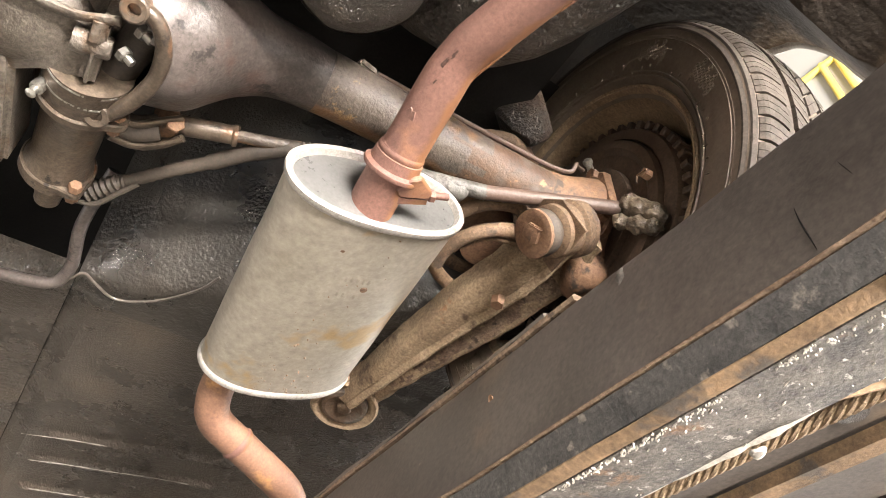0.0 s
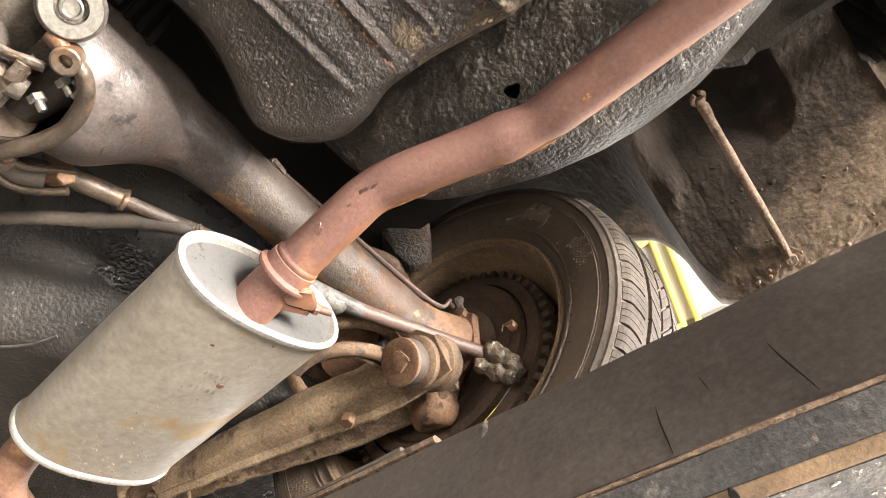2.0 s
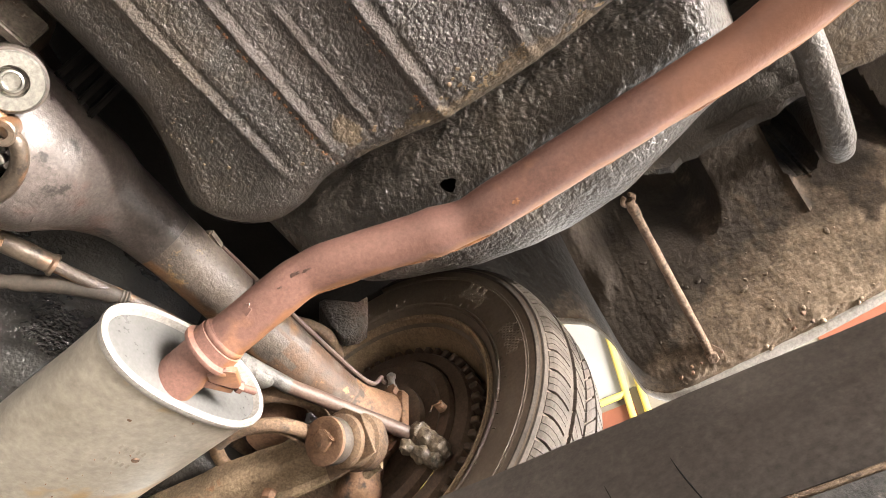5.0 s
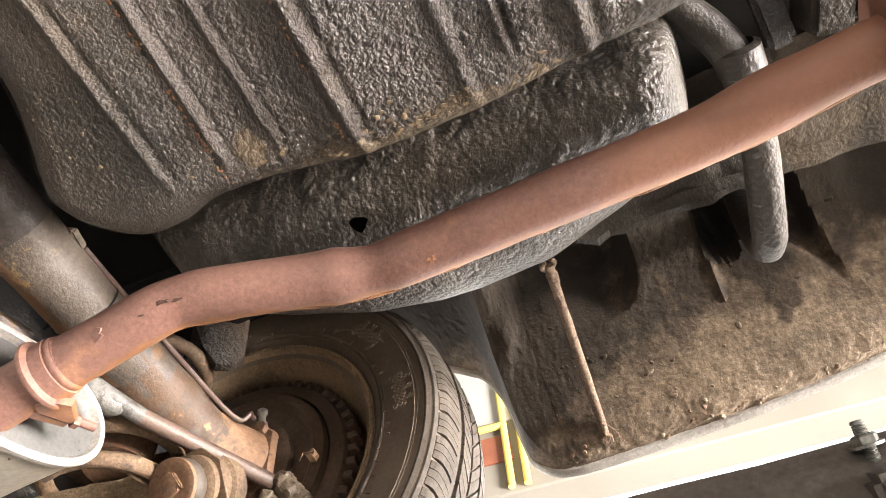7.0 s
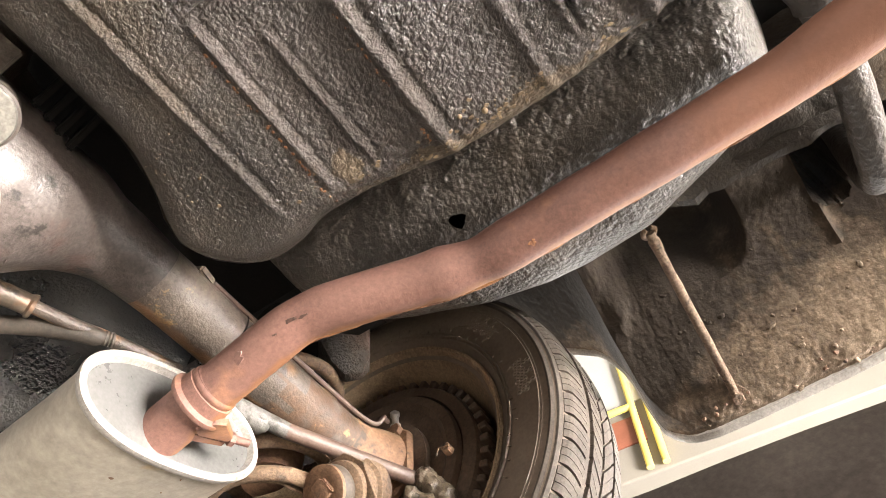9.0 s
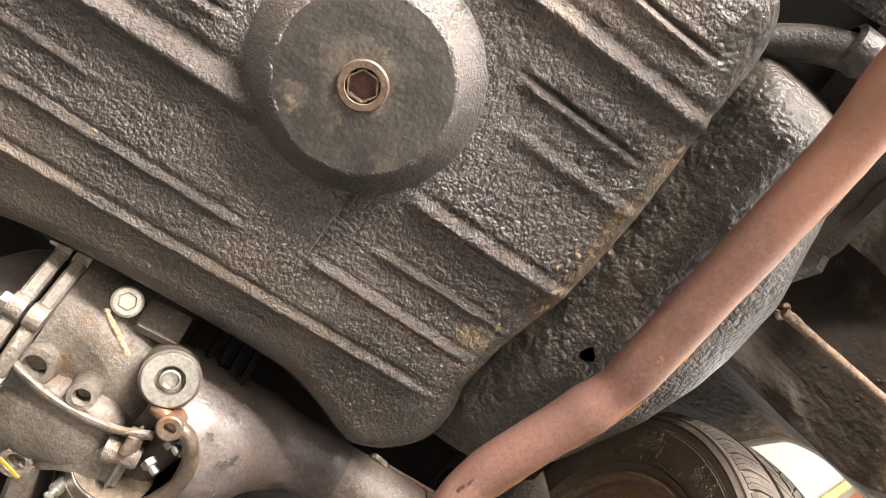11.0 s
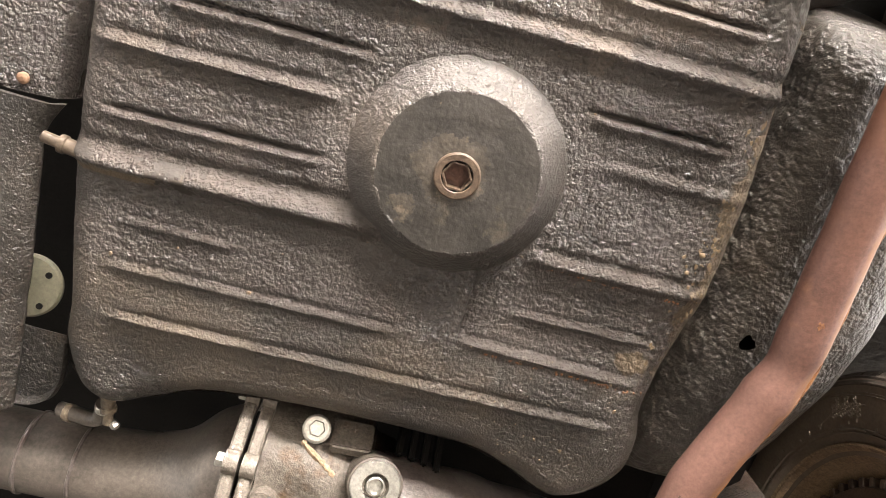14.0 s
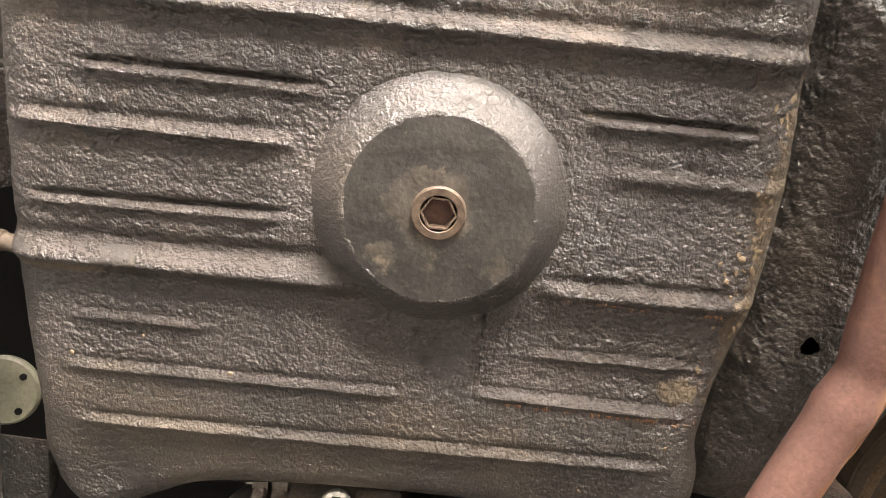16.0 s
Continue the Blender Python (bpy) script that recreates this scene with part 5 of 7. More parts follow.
# ---- exhaust ----
def build_exhaust():
    ex = thing("exhaust_pipe", (0.4, 0.2, 2.0), "red-brown rusted exhaust pipe with bends", "exhaust pipe")
    bm = bmesh.new()
    line = rounded_line([(0.3825, 0.518, 1.974), (0.3775, 0.398, 2.003), (0.415, 0.262, 2.005), (0.4045, 0.025, 2.0), (0.3885, -0.055, 1.994), (0.381, -0.10, 1.989)], 0.02, 7)
    dense = []
    for a, b in zip(line, line[1:]):
        k = max(1, int((b - a).length / 0.008))
        dense += [a.lerp(b, i / k) for i in range(k)]
    dense.append(line[-1])
    sweep(bm, dense, [0.0194 + 0.0014 * math.exp(-((p.y + 0.02) / 0.03) ** 2) - 0.0007 * min(1.0, max(0.0, (-0.03 - p.y) / 0.03)) + 0.0005 * noise.noise(p * 30) - 0.0015 * math.exp(-((p.y - 0.262) / 0.012) ** 2) - 0.001 * math.exp(-((p.y - 0.398) / 0.012) ** 2) + 0.0012 * math.exp(-((p.y - 0.29) / 0.008) ** 2) for p in dense], 32)
    part("tube", bm, RUST_PIPE, ex)
    bm = bmesh.new()
    flank = []
    for p, q in zip(dense, dense[1:]):
        d0 = (q - p).normalized()
        side = d0.cross(Vector((0, 0, 1))).normalized()
        side = side if side.x > 0 else -side
        flank.append(p + (side * 0.0157 - Vector((0, 0, 0.0095))) * (1 + 0.06 * math.exp(-((p.y + 0.02) / 0.03) ** 2) - 0.03 * min(1.0, max(0.0, (-0.03 - p.y) / 0.03))))
    sweep(bm, flank, [0.0026 * max(0.05, 0.6 + 0.9 * noise.noise(p * 22)) for p in flank], 10)
    rough_up(bm, 0.0007, 240)
    part("rust_scale", bm, RUST_SCALE, ex, "flaky orange rust along the flank")
    for yy, turn, lx, ly in ((0.402, -0.25, 0.0017, 0.0065), (0.390, -0.15, 0.0012, 0.005), (0.415, -0.1, 0.0008, 0.0045), (0.352, 0.1, 0.0015, 0.0015), (0.452, -0.45, 0.0045, 0.0075), (0.215, 0.35, 0.0025, 0.003)):
        c = min(dense, key=lambda p: abs(p.y - yy))
        out = Vector((-0.5 + turn, 0.0, -0.86)).normalized()
        bm = bmesh.new()
        mk = along(c + out * 0.0192, out, (0, 1, 0))
        loft(bm, [[mk @ Vector((k * lx * math.cos(a) * (1 + 0.35 * math.sin(3 * a + yy * 50)), k * ly * math.sin(a) * (1 + 0.3 * math.sin(5 * a)), h - 0.5 * (k * lx * math.cos(a)) ** 2 / 0.019)) for a in np.linspace(0, 2 * math.pi, 21)[:-1]] for k, h in ((1.0, -0.0006), (0.92, 0.0003), (0.3, 0.0004))])
        part("scorch_mark", bm, {0.215: RUST_SCALE, 0.452: SMUDGE}.get(yy, SCORCH_AND_SHADE), ex)
    bm = bmesh.new()
    d = Vector((0.005, 0.106, -0.027)).normalized()
    m = along((0.3795, 0.455, 1.990), d)
    lathe(bm, [(0.019, 0.026), (0.0196, 0.0285), (0.0209, 0.0305), (0.0214, 0.0325), (0.0208, 0.0345), (0.0204, 0.037), (0.0206, 0.048)], m, 40, caps=False)
    part("flared_sleeve", bm, RUST_PIPE, ex)
    # clamp
    cl = thing("exhaust_clamp", (0.381, 0.488, 1.98), "rusted two-bolt exhaust clamp round the pipe joint", "clamp")
    bm = bmesh.new()
    m = along((0.3815, 0.495, 1.980), d)
    loft(bm, [[m @ Vector((r * math.cos(a), r * math.sin(a), h)) for a in (2 * math.pi * k / 40 for k in range(40))] for r, h in ((0.0207, -0.006), (0.0222, -0.0055), (0.0225, 0.001), (0.0228, 0.0042), (0.0246, 0.0052), (0.0266, 0.0066), (0.0270, 0.0088), (0.0262, 0.0106), (0.0225, 0.0112))], caps=False)
    part("band", bm, RUST_PIPE, cl)
    for ear, za, zb in ([(0.388, 0.506), (0.394, 0.492), (0.402, 0.488), (0.421, 0.502), (0.423, 0.508), (0.396, 0.512)], 1.956, 1.962), ([(0.388, 0.513), (0.402, 0.5135), (0.422, 0.5105), (0.4245, 0.5165), (0.394, 0.523), (0.388, 0.52)], 1.957, 1.971):
        bm = bmesh.new()
        loft(bm, [[Vector((x + g * (0.406 - x), y + g * (0.507 - y), z + 0.35 * (x - 0.39))) for x, y in ear] for z, g in ((zb, 0.0), (za + 0.0012, 0.0), (za, 0.06))])
        rough_up(bm, 0.0005, 200)
        part("lug", bm, RUST_PIPE, cl)
    bm = bmesh.new()
    sweep(bm, [(0.412, 0.509, 1.968), (0.426, 0.505, 1.972), (0.438, 0.502, 1.975)], 0.0034, 12)
    hex_bolt(bm, along((0.421, 0.5065, 1.9705), (0.95, -0.28, 0.2)), 0.0058, 0.005)
    part("bolt", bm, RUST_PIPE, cl)
    # rear flange
    fl = thing("exhaust_flange", (0.39, -0.1, 1.985), "rusted square flange joint of the exhaust", "flange")
    m = along((0.383, -0.092, 1.9905), (-0.16, -1, -0.12)) @ Matrix.Scale(0.92, 4)
    for k, h in ((0, 0.0), (1, 0.013)):
        bm = bmesh.new()
        plate(bm, [(-0.042, -0.03), (-0.03, -0.044), (0.03, -0.044), (0.042, -0.03), (0.042, 0.03), (0.03, 0.044), (-0.03, 0.044), (-0.042, 0.03)], 0.008, m @ Matrix.Translation((0, 0, h)) @ pose(0, 0, 0, 0, 0, 25), 0.002)
        part("flange_plate", bm, RUST_PIPE, fl)
    for sx in (-1, 1):
        bm = bmesh.new()
        hex_bolt(bm, m @ Matrix.Translation((sx * 0.03, sx * 0.026, 0.021)), 0.008, 0.007)
        part("bolt", bm, RUST, fl)
    bm = bmesh.new()
    sweep(bm, [(0.3785, -0.112, 1.9875), (0.36, -0.25, 1.965), (0.34, -0.4, 1.95)], 0.019, 24)
    part("tail_tube", bm, RUST_PIPE, ex)

    # oval silencer
    mu = thing("silencer", (0.41, 0.69, 1.99), "oval aluminised steel silencer with rolled seams", "silencer")
    tilt = radians(17)
    U, V = Vector((math.cos(tilt), 0, math.sin(tilt))), Vector((-math.sin(tilt), 0, math.cos(tilt)))

    def oval(c, a, b, n=72):
        ring = []
        for k in range(n):
            t = 2 * math.pi * k / n
            cx, sx = math.cos(t), math.sin(t)
            ring.append(c + U * (a * math.copysign(abs(cx) ** 0.8, cx)) + V * (b * math.copysign(abs(sx) ** 0.95, sx)))
        return ring
    c0, c1 = Vector((0.389, 0.535, 1.984)), Vector((0.4225, 0.825, 1.9945))
    ax = (c1 - c0)
    bm = bmesh.new()
    loft(bm, [oval(c0 + ax * t, 0.0895, 0.043) for t in np.linspace(0, 1, 24)], caps=False)
    rough_up(bm, 0.0011, 14)
    part("shell", bm, MUFFLER, mu)
    for t0, s, lab in ((0.0, -1, "rear_seam"), (1.0, 1, "front_seam")):
        bm = bmesh.new()
        c = c0 + ax * t0
        e = ax.normalized() * s
        loft(bm, [oval(c + e * h, 0.0895 + g, 0.043 + g) for h, g in ((-0.007, 0.0004), (-0.0055, 0.002), (-0.002, 0.003), (0.0015, 0.0027), (0.003, 0.0006), (0.002, -0.003), (-0.004, -0.0055))], caps=False)
        part("rolled_seam", bm, RIM_WHITE, mu, "pale rolled seam")
        bm = bmesh.new()
        loft(bm, [oval(c + e * h, a, b) for h, a, b in ((-0.004, 0.0838, 0.0375), (-0.0095, 0.082, 0.0358), (-0.0108, 0.0795, 0.0335), (-0.0092, 0.0765, 0.0305), (-0.0078, 0.0735, 0.0278), (-0.0075, 0.05, 0.018), (-0.0075, 0.02, 0.006))])
        part("end_cap", bm, BRIGHT, mu, "bright pressed end cap")
    # faint stamped bars on the shell
    rng = random.Random(8)

    def on_shell(t, u):
        return c0 + ax * t + U * u - V * (0.0432 * max(0.0, 1 - (abs(u) / 0.0895) ** 2.2) ** 0.5)
    bm = bmesh.new()
    for t in (0.26, 0.34):
        for k in range(5):
            p = on_shell(t, -0.012 + 0.006 * k)
            block(bm, (0.0026, 0.006, 0.0003), Matrix.Translation(p) @ pose(0, 0, 0, 0, 17, -7), 0.0003, 1)
    tagged(part("stamped_mark", bm, MUFFLER, mu), kind="stuff")
    bm = bmesh.new()
    for k in range(110):
        t, u = rng.uniform(0.04, 0.97), rng.uniform(-0.07, 0.07)
        if rng.random() < 0.5:
            t = 1 - abs(rng.gauss(0, 0.12))
        t = min(0.97, max(0.03, t))
        p = on_shell(t, u)
        lathe(bm, [(rng.uniform(0.0005, 0.0014), -0.0008), (0.0004, 0.0007)], along(p, -V + U * u * 3), 6)
    tagged(part("rust_fleck", bm, RUST, mu, "tiny rust flecks"), kind="stuff")
    bm = bmesh.new()
    lathe(bm, [(0.0205, -0.005), (0.0205, 0.05), (0.0208, 0.07)], along((0.381, 0.488, 1.982), d), 36, caps=False)
    part("inlet_stub", bm, RUST_PIPE, mu)
    for k, (t, u) in enumerate(((0.14, -0.03), (0.3, 0.012), (0.37, 0.05), (0.43, -0.062))):
        bm = bmesh.new()
        p = c0 + ax * t + U * u - V * (0.043 * math.sqrt(max(0, 1 - (u / 0.0895) ** 2)) ** 0.95)
        lathe(bm, [(0.0042, -0.001), (0.0032, 0.0009), (0.001, 0.0011)], along(p, -V - U * u * -4), 14)
        part("spot_weld", bm, RUST, mu)
    # front pipe
    fp = thing("front_exhaust_pipe", (0.4, 0.9, 1.93), "rusted front exhaust pipe bending away below the silencer", "exhaust pipe")
    bm = bmesh.new()
    line = rounded_line([(0.375, 0.82, 1.985), (0.371, 0.866, 1.968), (0.382, 0.902, 1.950), (0.508, 0.95, 1.916), (0.62, 1.15, 1.92), (0.62, 1.9, 1.95)], 0.03, 7)
    sweep(bm, line, [0.0192 - 0.0012 * math.exp(-((p.x - 0.43) / 0.004) ** 2) for p in line], 28)
    rough_up(bm, 0.0005, 60)
    part("tube", bm, FRONT_PIPE, fp)
    bm = bmesh.new()
    lathe(bm, [(0.0188, -0.004), (0.0206, -0.002), (0.0209, 0.0), (0.0204, 0.003), (0.0188, 0.005)], along((0.424, 0.918, 1.9387), (0.126, 0.048, -0.034)), 32, caps=False)
    rough_up(bm, 0.0009, 180)
    part("weld_seam", bm, RUST_PIPE, fp, "uneven weld seam round the pipe")


build_exhaust()


# ---- rear axle ----
def build_axle():
    ay, az = 0.53, 2.094
    axle = thing("rear_axle", (0.1, ay, az), "oily rust-stained rear axle with aluminium differential", "axle")
    mx = along((0, ay, az), (1, 0, 0))

    bm = bmesh.new()
    st = [(0.14, 0.5375, 2.055, 0.065), (0.172, 0.5375, 2.055, 0.0645), (0.19, 0.538, 2.058, 0.063), (0.212, 0.537, 2.063, 0.060), (0.234, 0.534, 2.074, 0.0505), (0.254, 0.532, 2.084, 0.0405), (0.285, 0.53, 2.091, 0.0335), (0.33, ay, az, 0.0305), (0.45, ay, az, 0.0295), (0.56, ay, az, 0.0295), (0.62, ay, az, 0.031)]
    pos = smooth_line([(x, y, z) for x, y, z, r in st], 5)
    rad = smooth_line([(r, 0, 0) for x, y, z, r in st], 5)
    rings = [[p + Vector((0, r.x * math.cos(a), r.x * math.sin(a))) for a in (2 * math.pi * k / 96 for k in range(96))] for p, r in zip(pos, rad)]
    loft(bm, rings[:35], caps=False)
    rough_up(bm, 0.0012, 30)
    gone = [f for f in bm.faces if f.calc_center_median().z < 2.05 and (f.calc_center_median().x - 0.137) ** 2 + (f.calc_center_median().y - 0.546) ** 2 < 0.051 ** 2]
    bmesh.ops.delete(bm, geom=gone, context="FACES")
    part("trumpet", bm, AXLE_OILY, axle, "oily brown tapered axle trumpet")
    bm = bmesh.new()
    lathe(bm, [(0.0045, -0.001), (0.0045, 0.0012), (0.002, 0.002)], along((0.207, 0.522, 2.006), (0.1, -0.2, -1)), 14)
    for k in range(4):
        block(bm, (0.0015, 0.006, 0.0016), pose(0.206 + 0.0035 * k, 0.535 + 0.002 * k, 2.0045 + 0.0008 * k, 0, 0, -20), 0.0003, 1)
    tagged(part("cast_mark", bm, AXLE_OILY, axle), kind="stuff")
    for x in (0.30, 0.405):
        bm = bmesh.new()
        lathe(bm, [(0.0306, x - 0.001), (0.0312, x), (0.0306, x + 0.001)], mx, 48, caps=False)
        part("paint_crack", bm, DARK, axle)
    bm = bmesh.new()
    loft(bm, rings[34:])
    rough_up(bm, 0.001, 30)
    outer = part("axle_tube", bm, RUSTY_TUBE, axle, "rust-patched steel axle tube")
    outer.data.materials.append(AXLE_RUST)
    for f in outer.data.polygons:
        c = f.center
        f.material_index = int(c.x + 0.12 * noise.noise(c * 17) + 0.07 * noise.noise(c * 60) + 0.04 * noise.noise(c * 160) > 0.485)
    # the other half shaft's tube, thicker and set further forward
    st = [(0.006, 0.545, 2.09, 0.066), (-0.018, 0.553, 2.09, 0.060), (-0.042, 0.566, 2.092, 0.047), (-0.068, 0.575, 2.094, 0.0405), (-0.10, 0.58, 2.094, 0.039), (-0.25, 0.587, 2.094, 0.038), (-0.40, 0.592, 2.094, 0.038), (-0.55, 0.596, 2.094, 0.038)]
    pos = smooth_line([(x, y, z) for x, y, z, r in st], 6)
    rad = smooth_line([(r, 0, 0) for x, y, z, r in st], 6)
    bm = bmesh.new()
    loft(bm, [[p + Vector((0, r.x * math.cos(a), r.x * math.sin(a))) for a in (2 * math.pi * k / 72 for k in range(72))] for p, r in zip(pos, rad)])
    rough_up(bm, 0.001, 30)
    part("axle_tube", bm, AXLE, axle, "oily grey-brown axle tube")
    for x, cy in ((-0.135, 0.582), (-0.185, 0.5845), (-0.262, 0.588)):
        bm = bmesh.new()
        lathe(bm, [(0.0385, x - 0.0022), (0.0402, x - 0.001), (0.0402, x + 0.001), (0.0385, x + 0.0022)], along((0, cy, 2.094), (1, 0, 0)), 56, caps=False)
        rough_up(bm, 0.0006, 60)
        part("seam_ring", bm, AXLE_OILY, axle)
    # rim round the open window of the housing
    bm = bmesh.new()
    rim = smooth_line([(0.135, 0.49, 2.006), (0.154, 0.490, 2.0), (0.17, 0.494, 1.998), (0.182, 0.510, 1.9965), (0.186, 0.535, 1.9955), (0.18, 0.564, 1.9965), (0.169, 0.588, 1.998), (0.156, 0.602, 2.0), (0.135, 0.612, 2.006)], 6)
    sweep(bm, rim, 0.0075, 14, flat=0.85)
    rough_up(bm, 0.0008, 60)
    for q in ((0.154, 0.492, 1.999), (0.157, 0.600, 1.999)):
        lathe(bm, [(0.0105, -0.012), (0.0105, 0.0085), (0.009, 0.0095), (0.005, 0.009), (0.0045, 0.002)], along(q, (0, -0.3, -1)), 20)
    part("window_rim", bm, NECK, axle, "brown rounded window rim with two bosses")
    # black plate added behind the window, in place of its unlit inside
    bm = bmesh.new()
    block(bm, (0.11, 0.14, 0.006), Matrix.Translation((0.135, 0.545, 2.062)), 0.001)
    part("window_back", bm, DARK, axle)
    bm = bmesh.new()
    sweep(bm, [(0.172, 0.50, 2.03), (0.15, 0.60, 2.03)], 0.016, 20)
    part("shaft", bm, BLACK_RUBBER, axle, "black oily shaft in the open window")
    # aluminium differential housing
    bm = bmesh.new()
    rings = []
    for x, ry, zb, cy in ((0.034, 0.088, 2.012, 0.53), (0.045, 0.082, 2.018, 0.53), (0.07, 0.082, 2.016, 0.53), (0.095, 0.080, 2.014, 0.53), (0.112, 0.074, 2.018, 0.53), (0.124, 0.06, 2.026, 0.535), (0.132, 0.045, 2.036, 0.54), (0.158, 0.036, 2.042, 0.54)):
        rz = 2.10 - zb
        rings.append([Vector((x, cy + ry * math.copysign(abs(math.cos(a)) ** 0.85, math.cos(a)), 2.10 + (rz * math.copysign(abs(math.sin(a)) ** 0.8, math.sin(a)) if math.sin(a) < 0 else 0.08 * math.sin(a)))) for a in (2 * math.pi * q / 56 for q in range(56))])
    loft(bm, rings)
    rough_up(bm, 0.003, 28, 3)
    part("housing", bm, ALU, axle, "dirty cast aluminium differential housing")
    mf = along((0, 0.53, 2.085), (1, 0, 0))
    for x in (0.014, 0.029):
        bm = bmesh.new()
        lathe(bm, [(0.085, x - 0.0055), (0.098, x - 0.0055), (0.1, x - 0.0035), (0.1, x + 0.0035), (0.098, x + 0.0055), (0.085, x + 0.0055)], mf, 56, caps=False)
        for a in range(18, 360, 36):
            q = mf @ Vector((0.097 * math.cos(radians(a)), 0.097 * math.sin(radians(a)), x - 0.006))
            lathe(bm, [(0.0105, 0.0), (0.0105, 0.012)], along(q, (1, 0, 0)), 14)
        part("flange", bm, ALU, axle, "bolted flange of the housing")
    for a in range(18, 360, 36):
        bm = bmesh.new()
        hex_bolt(bm, along(mf @ Vector((0.097 * math.cos(radians(a)), 0.097 * math.sin(radians(a)), 0.007)), (-1, 0, 0)), 0.0065, 0.006)
        part("flange_bolt", bm, STEEL, axle)
    # domed casting beside the pinion, its lip, rib and lugs
    bm = bmesh.new()
    rings = []
    da = Vector((0.97, -0.22, 0.02)).normalized()
    db = Vector((0.22, 0.97, 0)).normalized()
    for t in np.linspace(-0.98, 0.98, 22):
        k = (1 - abs(t) ** 3.2) ** 0.45
        c = Vector((0.080, 0.556, 2.022)) + da * (0.054 * t)
        rings.append([c + db * (0.041 * k * math.copysign(abs(math.cos(a)) ** 0.8, math.cos(a))) + Vector((0, 0, 0.03 * k * math.copysign(abs(math.sin(a)) ** 0.8, math.sin(a)))) for a in (2 * math.pi * q / 40 for q in range(40))])
    loft(bm, rings)
    rough_up(bm, 0.0012, 50)
    part("casting_dome", bm, ALU, axle, "smooth domed aluminium casting")
    bm = bmesh.new()
    line = smooth_line([(0.040, 0.600, 2.008), (0.07, 0.592, 2.004), (0.087, 0.580, 2.001), (0.099, 0.571, 1.999), (0.113, 0.564, 1.998), (0.128, 0.561, 1.998), (0.139, 0.564, 2.001)], 6)
    secs = []
    for p, q in zip(line, line[1:] + [line[-1] * 2 - line[-2]]):
        way = (q - p).normalized()
        across = Vector((-way.y, way.x, 0)).normalized()
        secs.append([p + across * a + Vector((0, 0, b)) for a, b in ((-0.02, 0.016), (-0.0195, 0.005), (-0.015, 0.001), (-0.004, -0.0012), (0.008, -0.0026), (0.0135, -0.0018), (0.016, 0.002), (0.0165, 0.016))])
    loft(bm, secs)
    rough_up(bm, 0.0009, 70)
    part("casting_skirt", bm, ALU, axle, "broad cast skirt running into the dome")
    bm = bmesh.new()
    sweep(bm, smooth_line([(0.137, 0.513, 1.994), (0.138, 0.53, 1.992)], 6), 0.007, 14, flat=0.6)
    rough_up(bm, 0.0008, 80)
    part("casting_rib", bm, ALU, axle)
    bm = bmesh.new()
    sweep(bm, smooth_line([(0.03, 0.512, 1.999), (0.045, 0.516, 1.996), (0.077, 0.521, 1.994), (0.118, 0.519, 1.995), (0.148, 0.51, 1.999)], 6), 0.0075, 12, flat=0.5)
    rough_up(bm, 0.0008, 90)
    part("casting_rib", bm, ALU, axle)
    for size, m0 in (((0.02, 0.11, 0.06), pose(0.088, 0.645, 2.026, 0, 0, -8)), ((0.012, 0.062, 0.022), pose(0.139, 0.543, 2.0, 0, 0, -3)), ((0.03, 0.05, 0.04), pose(0.122, 0.585, 2.022, 0, 0, -25))):
        bm = bmesh.new()
        block(bm, size, m0, 0.005, 3)
        rough_up(bm, 0.0012, 70)
        part("casting_web", bm, ALU, axle)
    bm = bmesh.new()
    lathe(bm, [(0.011, 0.0), (0.0115, 0.008), (0.0095, 0.012), (0.0095, 0.026), (0.008, 0.028)], along((0.122, 0.539, 1.997), (0.98, -0.1, 0.06)), 24)
    part("casting_spigot", bm, ALU, axle)
    for p, r, h in (((0.086, 0.510, 2.0), 0.0115, 0.02), ((0.072, 0.598, 1.995), 0.0135, 0.012), ((0.156, 0.499, 1.998), 0.009, 0.012), ((0.15, 0.592, 1.99), 0.0095, 0.01), ((0.045, 0.515, 2.0), 0.016, 0.006)):
        bm = bmesh.new()
        m = along((p[0], p[1], p[2] + 0.012), (0.05, -0.25, -0.95))
        lathe(bm, [(r * 1.1, -0.01), (r, 0.004), (r * 0.95, h), (r * 0.6, h + 0.0005), (r * 0.5, h - 0.004), (r * 0.48, h - 0.012)], m, 24)
        part("bolt_boss", bm, ALU, axle)
    bm = bmesh.new()
    block(bm, (0.036, 0.012, 0.03), pose(0.106, 0.452, 2.05, 20, 0, -5), 0.002)
    part("square_lug", bm, ALU, axle)
    for k in range(4):
        bm = bmesh.new()
        block(bm, (0.006, 0.02, 0.05), pose(0.152 + 0.012 * k, 0.47, 2.10 - 0.004 * k, 25, 0, 0), 0.002)
        part("cooling_fin", bm, DARK, axle)
    for p, w in (((0.05, 0.565, 1.985), 25), ((0.045, 0.61, 1.993), -20)):
        bm = bmesh.new()
        block(bm, (0.022, 0.0035, 0.0012), pose(p[0] + 0.022, p[1] + 0.026, p[2] + 0.0, 0, 0, w), 0.0004)
        part("paint_mark", bm, MARKING, axle, "dab of yellow marking paint")
    # filler plug
    m = along((0.133, 0.468, 2.018), (0.08, -0.42, -0.9))
    bm = bmesh.new()
    lathe(bm, [(0.0225, -0.03), (0.023, 0.004), (0.021, 0.007)], m, 40)
    part("filler_boss", bm, ALU, axle)
    bm = bmesh.new()
    lathe(bm, [(0.0215, 0.0045), (0.0236, 0.0055), (0.0236, 0.0095), (0.021, 0.0105)], m, 40, caps=False)
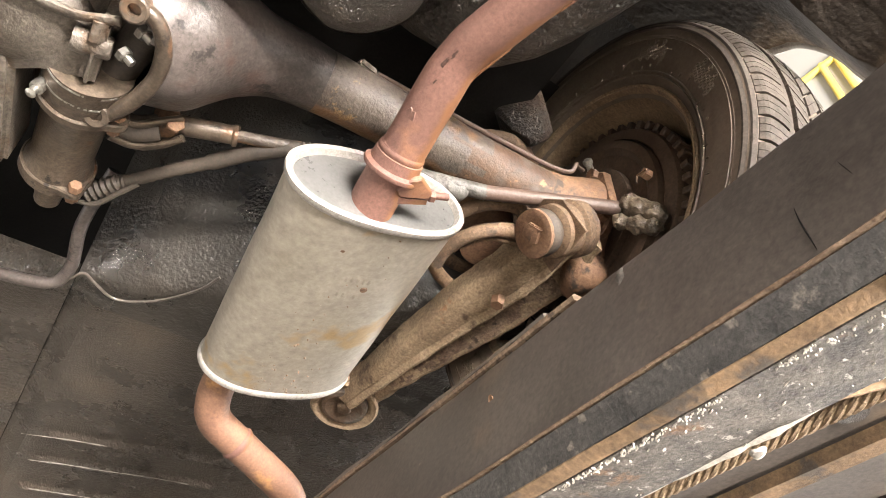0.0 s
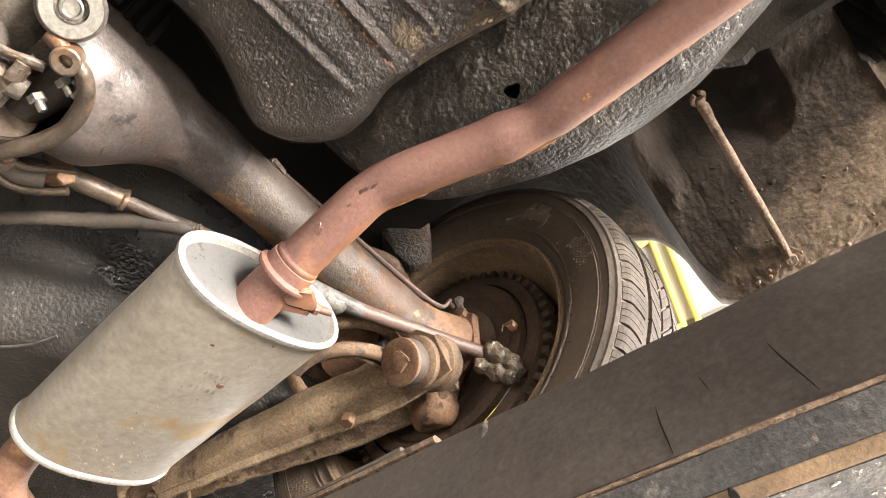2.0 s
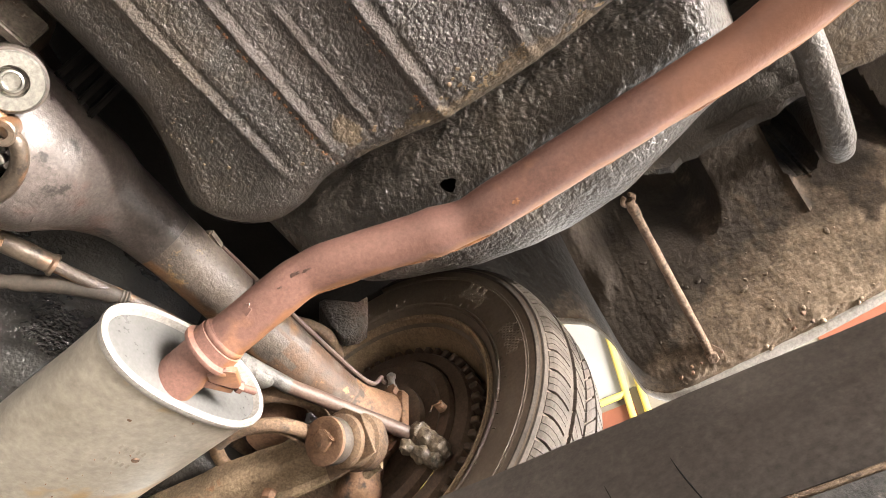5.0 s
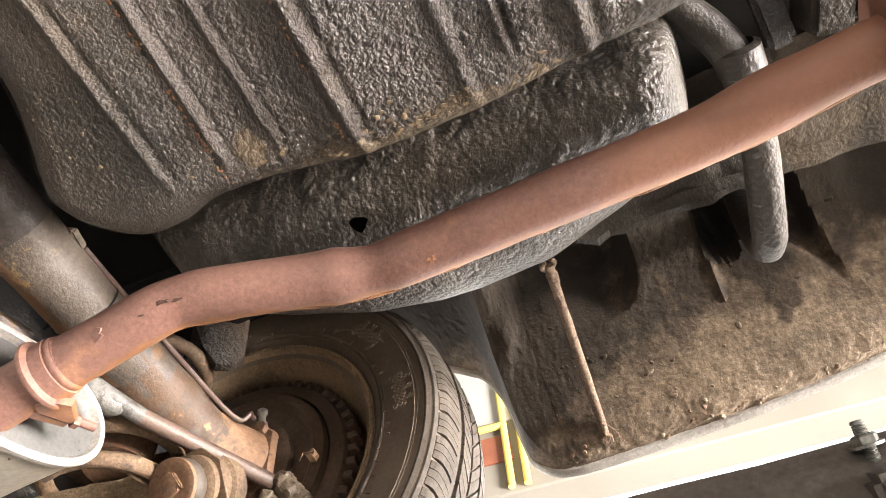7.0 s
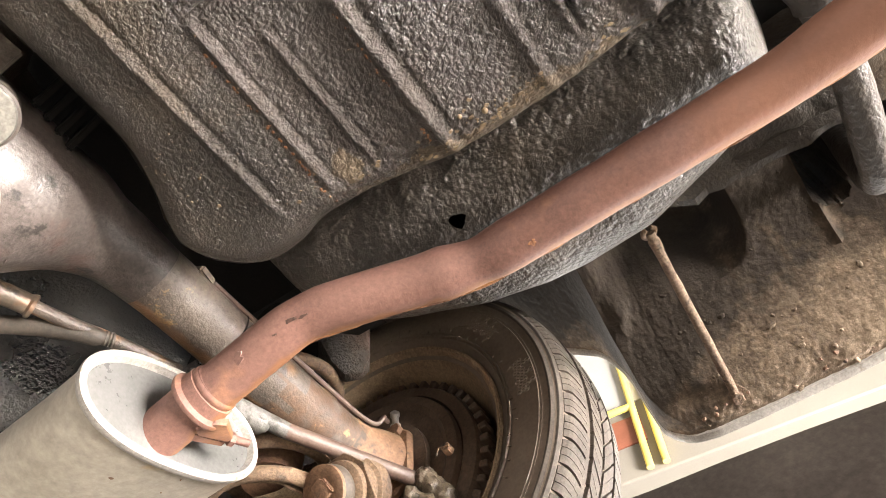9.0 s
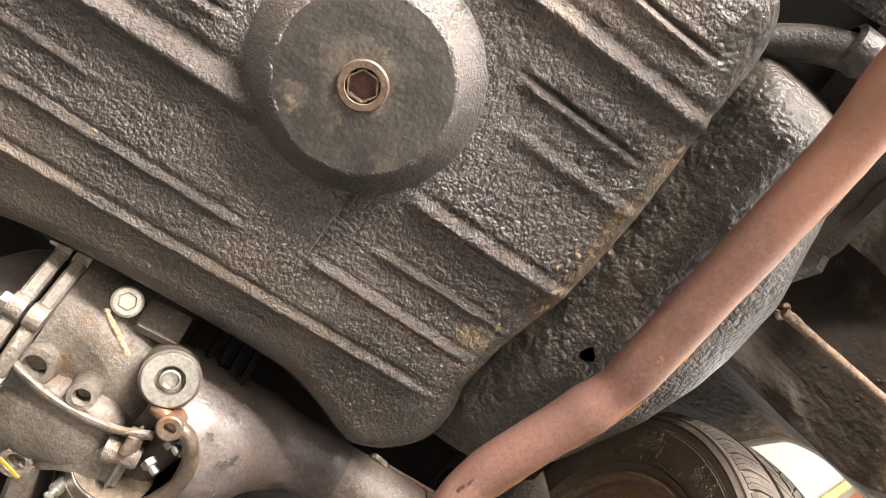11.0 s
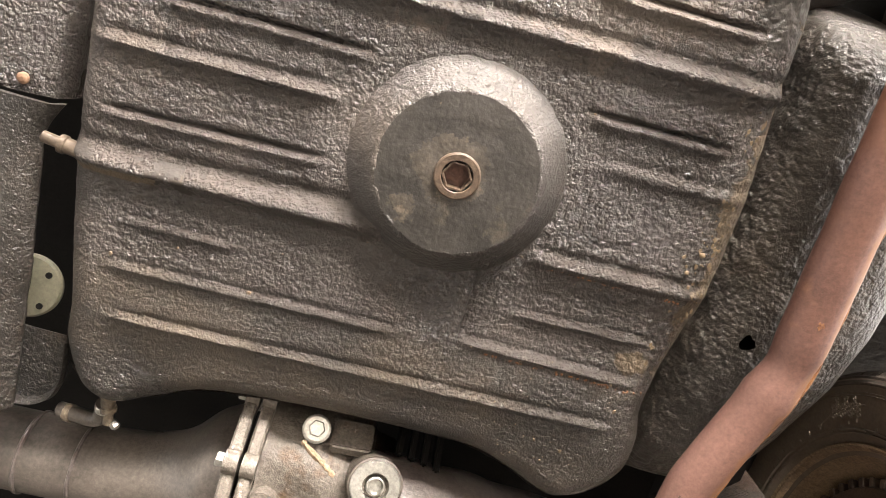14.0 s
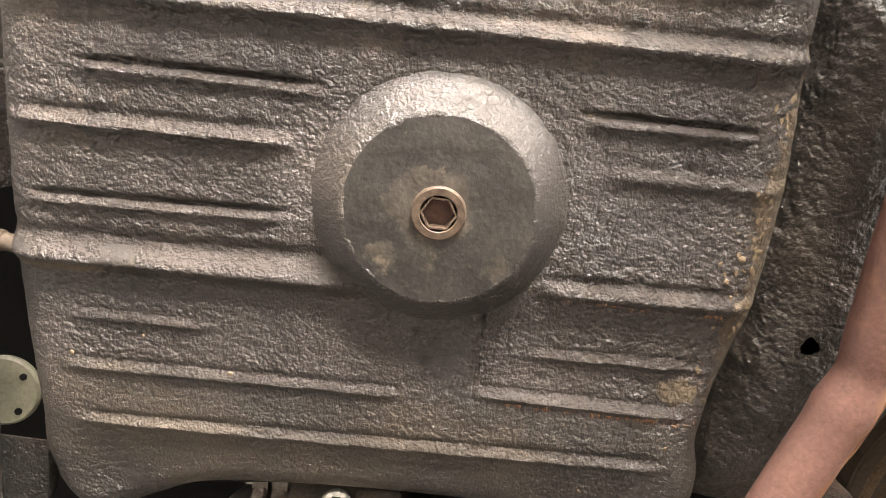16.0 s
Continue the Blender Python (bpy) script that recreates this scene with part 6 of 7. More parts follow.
    part("seal_ring", bm, BLACK_RUBBER, axle, "black sealing ring")
    bm = bmesh.new()
    sweep(bm, smooth_line([(0.066, 0.440, 2.012), (0.074, 0.445, 2.008), (0.086, 0.452, 2.006), (0.098, 0.46, 2.004)], 5), [0.0016 + 0.0012 * abs(math.sin(1.7 * k)) for k in range(16)], 9)
    rough_up(bm, 0.0009, 260)
    part("cord", bm, MUD_RUST, axle, "short piece of frayed tan cord")
    bm = bmesh.new()
    lathe(bm, [(0.0195, 0.006), (0.0215, 0.0105), (0.0215, 0.0125), (0.0205, 0.0135), (0.0115, 0.0135), (0.0108, 0.0065), (0.0085, 0.0065), (0.008, 0.0115), (0.0065, 0.012), (0.0055, 0.008), (0.001, 0.008)], m, 44)
    part("filler_plug", bm, STEEL, axle, "round filler plug with slotted recess")
    bm = bmesh.new()
    m = along((0.0735, 0.448, 2.045), (0.05, -0.6, -0.8))
    lathe(bm, [(0.0125, -0.03), (0.0125, 0.002), (0.010, 0.003)], m, 24)
    hex_bolt(bm, m @ Matrix.Translation((0, 0, 0.003)), 0.0075, 0.005, 0.0105)
    part("drain_plug", bm, STEEL, axle)
    # grease nipple and stud
    bm = bmesh.new()
    m = along((0.111, 0.597, 1.996), (-0.2, 0.1, -1))
    lathe(bm, [(0.005, -0.01), (0.006, 0.0), (0.006, 0.004), (0.0035, 0.005), (0.0035, 0.01), (0.0045, 0.012), (0.002, 0.014)], m, 12)
    part("grease_nipple", bm, STEEL, axle)
    bm = bmesh.new()
    for q in ((0.156, 0.534, 1.999), (0.162, 0.514, 2.008)):
        hex_bolt(bm, along(q, (0.8, 0.1, -0.5)), 0.0066, 0.006)
        lathe(bm, [(0.0036, 0.0), (0.0036, 0.012), (0.003, 0.013)], along(q, (0.8, 0.1, -0.5)), 12)
    part("stud", bm, STEEL, axle)
    # pinion nose
    bm = bmesh.new()
    d = Vector((0.01, 1.0, 0.12)).normalized()
    m = along((0.139, 0.602, 2.021), d)
    lathe(bm, [(0.034, -0.03), (0.034, 0.006), (0.031, 0.012), (0.0275, 0.02), (0.0265, 0.085), (0.0285, 0.093), (0.0315, 0.106), (0.0325, 0.112), (0.027, 0.119), (0.018, 0.123), (0.014, 0.124), (0.012, 0.16)], m, 56)
    rough_up(bm, 0.001, 40)
    part("pinion_nose", bm, NECK, axle, "oil-stained pinion nose")
    for h, a0, rr in ((0.002, 20, 0.0345), (0.099, 50, 0.0305)):
        bm = bmesh.new()
        outline = []
        for k in range(72):
            a = 2 * math.pi * k / 72
            lobe = max(0.0, math.cos(2 * (a - radians(a0)))) ** 6
            r = rr + 0.0085 * lobe + 0.002
            outline.append((r * math.cos(a), r * math.sin(a)))
        plate(bm, outline, 0.009, m @ Matrix.Translation((0, 0, h)), 0.002)
        rough_up(bm, 0.0008, 90)
        part("nose_flange", bm, NECK, axle, "lobed pinion flange")
    for h, a0 in ((0.012, 20), (0.104, 50)):
        for a in range(0, 4, 2):
            bm = bmesh.new()
            an = radians(a0 + 90 * a)
            q = m @ Vector((0.0345 * math.cos(an), 0.0345 * math.sin(an), h))
            hex_bolt(bm, along(q + d * 0.003, d), 0.0062, 0.007)
            hex_bolt(bm, along(q - d * 0.006, -d), 0.0062, 0.008)
            part("flange_bolt", bm, RUST, axle)
    bm = bmesh.new()
    for h in (-0.027, -0.013):
        lathe(bm, [(0.031, h - 0.0018), (0.0342, h - 0.001), (0.0342, h + 0.001), (0.031, h + 0.0018)], m, 44, caps=False)
    part("shim", bm, STEEL, axle, "bright shim rings")
    # clip and brake pipe on the tube
    bm = bmesh.new()
    block(bm, (0.02, 0.012, 0.008), pose(0.348, 0.503, 2.108, 30, 0, 10), 0.002)
    part("pipe_clip", bm, GREASE, axle)
    bm = bmesh.new()
    sweep(bm, smooth_line([(0.36, 0.503, 2.109), (0.45, 0.502, 2.109), (0.53, 0.501, 2.110), (0.575, 0.499, 2.110), (0.596, 0.494, 2.111), (0.602, 0.488, 2.122), (0.610, 0.494, 2.130), (0.625, 0.5, 2.14)], 6), 0.0026, 8)
    part("brake_pipe", bm, SLEEVE, axle, "thin rusty brake pipe")
    # hub flange end
    bm = bmesh.new()
    lathe(bm, [(0.03, 0.575), (0.033, 0.59), (0.037, 0.605), (0.044, 0.625), (0.05, 0.64)], mx, 40, caps=False)
    rough_up(bm, 0.002, 40)
    part("hub_end", bm, RUST, axle)
    bm = bmesh.new()
    mh = along((0.634, ay, az), (1, 0, 0))
    plate(bm, [(-0.052, -0.03), (-0.03, -0.048), (0.03, -0.048), (0.052, -0.03), (0.052, 0.03), (0.03, 0.048), (-0.03, 0.048), (-0.052, 0.03)], 0.012, mh, 0.003)
    rough_up(bm, 0.0015, 60)
    part("hub_flange", bm, RUST, axle, "rusty square hub flange")
    for sx, sy in ((-1, -1), (1, -1), (-1, 1), (1, 1)):
        bm = bmesh.new()
        hex_bolt(bm, along(mh @ Vector((0.037 * sx, 0.034 * sy, 0.0)), (-1, 0, 0)), 0.0075, 0.007)
        part("hub_bolt", bm, RUST, axle)


build_axle()


# ---- wheel ----
def build_wheel():
    wh = thing("wheel", WC, "steel road wheel with a worn rusty rim and dusty tyre", "wheel")
    m = along((0, WC.y, WC.z), (1, 0, 0))
    x0, S = 0.645, 0.936

    def tr(r):
        return r if r < 0.195 else 0.195 + (r - 0.195) * 0.88
    bm = bmesh.new()
    crown = ((-0.0195, 0.2725), (-0.0135, 0.2775), (-0.002, 0.2815), (0.014, 0.2848), (0.035, 0.2875), (0.06, 0.2896), (0.085, 0.2905), (0.11, 0.289), (0.14, 0.2835), (0.165, 0.266))

    def crown_radius(h):
        return float(np.interp(h, [a for a, c in crown], [c for a, c in crown]))
    prof = [(0.178, x0 + 0.012), (0.186, x0 + 0.004), (0.194, x0 + 0.001), (0.205, x0 - 0.009), (0.224, x0 - 0.0165), (0.246, x0 - 0.020), (0.261, x0 - 0.0208)] + [(c, x0 + a) for a, c in crown] + [(0.262, x0 + 0.184), (0.23, x0 + 0.188), (0.19, x0 + 0.17)]
    pr = smooth_line([(h, 0, r) for r, h in prof], 3)
    lathe(bm, [(tr(p.z) * S, x0 + 0.70 * (p.x - x0)) for p in pr], m, 128, caps=False)
    tyre = part("tyre", bm, RUBBER, wh, "dusty black tyre with fine sidewall marks")
    for r, h in ((0.1885, -0.0065), (0.1925, -0.009), (0.2285, -0.0142), (0.2315, -0.0138)):
        bm = bmesh.new()
        lathe(bm, [(r - 0.001, x0 + h + 0.001), (r, x0 + h - 0.0012), (r + 0.001, x0 + h + 0.001)], m, 110, caps=False)
        part("sidewall_ring", bm, RUBBER, tyre)
    # shoulder ridges and smooth ribs
    for name, prof in (("shoulder_ridge", ((-0.0222, 0.264), (-0.0232, 0.267), (-0.0205, 0.271))), ("shoulder_ridge", ((-0.0195, 0.2735), (-0.0192, 0.2765), (-0.0145, 0.2793), (-0.0125, 0.2785))), ("tread_rib", ((0.0285, 0.285), (0.0287, 0.2905), (0.0355, 0.2918), (0.0357, 0.286)))):
        bm = bmesh.new()
        lathe(bm, [(S * tr(r), x0 + 0.70 * h) for h, r in prof], m, 160, caps=False)
        part(name, bm, TREAD, tyre)
    # tread blocks: each is cut by two wavy sipes
    bm = bmesh.new()
    n = 58
    rows = ((-0.0115, 0.0275, 0.34, 3), (0.0425, 0.066, 0.8, 2), (0.0715, 0.10, -0.8, 2), (0.1065, 0.15, 0.5, 2))
    for ri, (a, b, skew, cuts) in enumerate(rows):
        hs = np.linspace(a, b, 9)
        for k in range(n):
            for c in range(cuts):
                lo, hi = 0.0 if c == 0 else c / cuts * 0.88 + 0.014, (c + 1) / cuts * 0.88 - (0.0 if c == cuts - 1 else 0.014)
                grid = []
                for h in hs:
                    u = (h - a) / (b - a)
                    bend = skew * (u * u if ri == 0 else u - 0.5) * 0.9
                    fade = min(1.0, u * 5) if ri == 0 else 1.0
                    line = []
                    for t, edge in ((lo, c), (hi, c + 1)):
                        wave = 0.022 * math.sin(u * 26) if 0 < edge < cuts else 0.0
                        an = 2 * math.pi * (k + t + bend + wave + 0.37 * ri) / n
                        top = crown_radius(h) + 0.0055 - (0.004 * (1 - u * 6) if ri == 0 and u < 0.16 else 0.0)
                        line += [bm.verts.new(m @ Vector((S * tr(r) * math.cos(an), S * tr(r) * math.sin(an), x0 + 0.70 * h))) for r in (crown_radius(h) - 0.002, top)]
                    grid.append(line)
                for p, q in zip(grid, grid[1:]):
                    for e, f in ((0, 1), (1, 3), (3, 2)):
                        bm.faces.new((p[e], p[f], q[f], q[e]))
                for p in (grid[0], grid[-1]):
                    bm.faces.new((p[0], p[1], p[3], p[2]))
    bmesh.ops.recalc_face_normals(bm, faces=bm.faces)
    tread = part("tread", bm, TREAD, tyre, "grey worn tread blocks with wavy sipes")
    for f in tread.data.polygons:
        f.use_smooth = False
    tagged(tread, kind="stuff")
    # raised marks on the sidewall
    bm = bmesh.new()
    for base in (38, 68, 140, 170, 240, 270, 330):
        for i in range(7):
            for j in range(4 if i % 2 else 3):
                an, r = radians(base + i * 1.9), 0.2065 + j * 0.0052 + (0.0026 if i % 2 else 0)
                hx = x0 - 0.0112 - 0.13 * (r - 0.2065)
                lathe(bm, [(0.0031, 0.001), (0.0028, -0.0028), (0.0022, -0.003), (0.0017, -0.0012), (0.0002, -0.001)], m @ Matrix.Translation((r * math.cos(an), r * math.sin(an), hx + 0.0012)), 7)
    for k in range(74):
        an, r = 2 * math.pi * k / 74 + 0.02 * math.sin(k * 7), 0.192 + 0.003 * ((k * 5) % 4)
        block(bm, (0.0045 if k % 3 else 0.003, 0.0009, 0.0018), m @ pose(0, 0, 0, 0, 0, math.degrees(an)) @ Matrix.Translation((r, 0, x0 - 0.0082 - 0.35 * (r - 0.192))), 0.0)
    tagged(part("sidewall_mark", bm, RUBBER, tyre), kind="stuff")
    for base in (30, 132, 232, 322):
        bm = bmesh.new()
        pts = [m @ Vector(((0.197 + 0.021 * t) * math.cos(radians(base + 22 * t * t)), (0.197 + 0.021 * t) * math.sin(radians(base + 22 * t * t)), x0 - 0.0108 - 0.0026 * t)) for t in np.linspace(0, 1, 14)]
        sweep(bm, pts, 0.0009, 6)
        part("moulded_line", bm, RUBBER, tyre)
    # steel rim
    bm = bmesh.new()
    lathe(bm, [(S * r, h) for r, h in ((0.1855, x0 + 0.006), (0.191, x0 + 0.001), (0.190, x0 - 0.002), (0.186, x0 - 0.002), (0.183, x0 + 0.002), (0.1815, x0 + 0.010), (0.176, x0 + 0.018), (0.174, x0 + 0.034), (0.166, x0 + 0.044), (0.160, x0 + 0.058), (0.160, x0 + 0.09), (0.15, x0 + 0.10), (0.135, x0 + 0.106), (0.11, x0 + 0.10), (0.05, x0 + 0.096))], m, 96, caps=False)
    rough_up(bm, 0.0008, 40)
    part("rim", bm, RIM, wh, "brown rusty steel rim")
    bm = bmesh.new()
    loft(bm, [[m @ Vector((S * r * math.cos(a), S * r * math.sin(a), h)) for a in (2 * math.pi * k / 96 for k in range(96))] for r, h in ((0.1865, x0 - 0.0015), (0.1895, x0 - 0.004), (0.1915, x0 - 0.001))], caps=False)
    part("rim_lip", bm, MUD_RUST, wh, "pale scuffed rim lip")
    # brake drum with cooling fins
    br = thing("brake_drum", (0.70, WC.y, WC.z), "finned rusty brake drum with its backing plate", "brake")
    bm = bmesh.new()
    lathe(bm, [(0.1198, x0 + 0.018), (0.1254, x0 + 0.019), (0.134, x0 + 0.021), (0.137, x0 + 0.026), (0.137, x0 + 0.08), (0.0936, x0 + 0.088)], m, 72, caps=False)
    part("drum", bm, BRAKE, br)
    for k in range(52):
        bm = bmesh.new()
        an = 2 * math.pi * k / 52
        block(bm, (0.011, 0.0085, 0.02), m @ pose(0, 0, 0, 0, 0, math.degrees(an)) @ Matrix.Translation((0.1415, 0, x0 + 0.034)), 0.0015, 1)
        part("fin", bm, BRAKE, br)
    bm = bmesh.new()
    lathe(bm, [(0.1172, x0 + 0.020), (0.1153, x0 + 0.012), (0.1042, x0 + 0.010), (0.0977, x0 + 0.016), (0.0791, x0 + 0.016), (0.078, x0 + 0.008), (0.055, x0 + 0.006), (0.04, x0 + 0.002)], m, 64, caps=False)
    rough_up(bm, 0.0008, 50)
    part("backing_plate", bm, BRAKE, br, "dark oily brake backing plate")
    bm = bmesh.new()
    q = Vector((x0 + 0.006, 0.438, 2.083))
    hex_bolt(bm, along(q, (-1, 0, 0)), 0.0062, 0.009)
    sweep(bm, [q + Vector((-0.011, -0.006, -0.003)), q + Vector((-0.011, 0.007, 0.0)), q + Vector((-0.011, 0.010, -0.009))], 0.0011, 6)
    part("castle_nut", bm, RUST, br)
    bm = bmesh.new()
    m2 = along((0.636, 0.497, 2.142), (-0.6, -0.35, 0.35))
    lathe(bm, [(0.006, -0.03), (0.006, 0.0), (0.004, 0.002), (0.004, 0.008), (0.0055, 0.009), (0.0055, 0.014), (0.0025, 0.016)], m2, 12)
    part("bleed_screw", bm, STEEL, br, "small bright bleed screw")
    bm = bmesh.new()
    sweep(bm, smooth_line([(0.633, 0.467, 2.058), (0.641, 0.458, 2.046), (0.650, 0.447, 2.031), (0.658, 0.438, 2.018)], 6), [0.007, 0.009, 0.0105, 0.0115, 0.012, 0.0115, 0.011, 0.012, 0.0125, 0.0115, 0.010, 0.011, 0.012, 0.0115, 0.010, 0.009, 0.008, 0.007, 0.005], 16)
    sweep(bm, smooth_line([(0.626, 0.478, 2.036), (0.637, 0.466, 2.026), (0.648, 0.453, 2.016), (0.656, 0.444, 2.012)], 5), [0.004, 0.007, 0.009, 0.0075, 0.006, 0.0075, 0.009, 0.010, 0.0085, 0.008, 0.009, 0.010, 0.009, 0.007, 0.005, 0.004], 14)
    bmesh.ops.subdivide_edges(bm, edges=bm.edges[:], cuts=1, use_grid_fill=True)
    rough_up(bm, 0.0024, 170)
    rough_up(bm, 0.0012, 420)
    part("brake_lever", bm, GREASE, br, "grease-caked handbrake lever")


build_wheel()


# ---- suspension ----
def build_arm():
    arm = thing("trailing_arm", (0.57, 0.7, 2.02), "mud-caked pressed steel trailing arm", "suspension arm")
    line = smooth_line([(0.553, 0.885, 2.022), (0.556, 0.82, 2.014), (0.567, 0.74, 2.012), (0.585, 0.65, 2.014), (0.598, 0.57, 2.016), (0.602, 0.505, 2.02)], 16)
    belts = []
    half = [0.022, 0.024, 0.033, 0.042, 0.04, 0.03]
    bm = bmesh.new()
    rings = []
    for i, p in enumerate(line):
        t = i / (len(line) - 1) * 5
        k = min(4, int(t))
        w = half[k] + (half[k + 1] - half[k]) * (t - k)
        q = w * (-0.30 + 0.28 * min(1.0, t / 4))
        belts.append((p.y, p.x + q + 0.0025, p.x + w - 0.006))
        sec = [(-w, 0.028), (-w - 0.001, 0.006), (-w + 0.001, -0.002), (-w + 0.007, -0.006), (-w * 0.5 + q * 0.5, -0.0075), (q - 0.006, -0.007), (q - 0.001, -0.0125), (q + 0.002, -0.0125), (q + 0.0028, -0.006), (q + 0.0035, 0.006), (q + 0.008, 0.015), ((q + w) / 2, 0.014), (w - 0.013, 0.008), (w - 0.004, -0.001), (w, -0.001), (w + 0.001, 0.008), (w, 0.028)]
        fine = [Vector((a[0], 0, a[1])).lerp(Vector((b[0], 0, b[1])), k / 4) for a, b in zip(sec, sec[1:]) for k in range(4)] + [Vector((sec[-1][0], 0, sec[-1][1]))]
        rings.append([p + v for v in fine])
    loft(bm, rings)
    rough_up(bm, 0.0018, 45)
    rough_up(bm, 0.0007, 150)
    pressing = part("pressing", bm, MUD_RUST, arm)
    pressing.data.materials.append(ROD_RUST)
    for f in pressing.data.polygons:
        c = f.center
        n3 = noise.noise(Vector((c.x * 40, c.y * 25, 1))) + 0.7 * noise.noise(Vector((c.x * 130, c.y * 110, 3)))
        _, lo, hi = min(belts, key=lambda b: abs(b[0] - c.y))
        f.material_index = int(lo < c.x < hi and n3 > -0.35 + 1.2 * max(0.0, (c.y - 0.76) / 0.1) and c.y > 0.57)
    bm = bmesh.new()
    m = along((0.546, 0.897, 2.026), (-0.15, -0.1, -1))
    lathe(bm, [(0.04, -0.03), (0.042, 0.0), (0.044, 0.006), (0.041, 0.009), (0.033, 0.006), (0.03, 0.002)], m, 40)
    rough_up(bm, 0.001, 60)
    part("bush_eye", bm, MUD_RUST, arm)
    bm = bmesh.new()
    lathe(bm, [(0.03, 0.002), (0.029, 0.010), (0.024, 0.011), (0.014, 0.006)], m, 28)
    hex_bolt(bm, m @ Matrix.Translation((0, 0, 0.006)), 0.010, 0.007)
    part("bush_washer", bm, ALU, arm, "dished washer and bolt head")
    bm = bmesh.new()
    lathe(bm, [(0.007, -0.012), (0.007, 0.0)], along((0.578, 0.612, 2.006), (0, 0, -1)), 12)
    hex_bolt(bm, along((0.578, 0.612, 2.008), (-0.2, 0.1, -1)), 0.008, 0.012)
    part("seat_bolt", bm, RUST, arm)
    # axle mount: washer, rubber and shell
    mt = thing("axle_mount", (0.56, 0.51, 2.02), "rubber bushed axle mount with a large washer and bolt", "bushing")
    m = along((0.584, 0.5116, 2.0268), (-0.84, 0.1, -0.52)) @ Matrix.Scale(0.70, 4)
    for name, prof, mat in (("shell", [(0.043, -0.035), (0.044, -0.012), (0.039, -0.008), (0.037, 0.012), (0.040, 0.015), (0.039, 0.026), (0.03, 0.032)], MOUNT), ("rubber", [(0.03, 0.031), (0.0335, 0.036), (0.035, 0.044), (0.034, 0.053), (0.032, 0.056)], BLACK_RUBBER),
                            ("washer", [(0.0335, 0.055), (0.035, 0.058), (0.0345, 0.0615), (0.029, 0.0635), (0.020, 0.062), (0.012, 0.062)], RUST)):
        bm = bmesh.new()
        lathe(bm, prof, m, 40)
        rough_up(bm, 0.001, 60)
        part(name, bm, mat, mt)
    bm = bmesh.new()
    hex_bolt(bm, m @ Matrix.Translation((0, 0, 0.0618)) @ pose(0, 0, 0, 0, 0, 20), 0.016, 0.006)
    block(bm, (0.004, 0.024, 0.008), m @ pose(0.013, 0.002, 0.064, 0, 0, 24), 0.0015)
    rough_up(bm, 0.0008, 120)
    part("bolt", bm, RUST, mt)
    bm = bmesh.new()
    plate(bm, [(-0.045, -0.04), (0.045, -0.04), (0.045, 0.02), (0.02, 0.045), (-0.03, 0.045), (-0.045, 0.03)], 0.004, m @ Matrix.Translation((0, 0, 0.014)), 0.001)
    part("mount_plate", bm, MOUNT, mt)
    bm = bmesh.new()
    sweep(bm, smooth_line([(0.640, 0.522, 2.10), (0.640, 0.530, 2.075), (0.640, 0.540, 2.05), (0.648, 0.550, 2.026), (0.656, 0.556, 2.006)], 6), [0.040, 0.040, 0.0395, 0.039, 0.0385, 0.038, 0.037, 0.036, 0.035, 0.034, 0.033, 0.032, 0.031, 0.0305, 0.030, 0.0295, 0.029, 0.030, 0.0305, 0.031, 0.031, 0.030, 0.028, 0.025, 0.019], 32, flat=0.85)
    rough_up(bm, 0.002, 45)
    rough_up(bm, 0.0006, 160)
    part("knuckle", bm, RUST, mt, "rust-brown cast knuckle below the hub")
    # coil spring
    sp = thing("coil_spring", (0.55, 0.61, 2.1), "brown rusty coil spring standing on the arm", "spring")
    bm = bmesh.new()
    pts = []
    for k in range(13, 5 * 28 + 1):
        a = 2 * math.pi * k / 28
        pts.append((0.556 + 0.061 * math.cos(a), 0.597 + 0.061 * math.sin(a), 1.996 + 0.04 * k / 28))
    sweep(bm, pts, 0.0075, 14)
    rough_up(bm, 0.0008, 80)
    part("coil", bm, MOUNT, sp)
    bm = bmesh.new()
    lathe(bm, [(0.03, 0.0), (0.032, 0.05), (0.028, 0.10), (0.03, 0.2)], along((0.556, 0.597, 2.06), (0, 0, 1)), 28)
    part("bump_stop", bm, RUST, sp, "red-brown inner stop")
    bm = bmesh.new()
    rings = []
    for a in np.linspace(radians(188), radians(285), 24):
        c, n = math.cos(a), math.sin(a)
        rings.append([Vector((0.556 + r * c, 0.597 + r * n, z + 0.003 * noise.noise(Vector((a * 3, 1, 0))))) for r, z in ((0.05, 2.018), (0.052, 2.019), (0.052, 2.036), (0.038, 2.034), (0.038, 2.03), (0.049, 2.031))])
    loft(bm, rings)
    rough_up(bm, 0.001, 90)
    part("retainer", bm, MOUNT, sp, "bent mud-coated spring retainer")


build_arm()


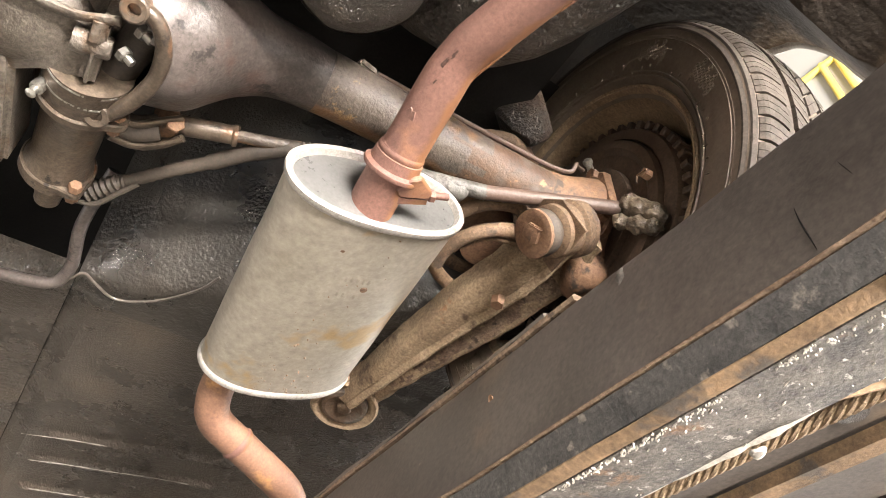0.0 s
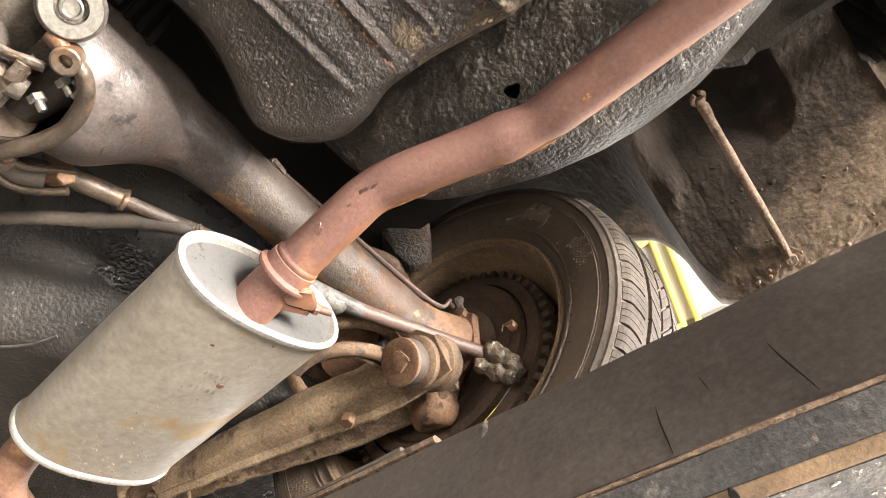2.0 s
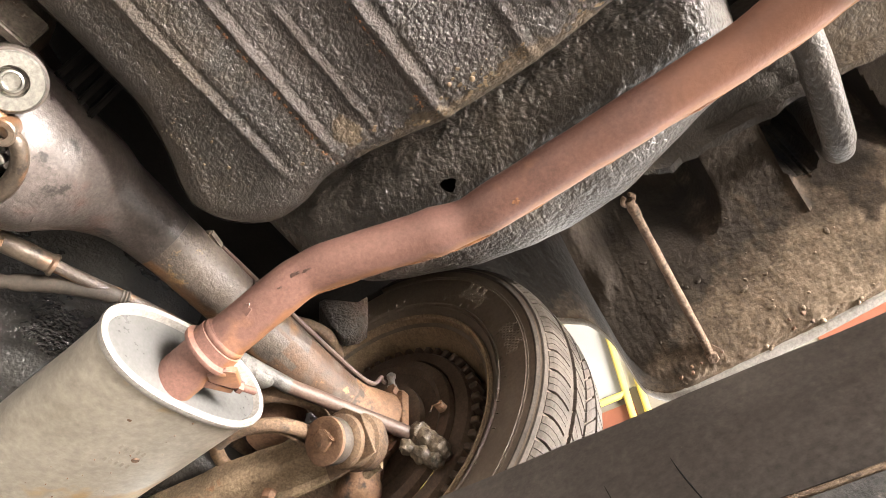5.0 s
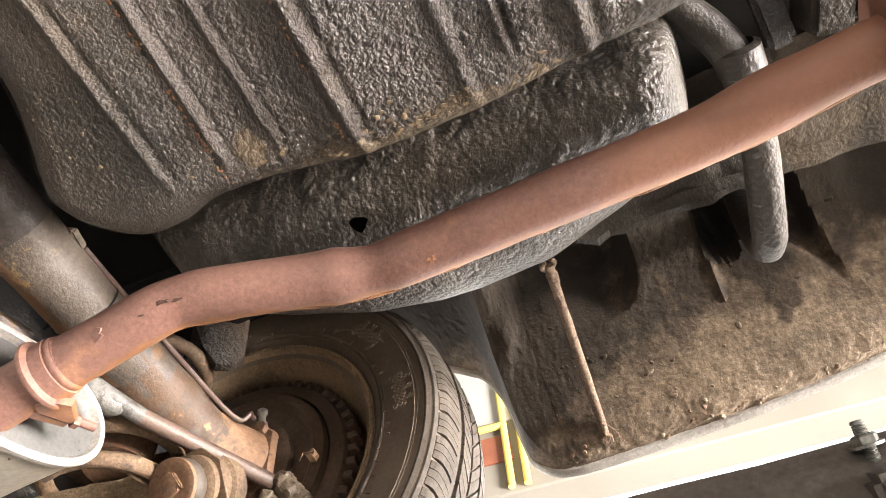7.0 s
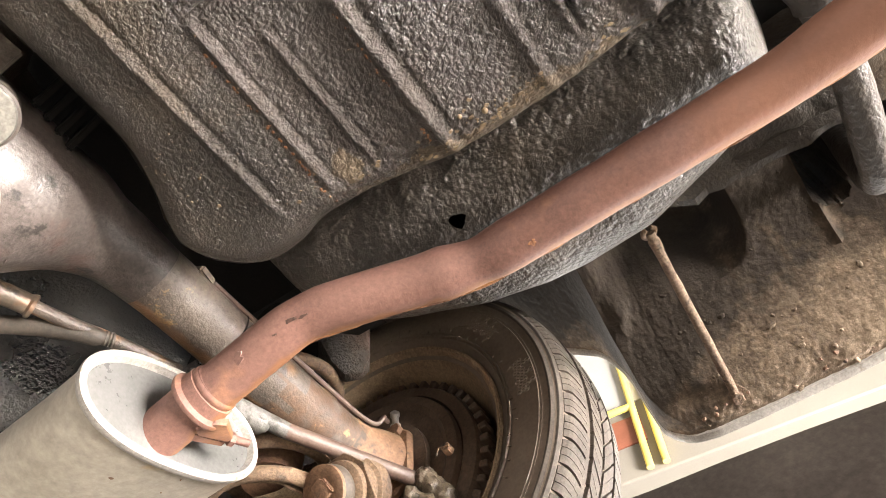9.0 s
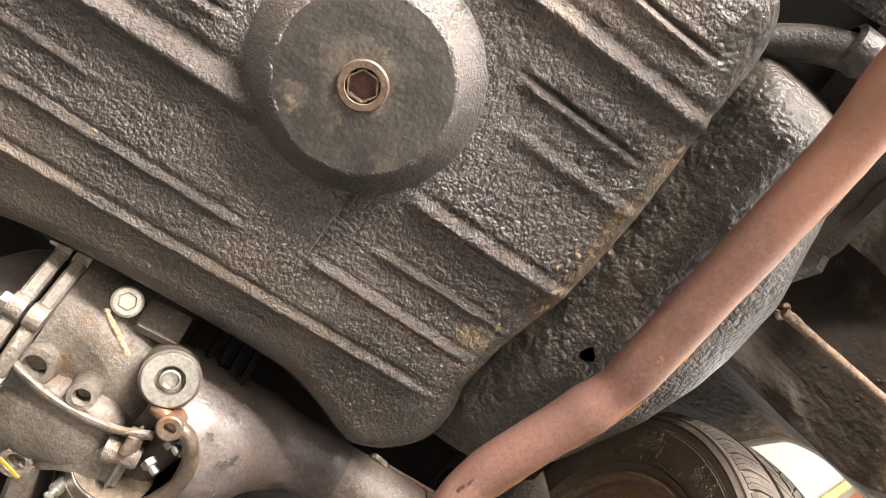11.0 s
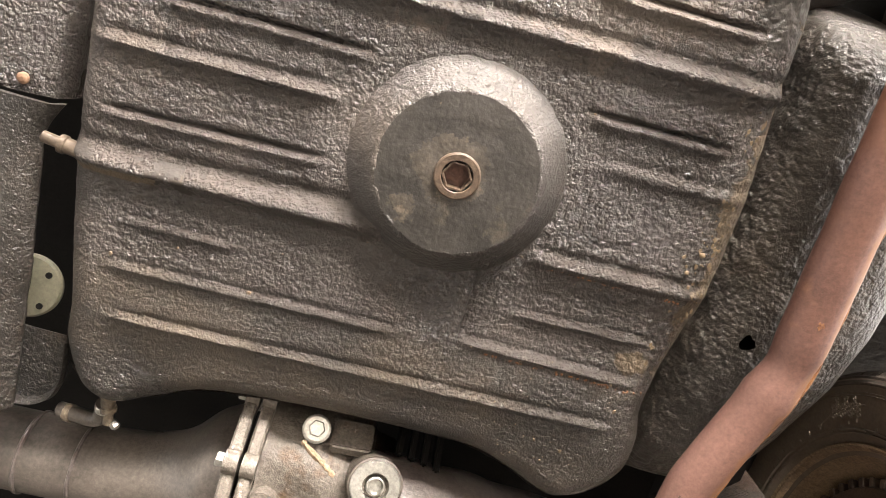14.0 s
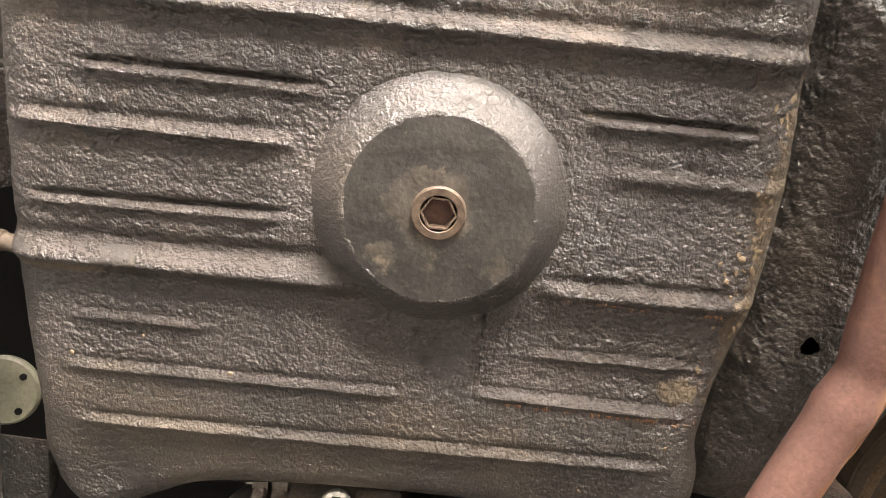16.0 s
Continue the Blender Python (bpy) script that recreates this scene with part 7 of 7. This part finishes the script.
def build_rods():
    cb = thing("handbrake_cable", (0.54, 0.52, 2.06), "rusty handbrake cable sleeve along the axle", "cable")
    bm = bmesh.new()
    sweep(bm, [(0.42, 0.556, 2.058), (0.46, 0.5455, 2.057), (0.507, 0.5325, 2.056)], 0.0082, 14)
    rough_up(bm, 0.0012, 90)
    part("sheath", bm, SHEATH, cb, "cracked pale grey sheath")
    bm = bmesh.new()
    sweep(bm, [(0.448 + 0.0045 * k, 0.5525 - 0.0012 * k, 2.055) for k in range(10)], [0.008, 0.0108, 0.0115, 0.0112, 0.0118, 0.0112, 0.0118, 0.0114, 0.011, 0.008], 14)
    rough_up(bm, 0.003, 60)
    rough_up(bm, 0.0012, 200)
    part("cover", bm, SHEATH, cb, "crumbling outer cover")
    bm = bmesh.new()
    sweep(bm, [(0.503, 0.534, 2.056), (0.55, 0.5115, 2.0545), (0.632, 0.472, 2.052)], 0.0079, 16)
    rough_up(bm, 0.0006, 90)
    part("sleeve", bm, SLEEVE, cb)
    rr = thing("reaction_rod", (0.25, 0.62, 2.05), "rusty reaction rod beside the differential", "rod")
    bm = bmesh.new()
    sweep(bm, [(0.212, 0.617, 2.048), (0.264, 0.604, 2.054), (0.266, 0.6035, 2.054), (0.269, 0.6028, 2.0545), (0.27, 0.6025, 2.0545)], [0.0098, 0.0092, 0.0108, 0.0108, 0.009], 16)
    rough_up(bm, 0.0008, 70)
    part("clevis", bm, NECK, rr)
    bm = bmesh.new()
    sweep(bm, smooth_line([(0.268, 0.603, 2.0545), (0.30, 0.595, 2.058), (0.34, 0.585, 2.064), (0.40, 0.575, 2.075)], 5), 0.0075, 12, flat=0.8)
    rough_up(bm, 0.0007, 80)
    part("shaft", bm, RUSTY_TUBE, rr)
    bm = bmesh.new()
    lathe(bm, [(0.009, -0.012), (0.0115, -0.008), (0.0115, 0.008), (0.009, 0.012)], along((0.208, 0.612, 2.042), (0.2, 0.3, -1)), 20)
    rough_up(bm, 0.001, 90)
    part("eye", bm, RUST, rr)
    for pts, w in (([(0.168, 0.612, 2.018), (0.186, 0.612, 2.02), (0.203, 0.602, 2.026), (0.219, 0.593, 2.032)], 0.0085), ([(0.17, 0.638, 2.022), (0.19, 0.64, 2.024), (0.209, 0.631, 2.028), (0.226, 0.616, 2.034)], 0.0095)):
        bm = bmesh.new()
        sweep(bm, smooth_line(pts, 6), w, 14, flat=0.4)
        rough_up(bm, 0.0008, 80)
        part("bracket", bm, NECK, rr)
    bm = bmesh.new()
    sweep(bm, smooth_line([(0.165, 0.624, 2.03), (0.185, 0.626, 2.03), (0.205, 0.617, 2.035)], 6), 0.0125, 16)
    part("rubber", bm, BLACK_RUBBER, rr, "old black rubber between the fork plates")
    bm = bmesh.new()
    hex_bolt(bm, along((0.214, 0.601, 2.03), (0.1, -0.7, -0.7)), 0.0085, 0.008)
    part("bolt", bm, RUST, rr)
    ca = thing("brake_hose", (0.25, 0.66, 2.06), "dusty black ribbed brake hose to the axle", "hose")
    bm = bmesh.new()
    line = smooth_line([(0.335, 0.582, 2.06), (0.322, 0.589, 2.058), (0.289, 0.613, 2.055), (0.256, 0.647, 2.052), (0.226, 0.677, 2.05), (0.203, 0.704, 2.05), (0.188, 0.716, 2.048)], 8)
    sweep(bm, line, [0.0082 if 8 <= i < 24 else 0.0062 + 0.0009 * (i % 2) for i in range(len(line))], 14)
    rough_up(bm, 0.0005, 90)
    part("hose", bm, BLACK_RUBBER, ca)
    bm = bmesh.new()
    prof = [(0.007, -0.003)]
    for k in range(6):
        prof += [(0.0112 - 0.0005 * k, 0.0061 * k), (0.0072, 0.0061 * k + 0.003)]
    lathe(bm, prof, along((0.172, 0.737, 2.044), (0.65, -0.75, 0.15)), 18)
    part("bellows", bm, BLACK_RUBBER, ca)
    bm = bmesh.new()
    sweep(bm, smooth_line([(0.21, 0.70, 2.045), (0.195, 0.722, 2.04), (0.182, 0.74, 2.036), (0.16, 0.745, 2.034)], 5), 0.0028, 8)
    part("thin_lead", bm, BLACK_RUBBER, ca)
    # hook-shaped towing loop at the tail
    tl = thing("towing_loop", (0.5, -0.03, 2.09), "thick black-painted bent steel towing loop", "towing eye")
    bm = bmesh.new()
    sweep(bm, rounded_line([(0.34, 0.01, 2.13), (0.405, -0.04, 2.10), (0.50, -0.042, 2.088), (0.592, -0.034, 2.082), (0.612, -0.04, 2.13), (0.63, -0.06, 2.25)], 0.03, 6), 0.0146, 20)
    rough_up(bm, 0.0012, 60)
    part("loop", bm, LOOP, tl)
    bm = bmesh.new()
    lathe(bm, [(0.013, -0.014), (0.018, -0.011), (0.0185, 0.008), (0.013, 0.012)], along((0.415, -0.041, 2.0985), (1, -0.02, -0.12)), 24, caps=False)
    rough_up(bm, 0.0012, 90)
    part("collar", bm, LOOP, tl, "lumpy coated collar")
    # bracket beside the tank
    bk = thing("side_bracket", (-0.25, 0.36, 2.03), "dark dusty folded steel bracket beside the tank", "bracket")
    bm = bmesh.new()
    rows = []
    cols = [-0.186 - 0.0025 * k for k in range(30)] + [-0.30, -0.34]
    for i in range(100):
        y = 0.224 + 0.268 * i / 99
        w = 0.0075 - 0.014 * max(0.0, 1 - (y - 0.224) / 0.03) ** 1.6 - 0.002 * math.sin(i / 99 * math.pi)
        near = [(-0.172 - w, 2.036), (-0.171 - w, 2.032), (-0.175 - w, 2.026), (-0.181 - w, 2.022)]
        far = [(-0.181 - w, 2.026), (-0.178 - w, 2.029), (-0.176 - w, 2.034), (-0.175 - w, 2.036)]
        rows.append([Vector((x, y, z)) for x, z in near + [(x - 0.006, 2.02) for x in cols] + [(x - 0.006, 2.024) for x in reversed(cols)] + far])
    loft(bm, rows)
    gone = [f for f in bm.faces if math.hypot(f.calc_center_median().x + 0.2045, (f.calc_center_median().y - 0.4465) * 0.8) < 0.0078 + 0.0012 * math.sin(40 * f.calc_center_median().y)]
    bmesh.ops.delete(bm, geom=gone, context="FACES")
    rough_up(bm, 0.0012, 30)
    rough_up(bm, 0.0006, 110)
    part("plate", bm, BRACKET, bk)
    bm = bmesh.new()
    rim = [(-0.147, 0.425), (-0.1465, 0.445), (-0.1475, 0.462), (-0.152, 0.477), (-0.160, 0.487), (-0.170, 0.4925), (-0.184, 0.4945)]
    loft(bm, [[Vector((x, y, 2.040)), Vector((x + 0.002, y + 0.0015, 2.046)), Vector((x + 0.0005, y + 0.001, 2.054)), Vector((-0.20, y, 2.055)), Vector((-0.20, y, 2.052)), Vector((x - 0.003, y - 0.001, 2.051))] for x, y in ((p.x, p.y) for p in smooth_line([(a, b, 0) for a, b in rim], 4))])
    rough_up(bm, 0.0008, 70)
    part("fold", bm, BRACKET, bk, "rounded return flange")
    el = thing("hose_elbow", (-0.112, 0.49, 2.05), "greasy elbow hose fitting on the tank", "hose fitting")
    bm = bmesh.new()
    sweep(bm, rounded_line([(-0.108, 0.474, 2.042), (-0.111, 0.497, 2.047), (-0.15, 0.501, 2.056)], 0.012, 6), 0.0068, 12)
    rough_up(bm, 0.0006, 120)
    part("elbow", bm, AXLE, el)
    for q, w, mt in (((-0.107, 0.478, 2.043), (0, 1, 0.1), STEEL), ((-0.14, 0.501, 2.054), (-1, 0.1, 0.2), GREASE)):
        bm = bmesh.new()
        lathe(bm, [(0.0074, -0.003), (0.0082, -0.002), (0.0082, 0.003), (0.0074, 0.004)], along(q, w), 16, caps=False)
        part("clip", bm, mt, el)
    bm = bmesh.new()
    hex_bolt(bm, along((-0.1, 0.49, 2.042), (1, 0.3, -0.5)), 0.0042, 0.008)
    part("clip_screw", bm, STEEL, el)
    ps = thing("plastic_sender", (-0.19, 0.39, 2.075), "yellowed white plastic sender cover", "sensor")
    bm = bmesh.new()
    m = along((-0.199, 0.402, 2.08), (0.1, -0.25, -1))
    lathe(bm, [(0.028, 0.0), (0.028, 0.004), (0.026, 0.006), (0.01, 0.006)], m, 40)
    part("cover", bm, PLASTIC, ps)
    for a in (40, 130, 220, 310):
        bm = bmesh.new()
        lathe(bm, [(0.0028, 0.0), (0.0028, 0.0075)], m @ Matrix.Translation((0.02 * math.cos(radians(a)), 0.02 * math.sin(radians(a)), 0)), 10)
        part("screw", bm, DARK, ps)


build_rods()
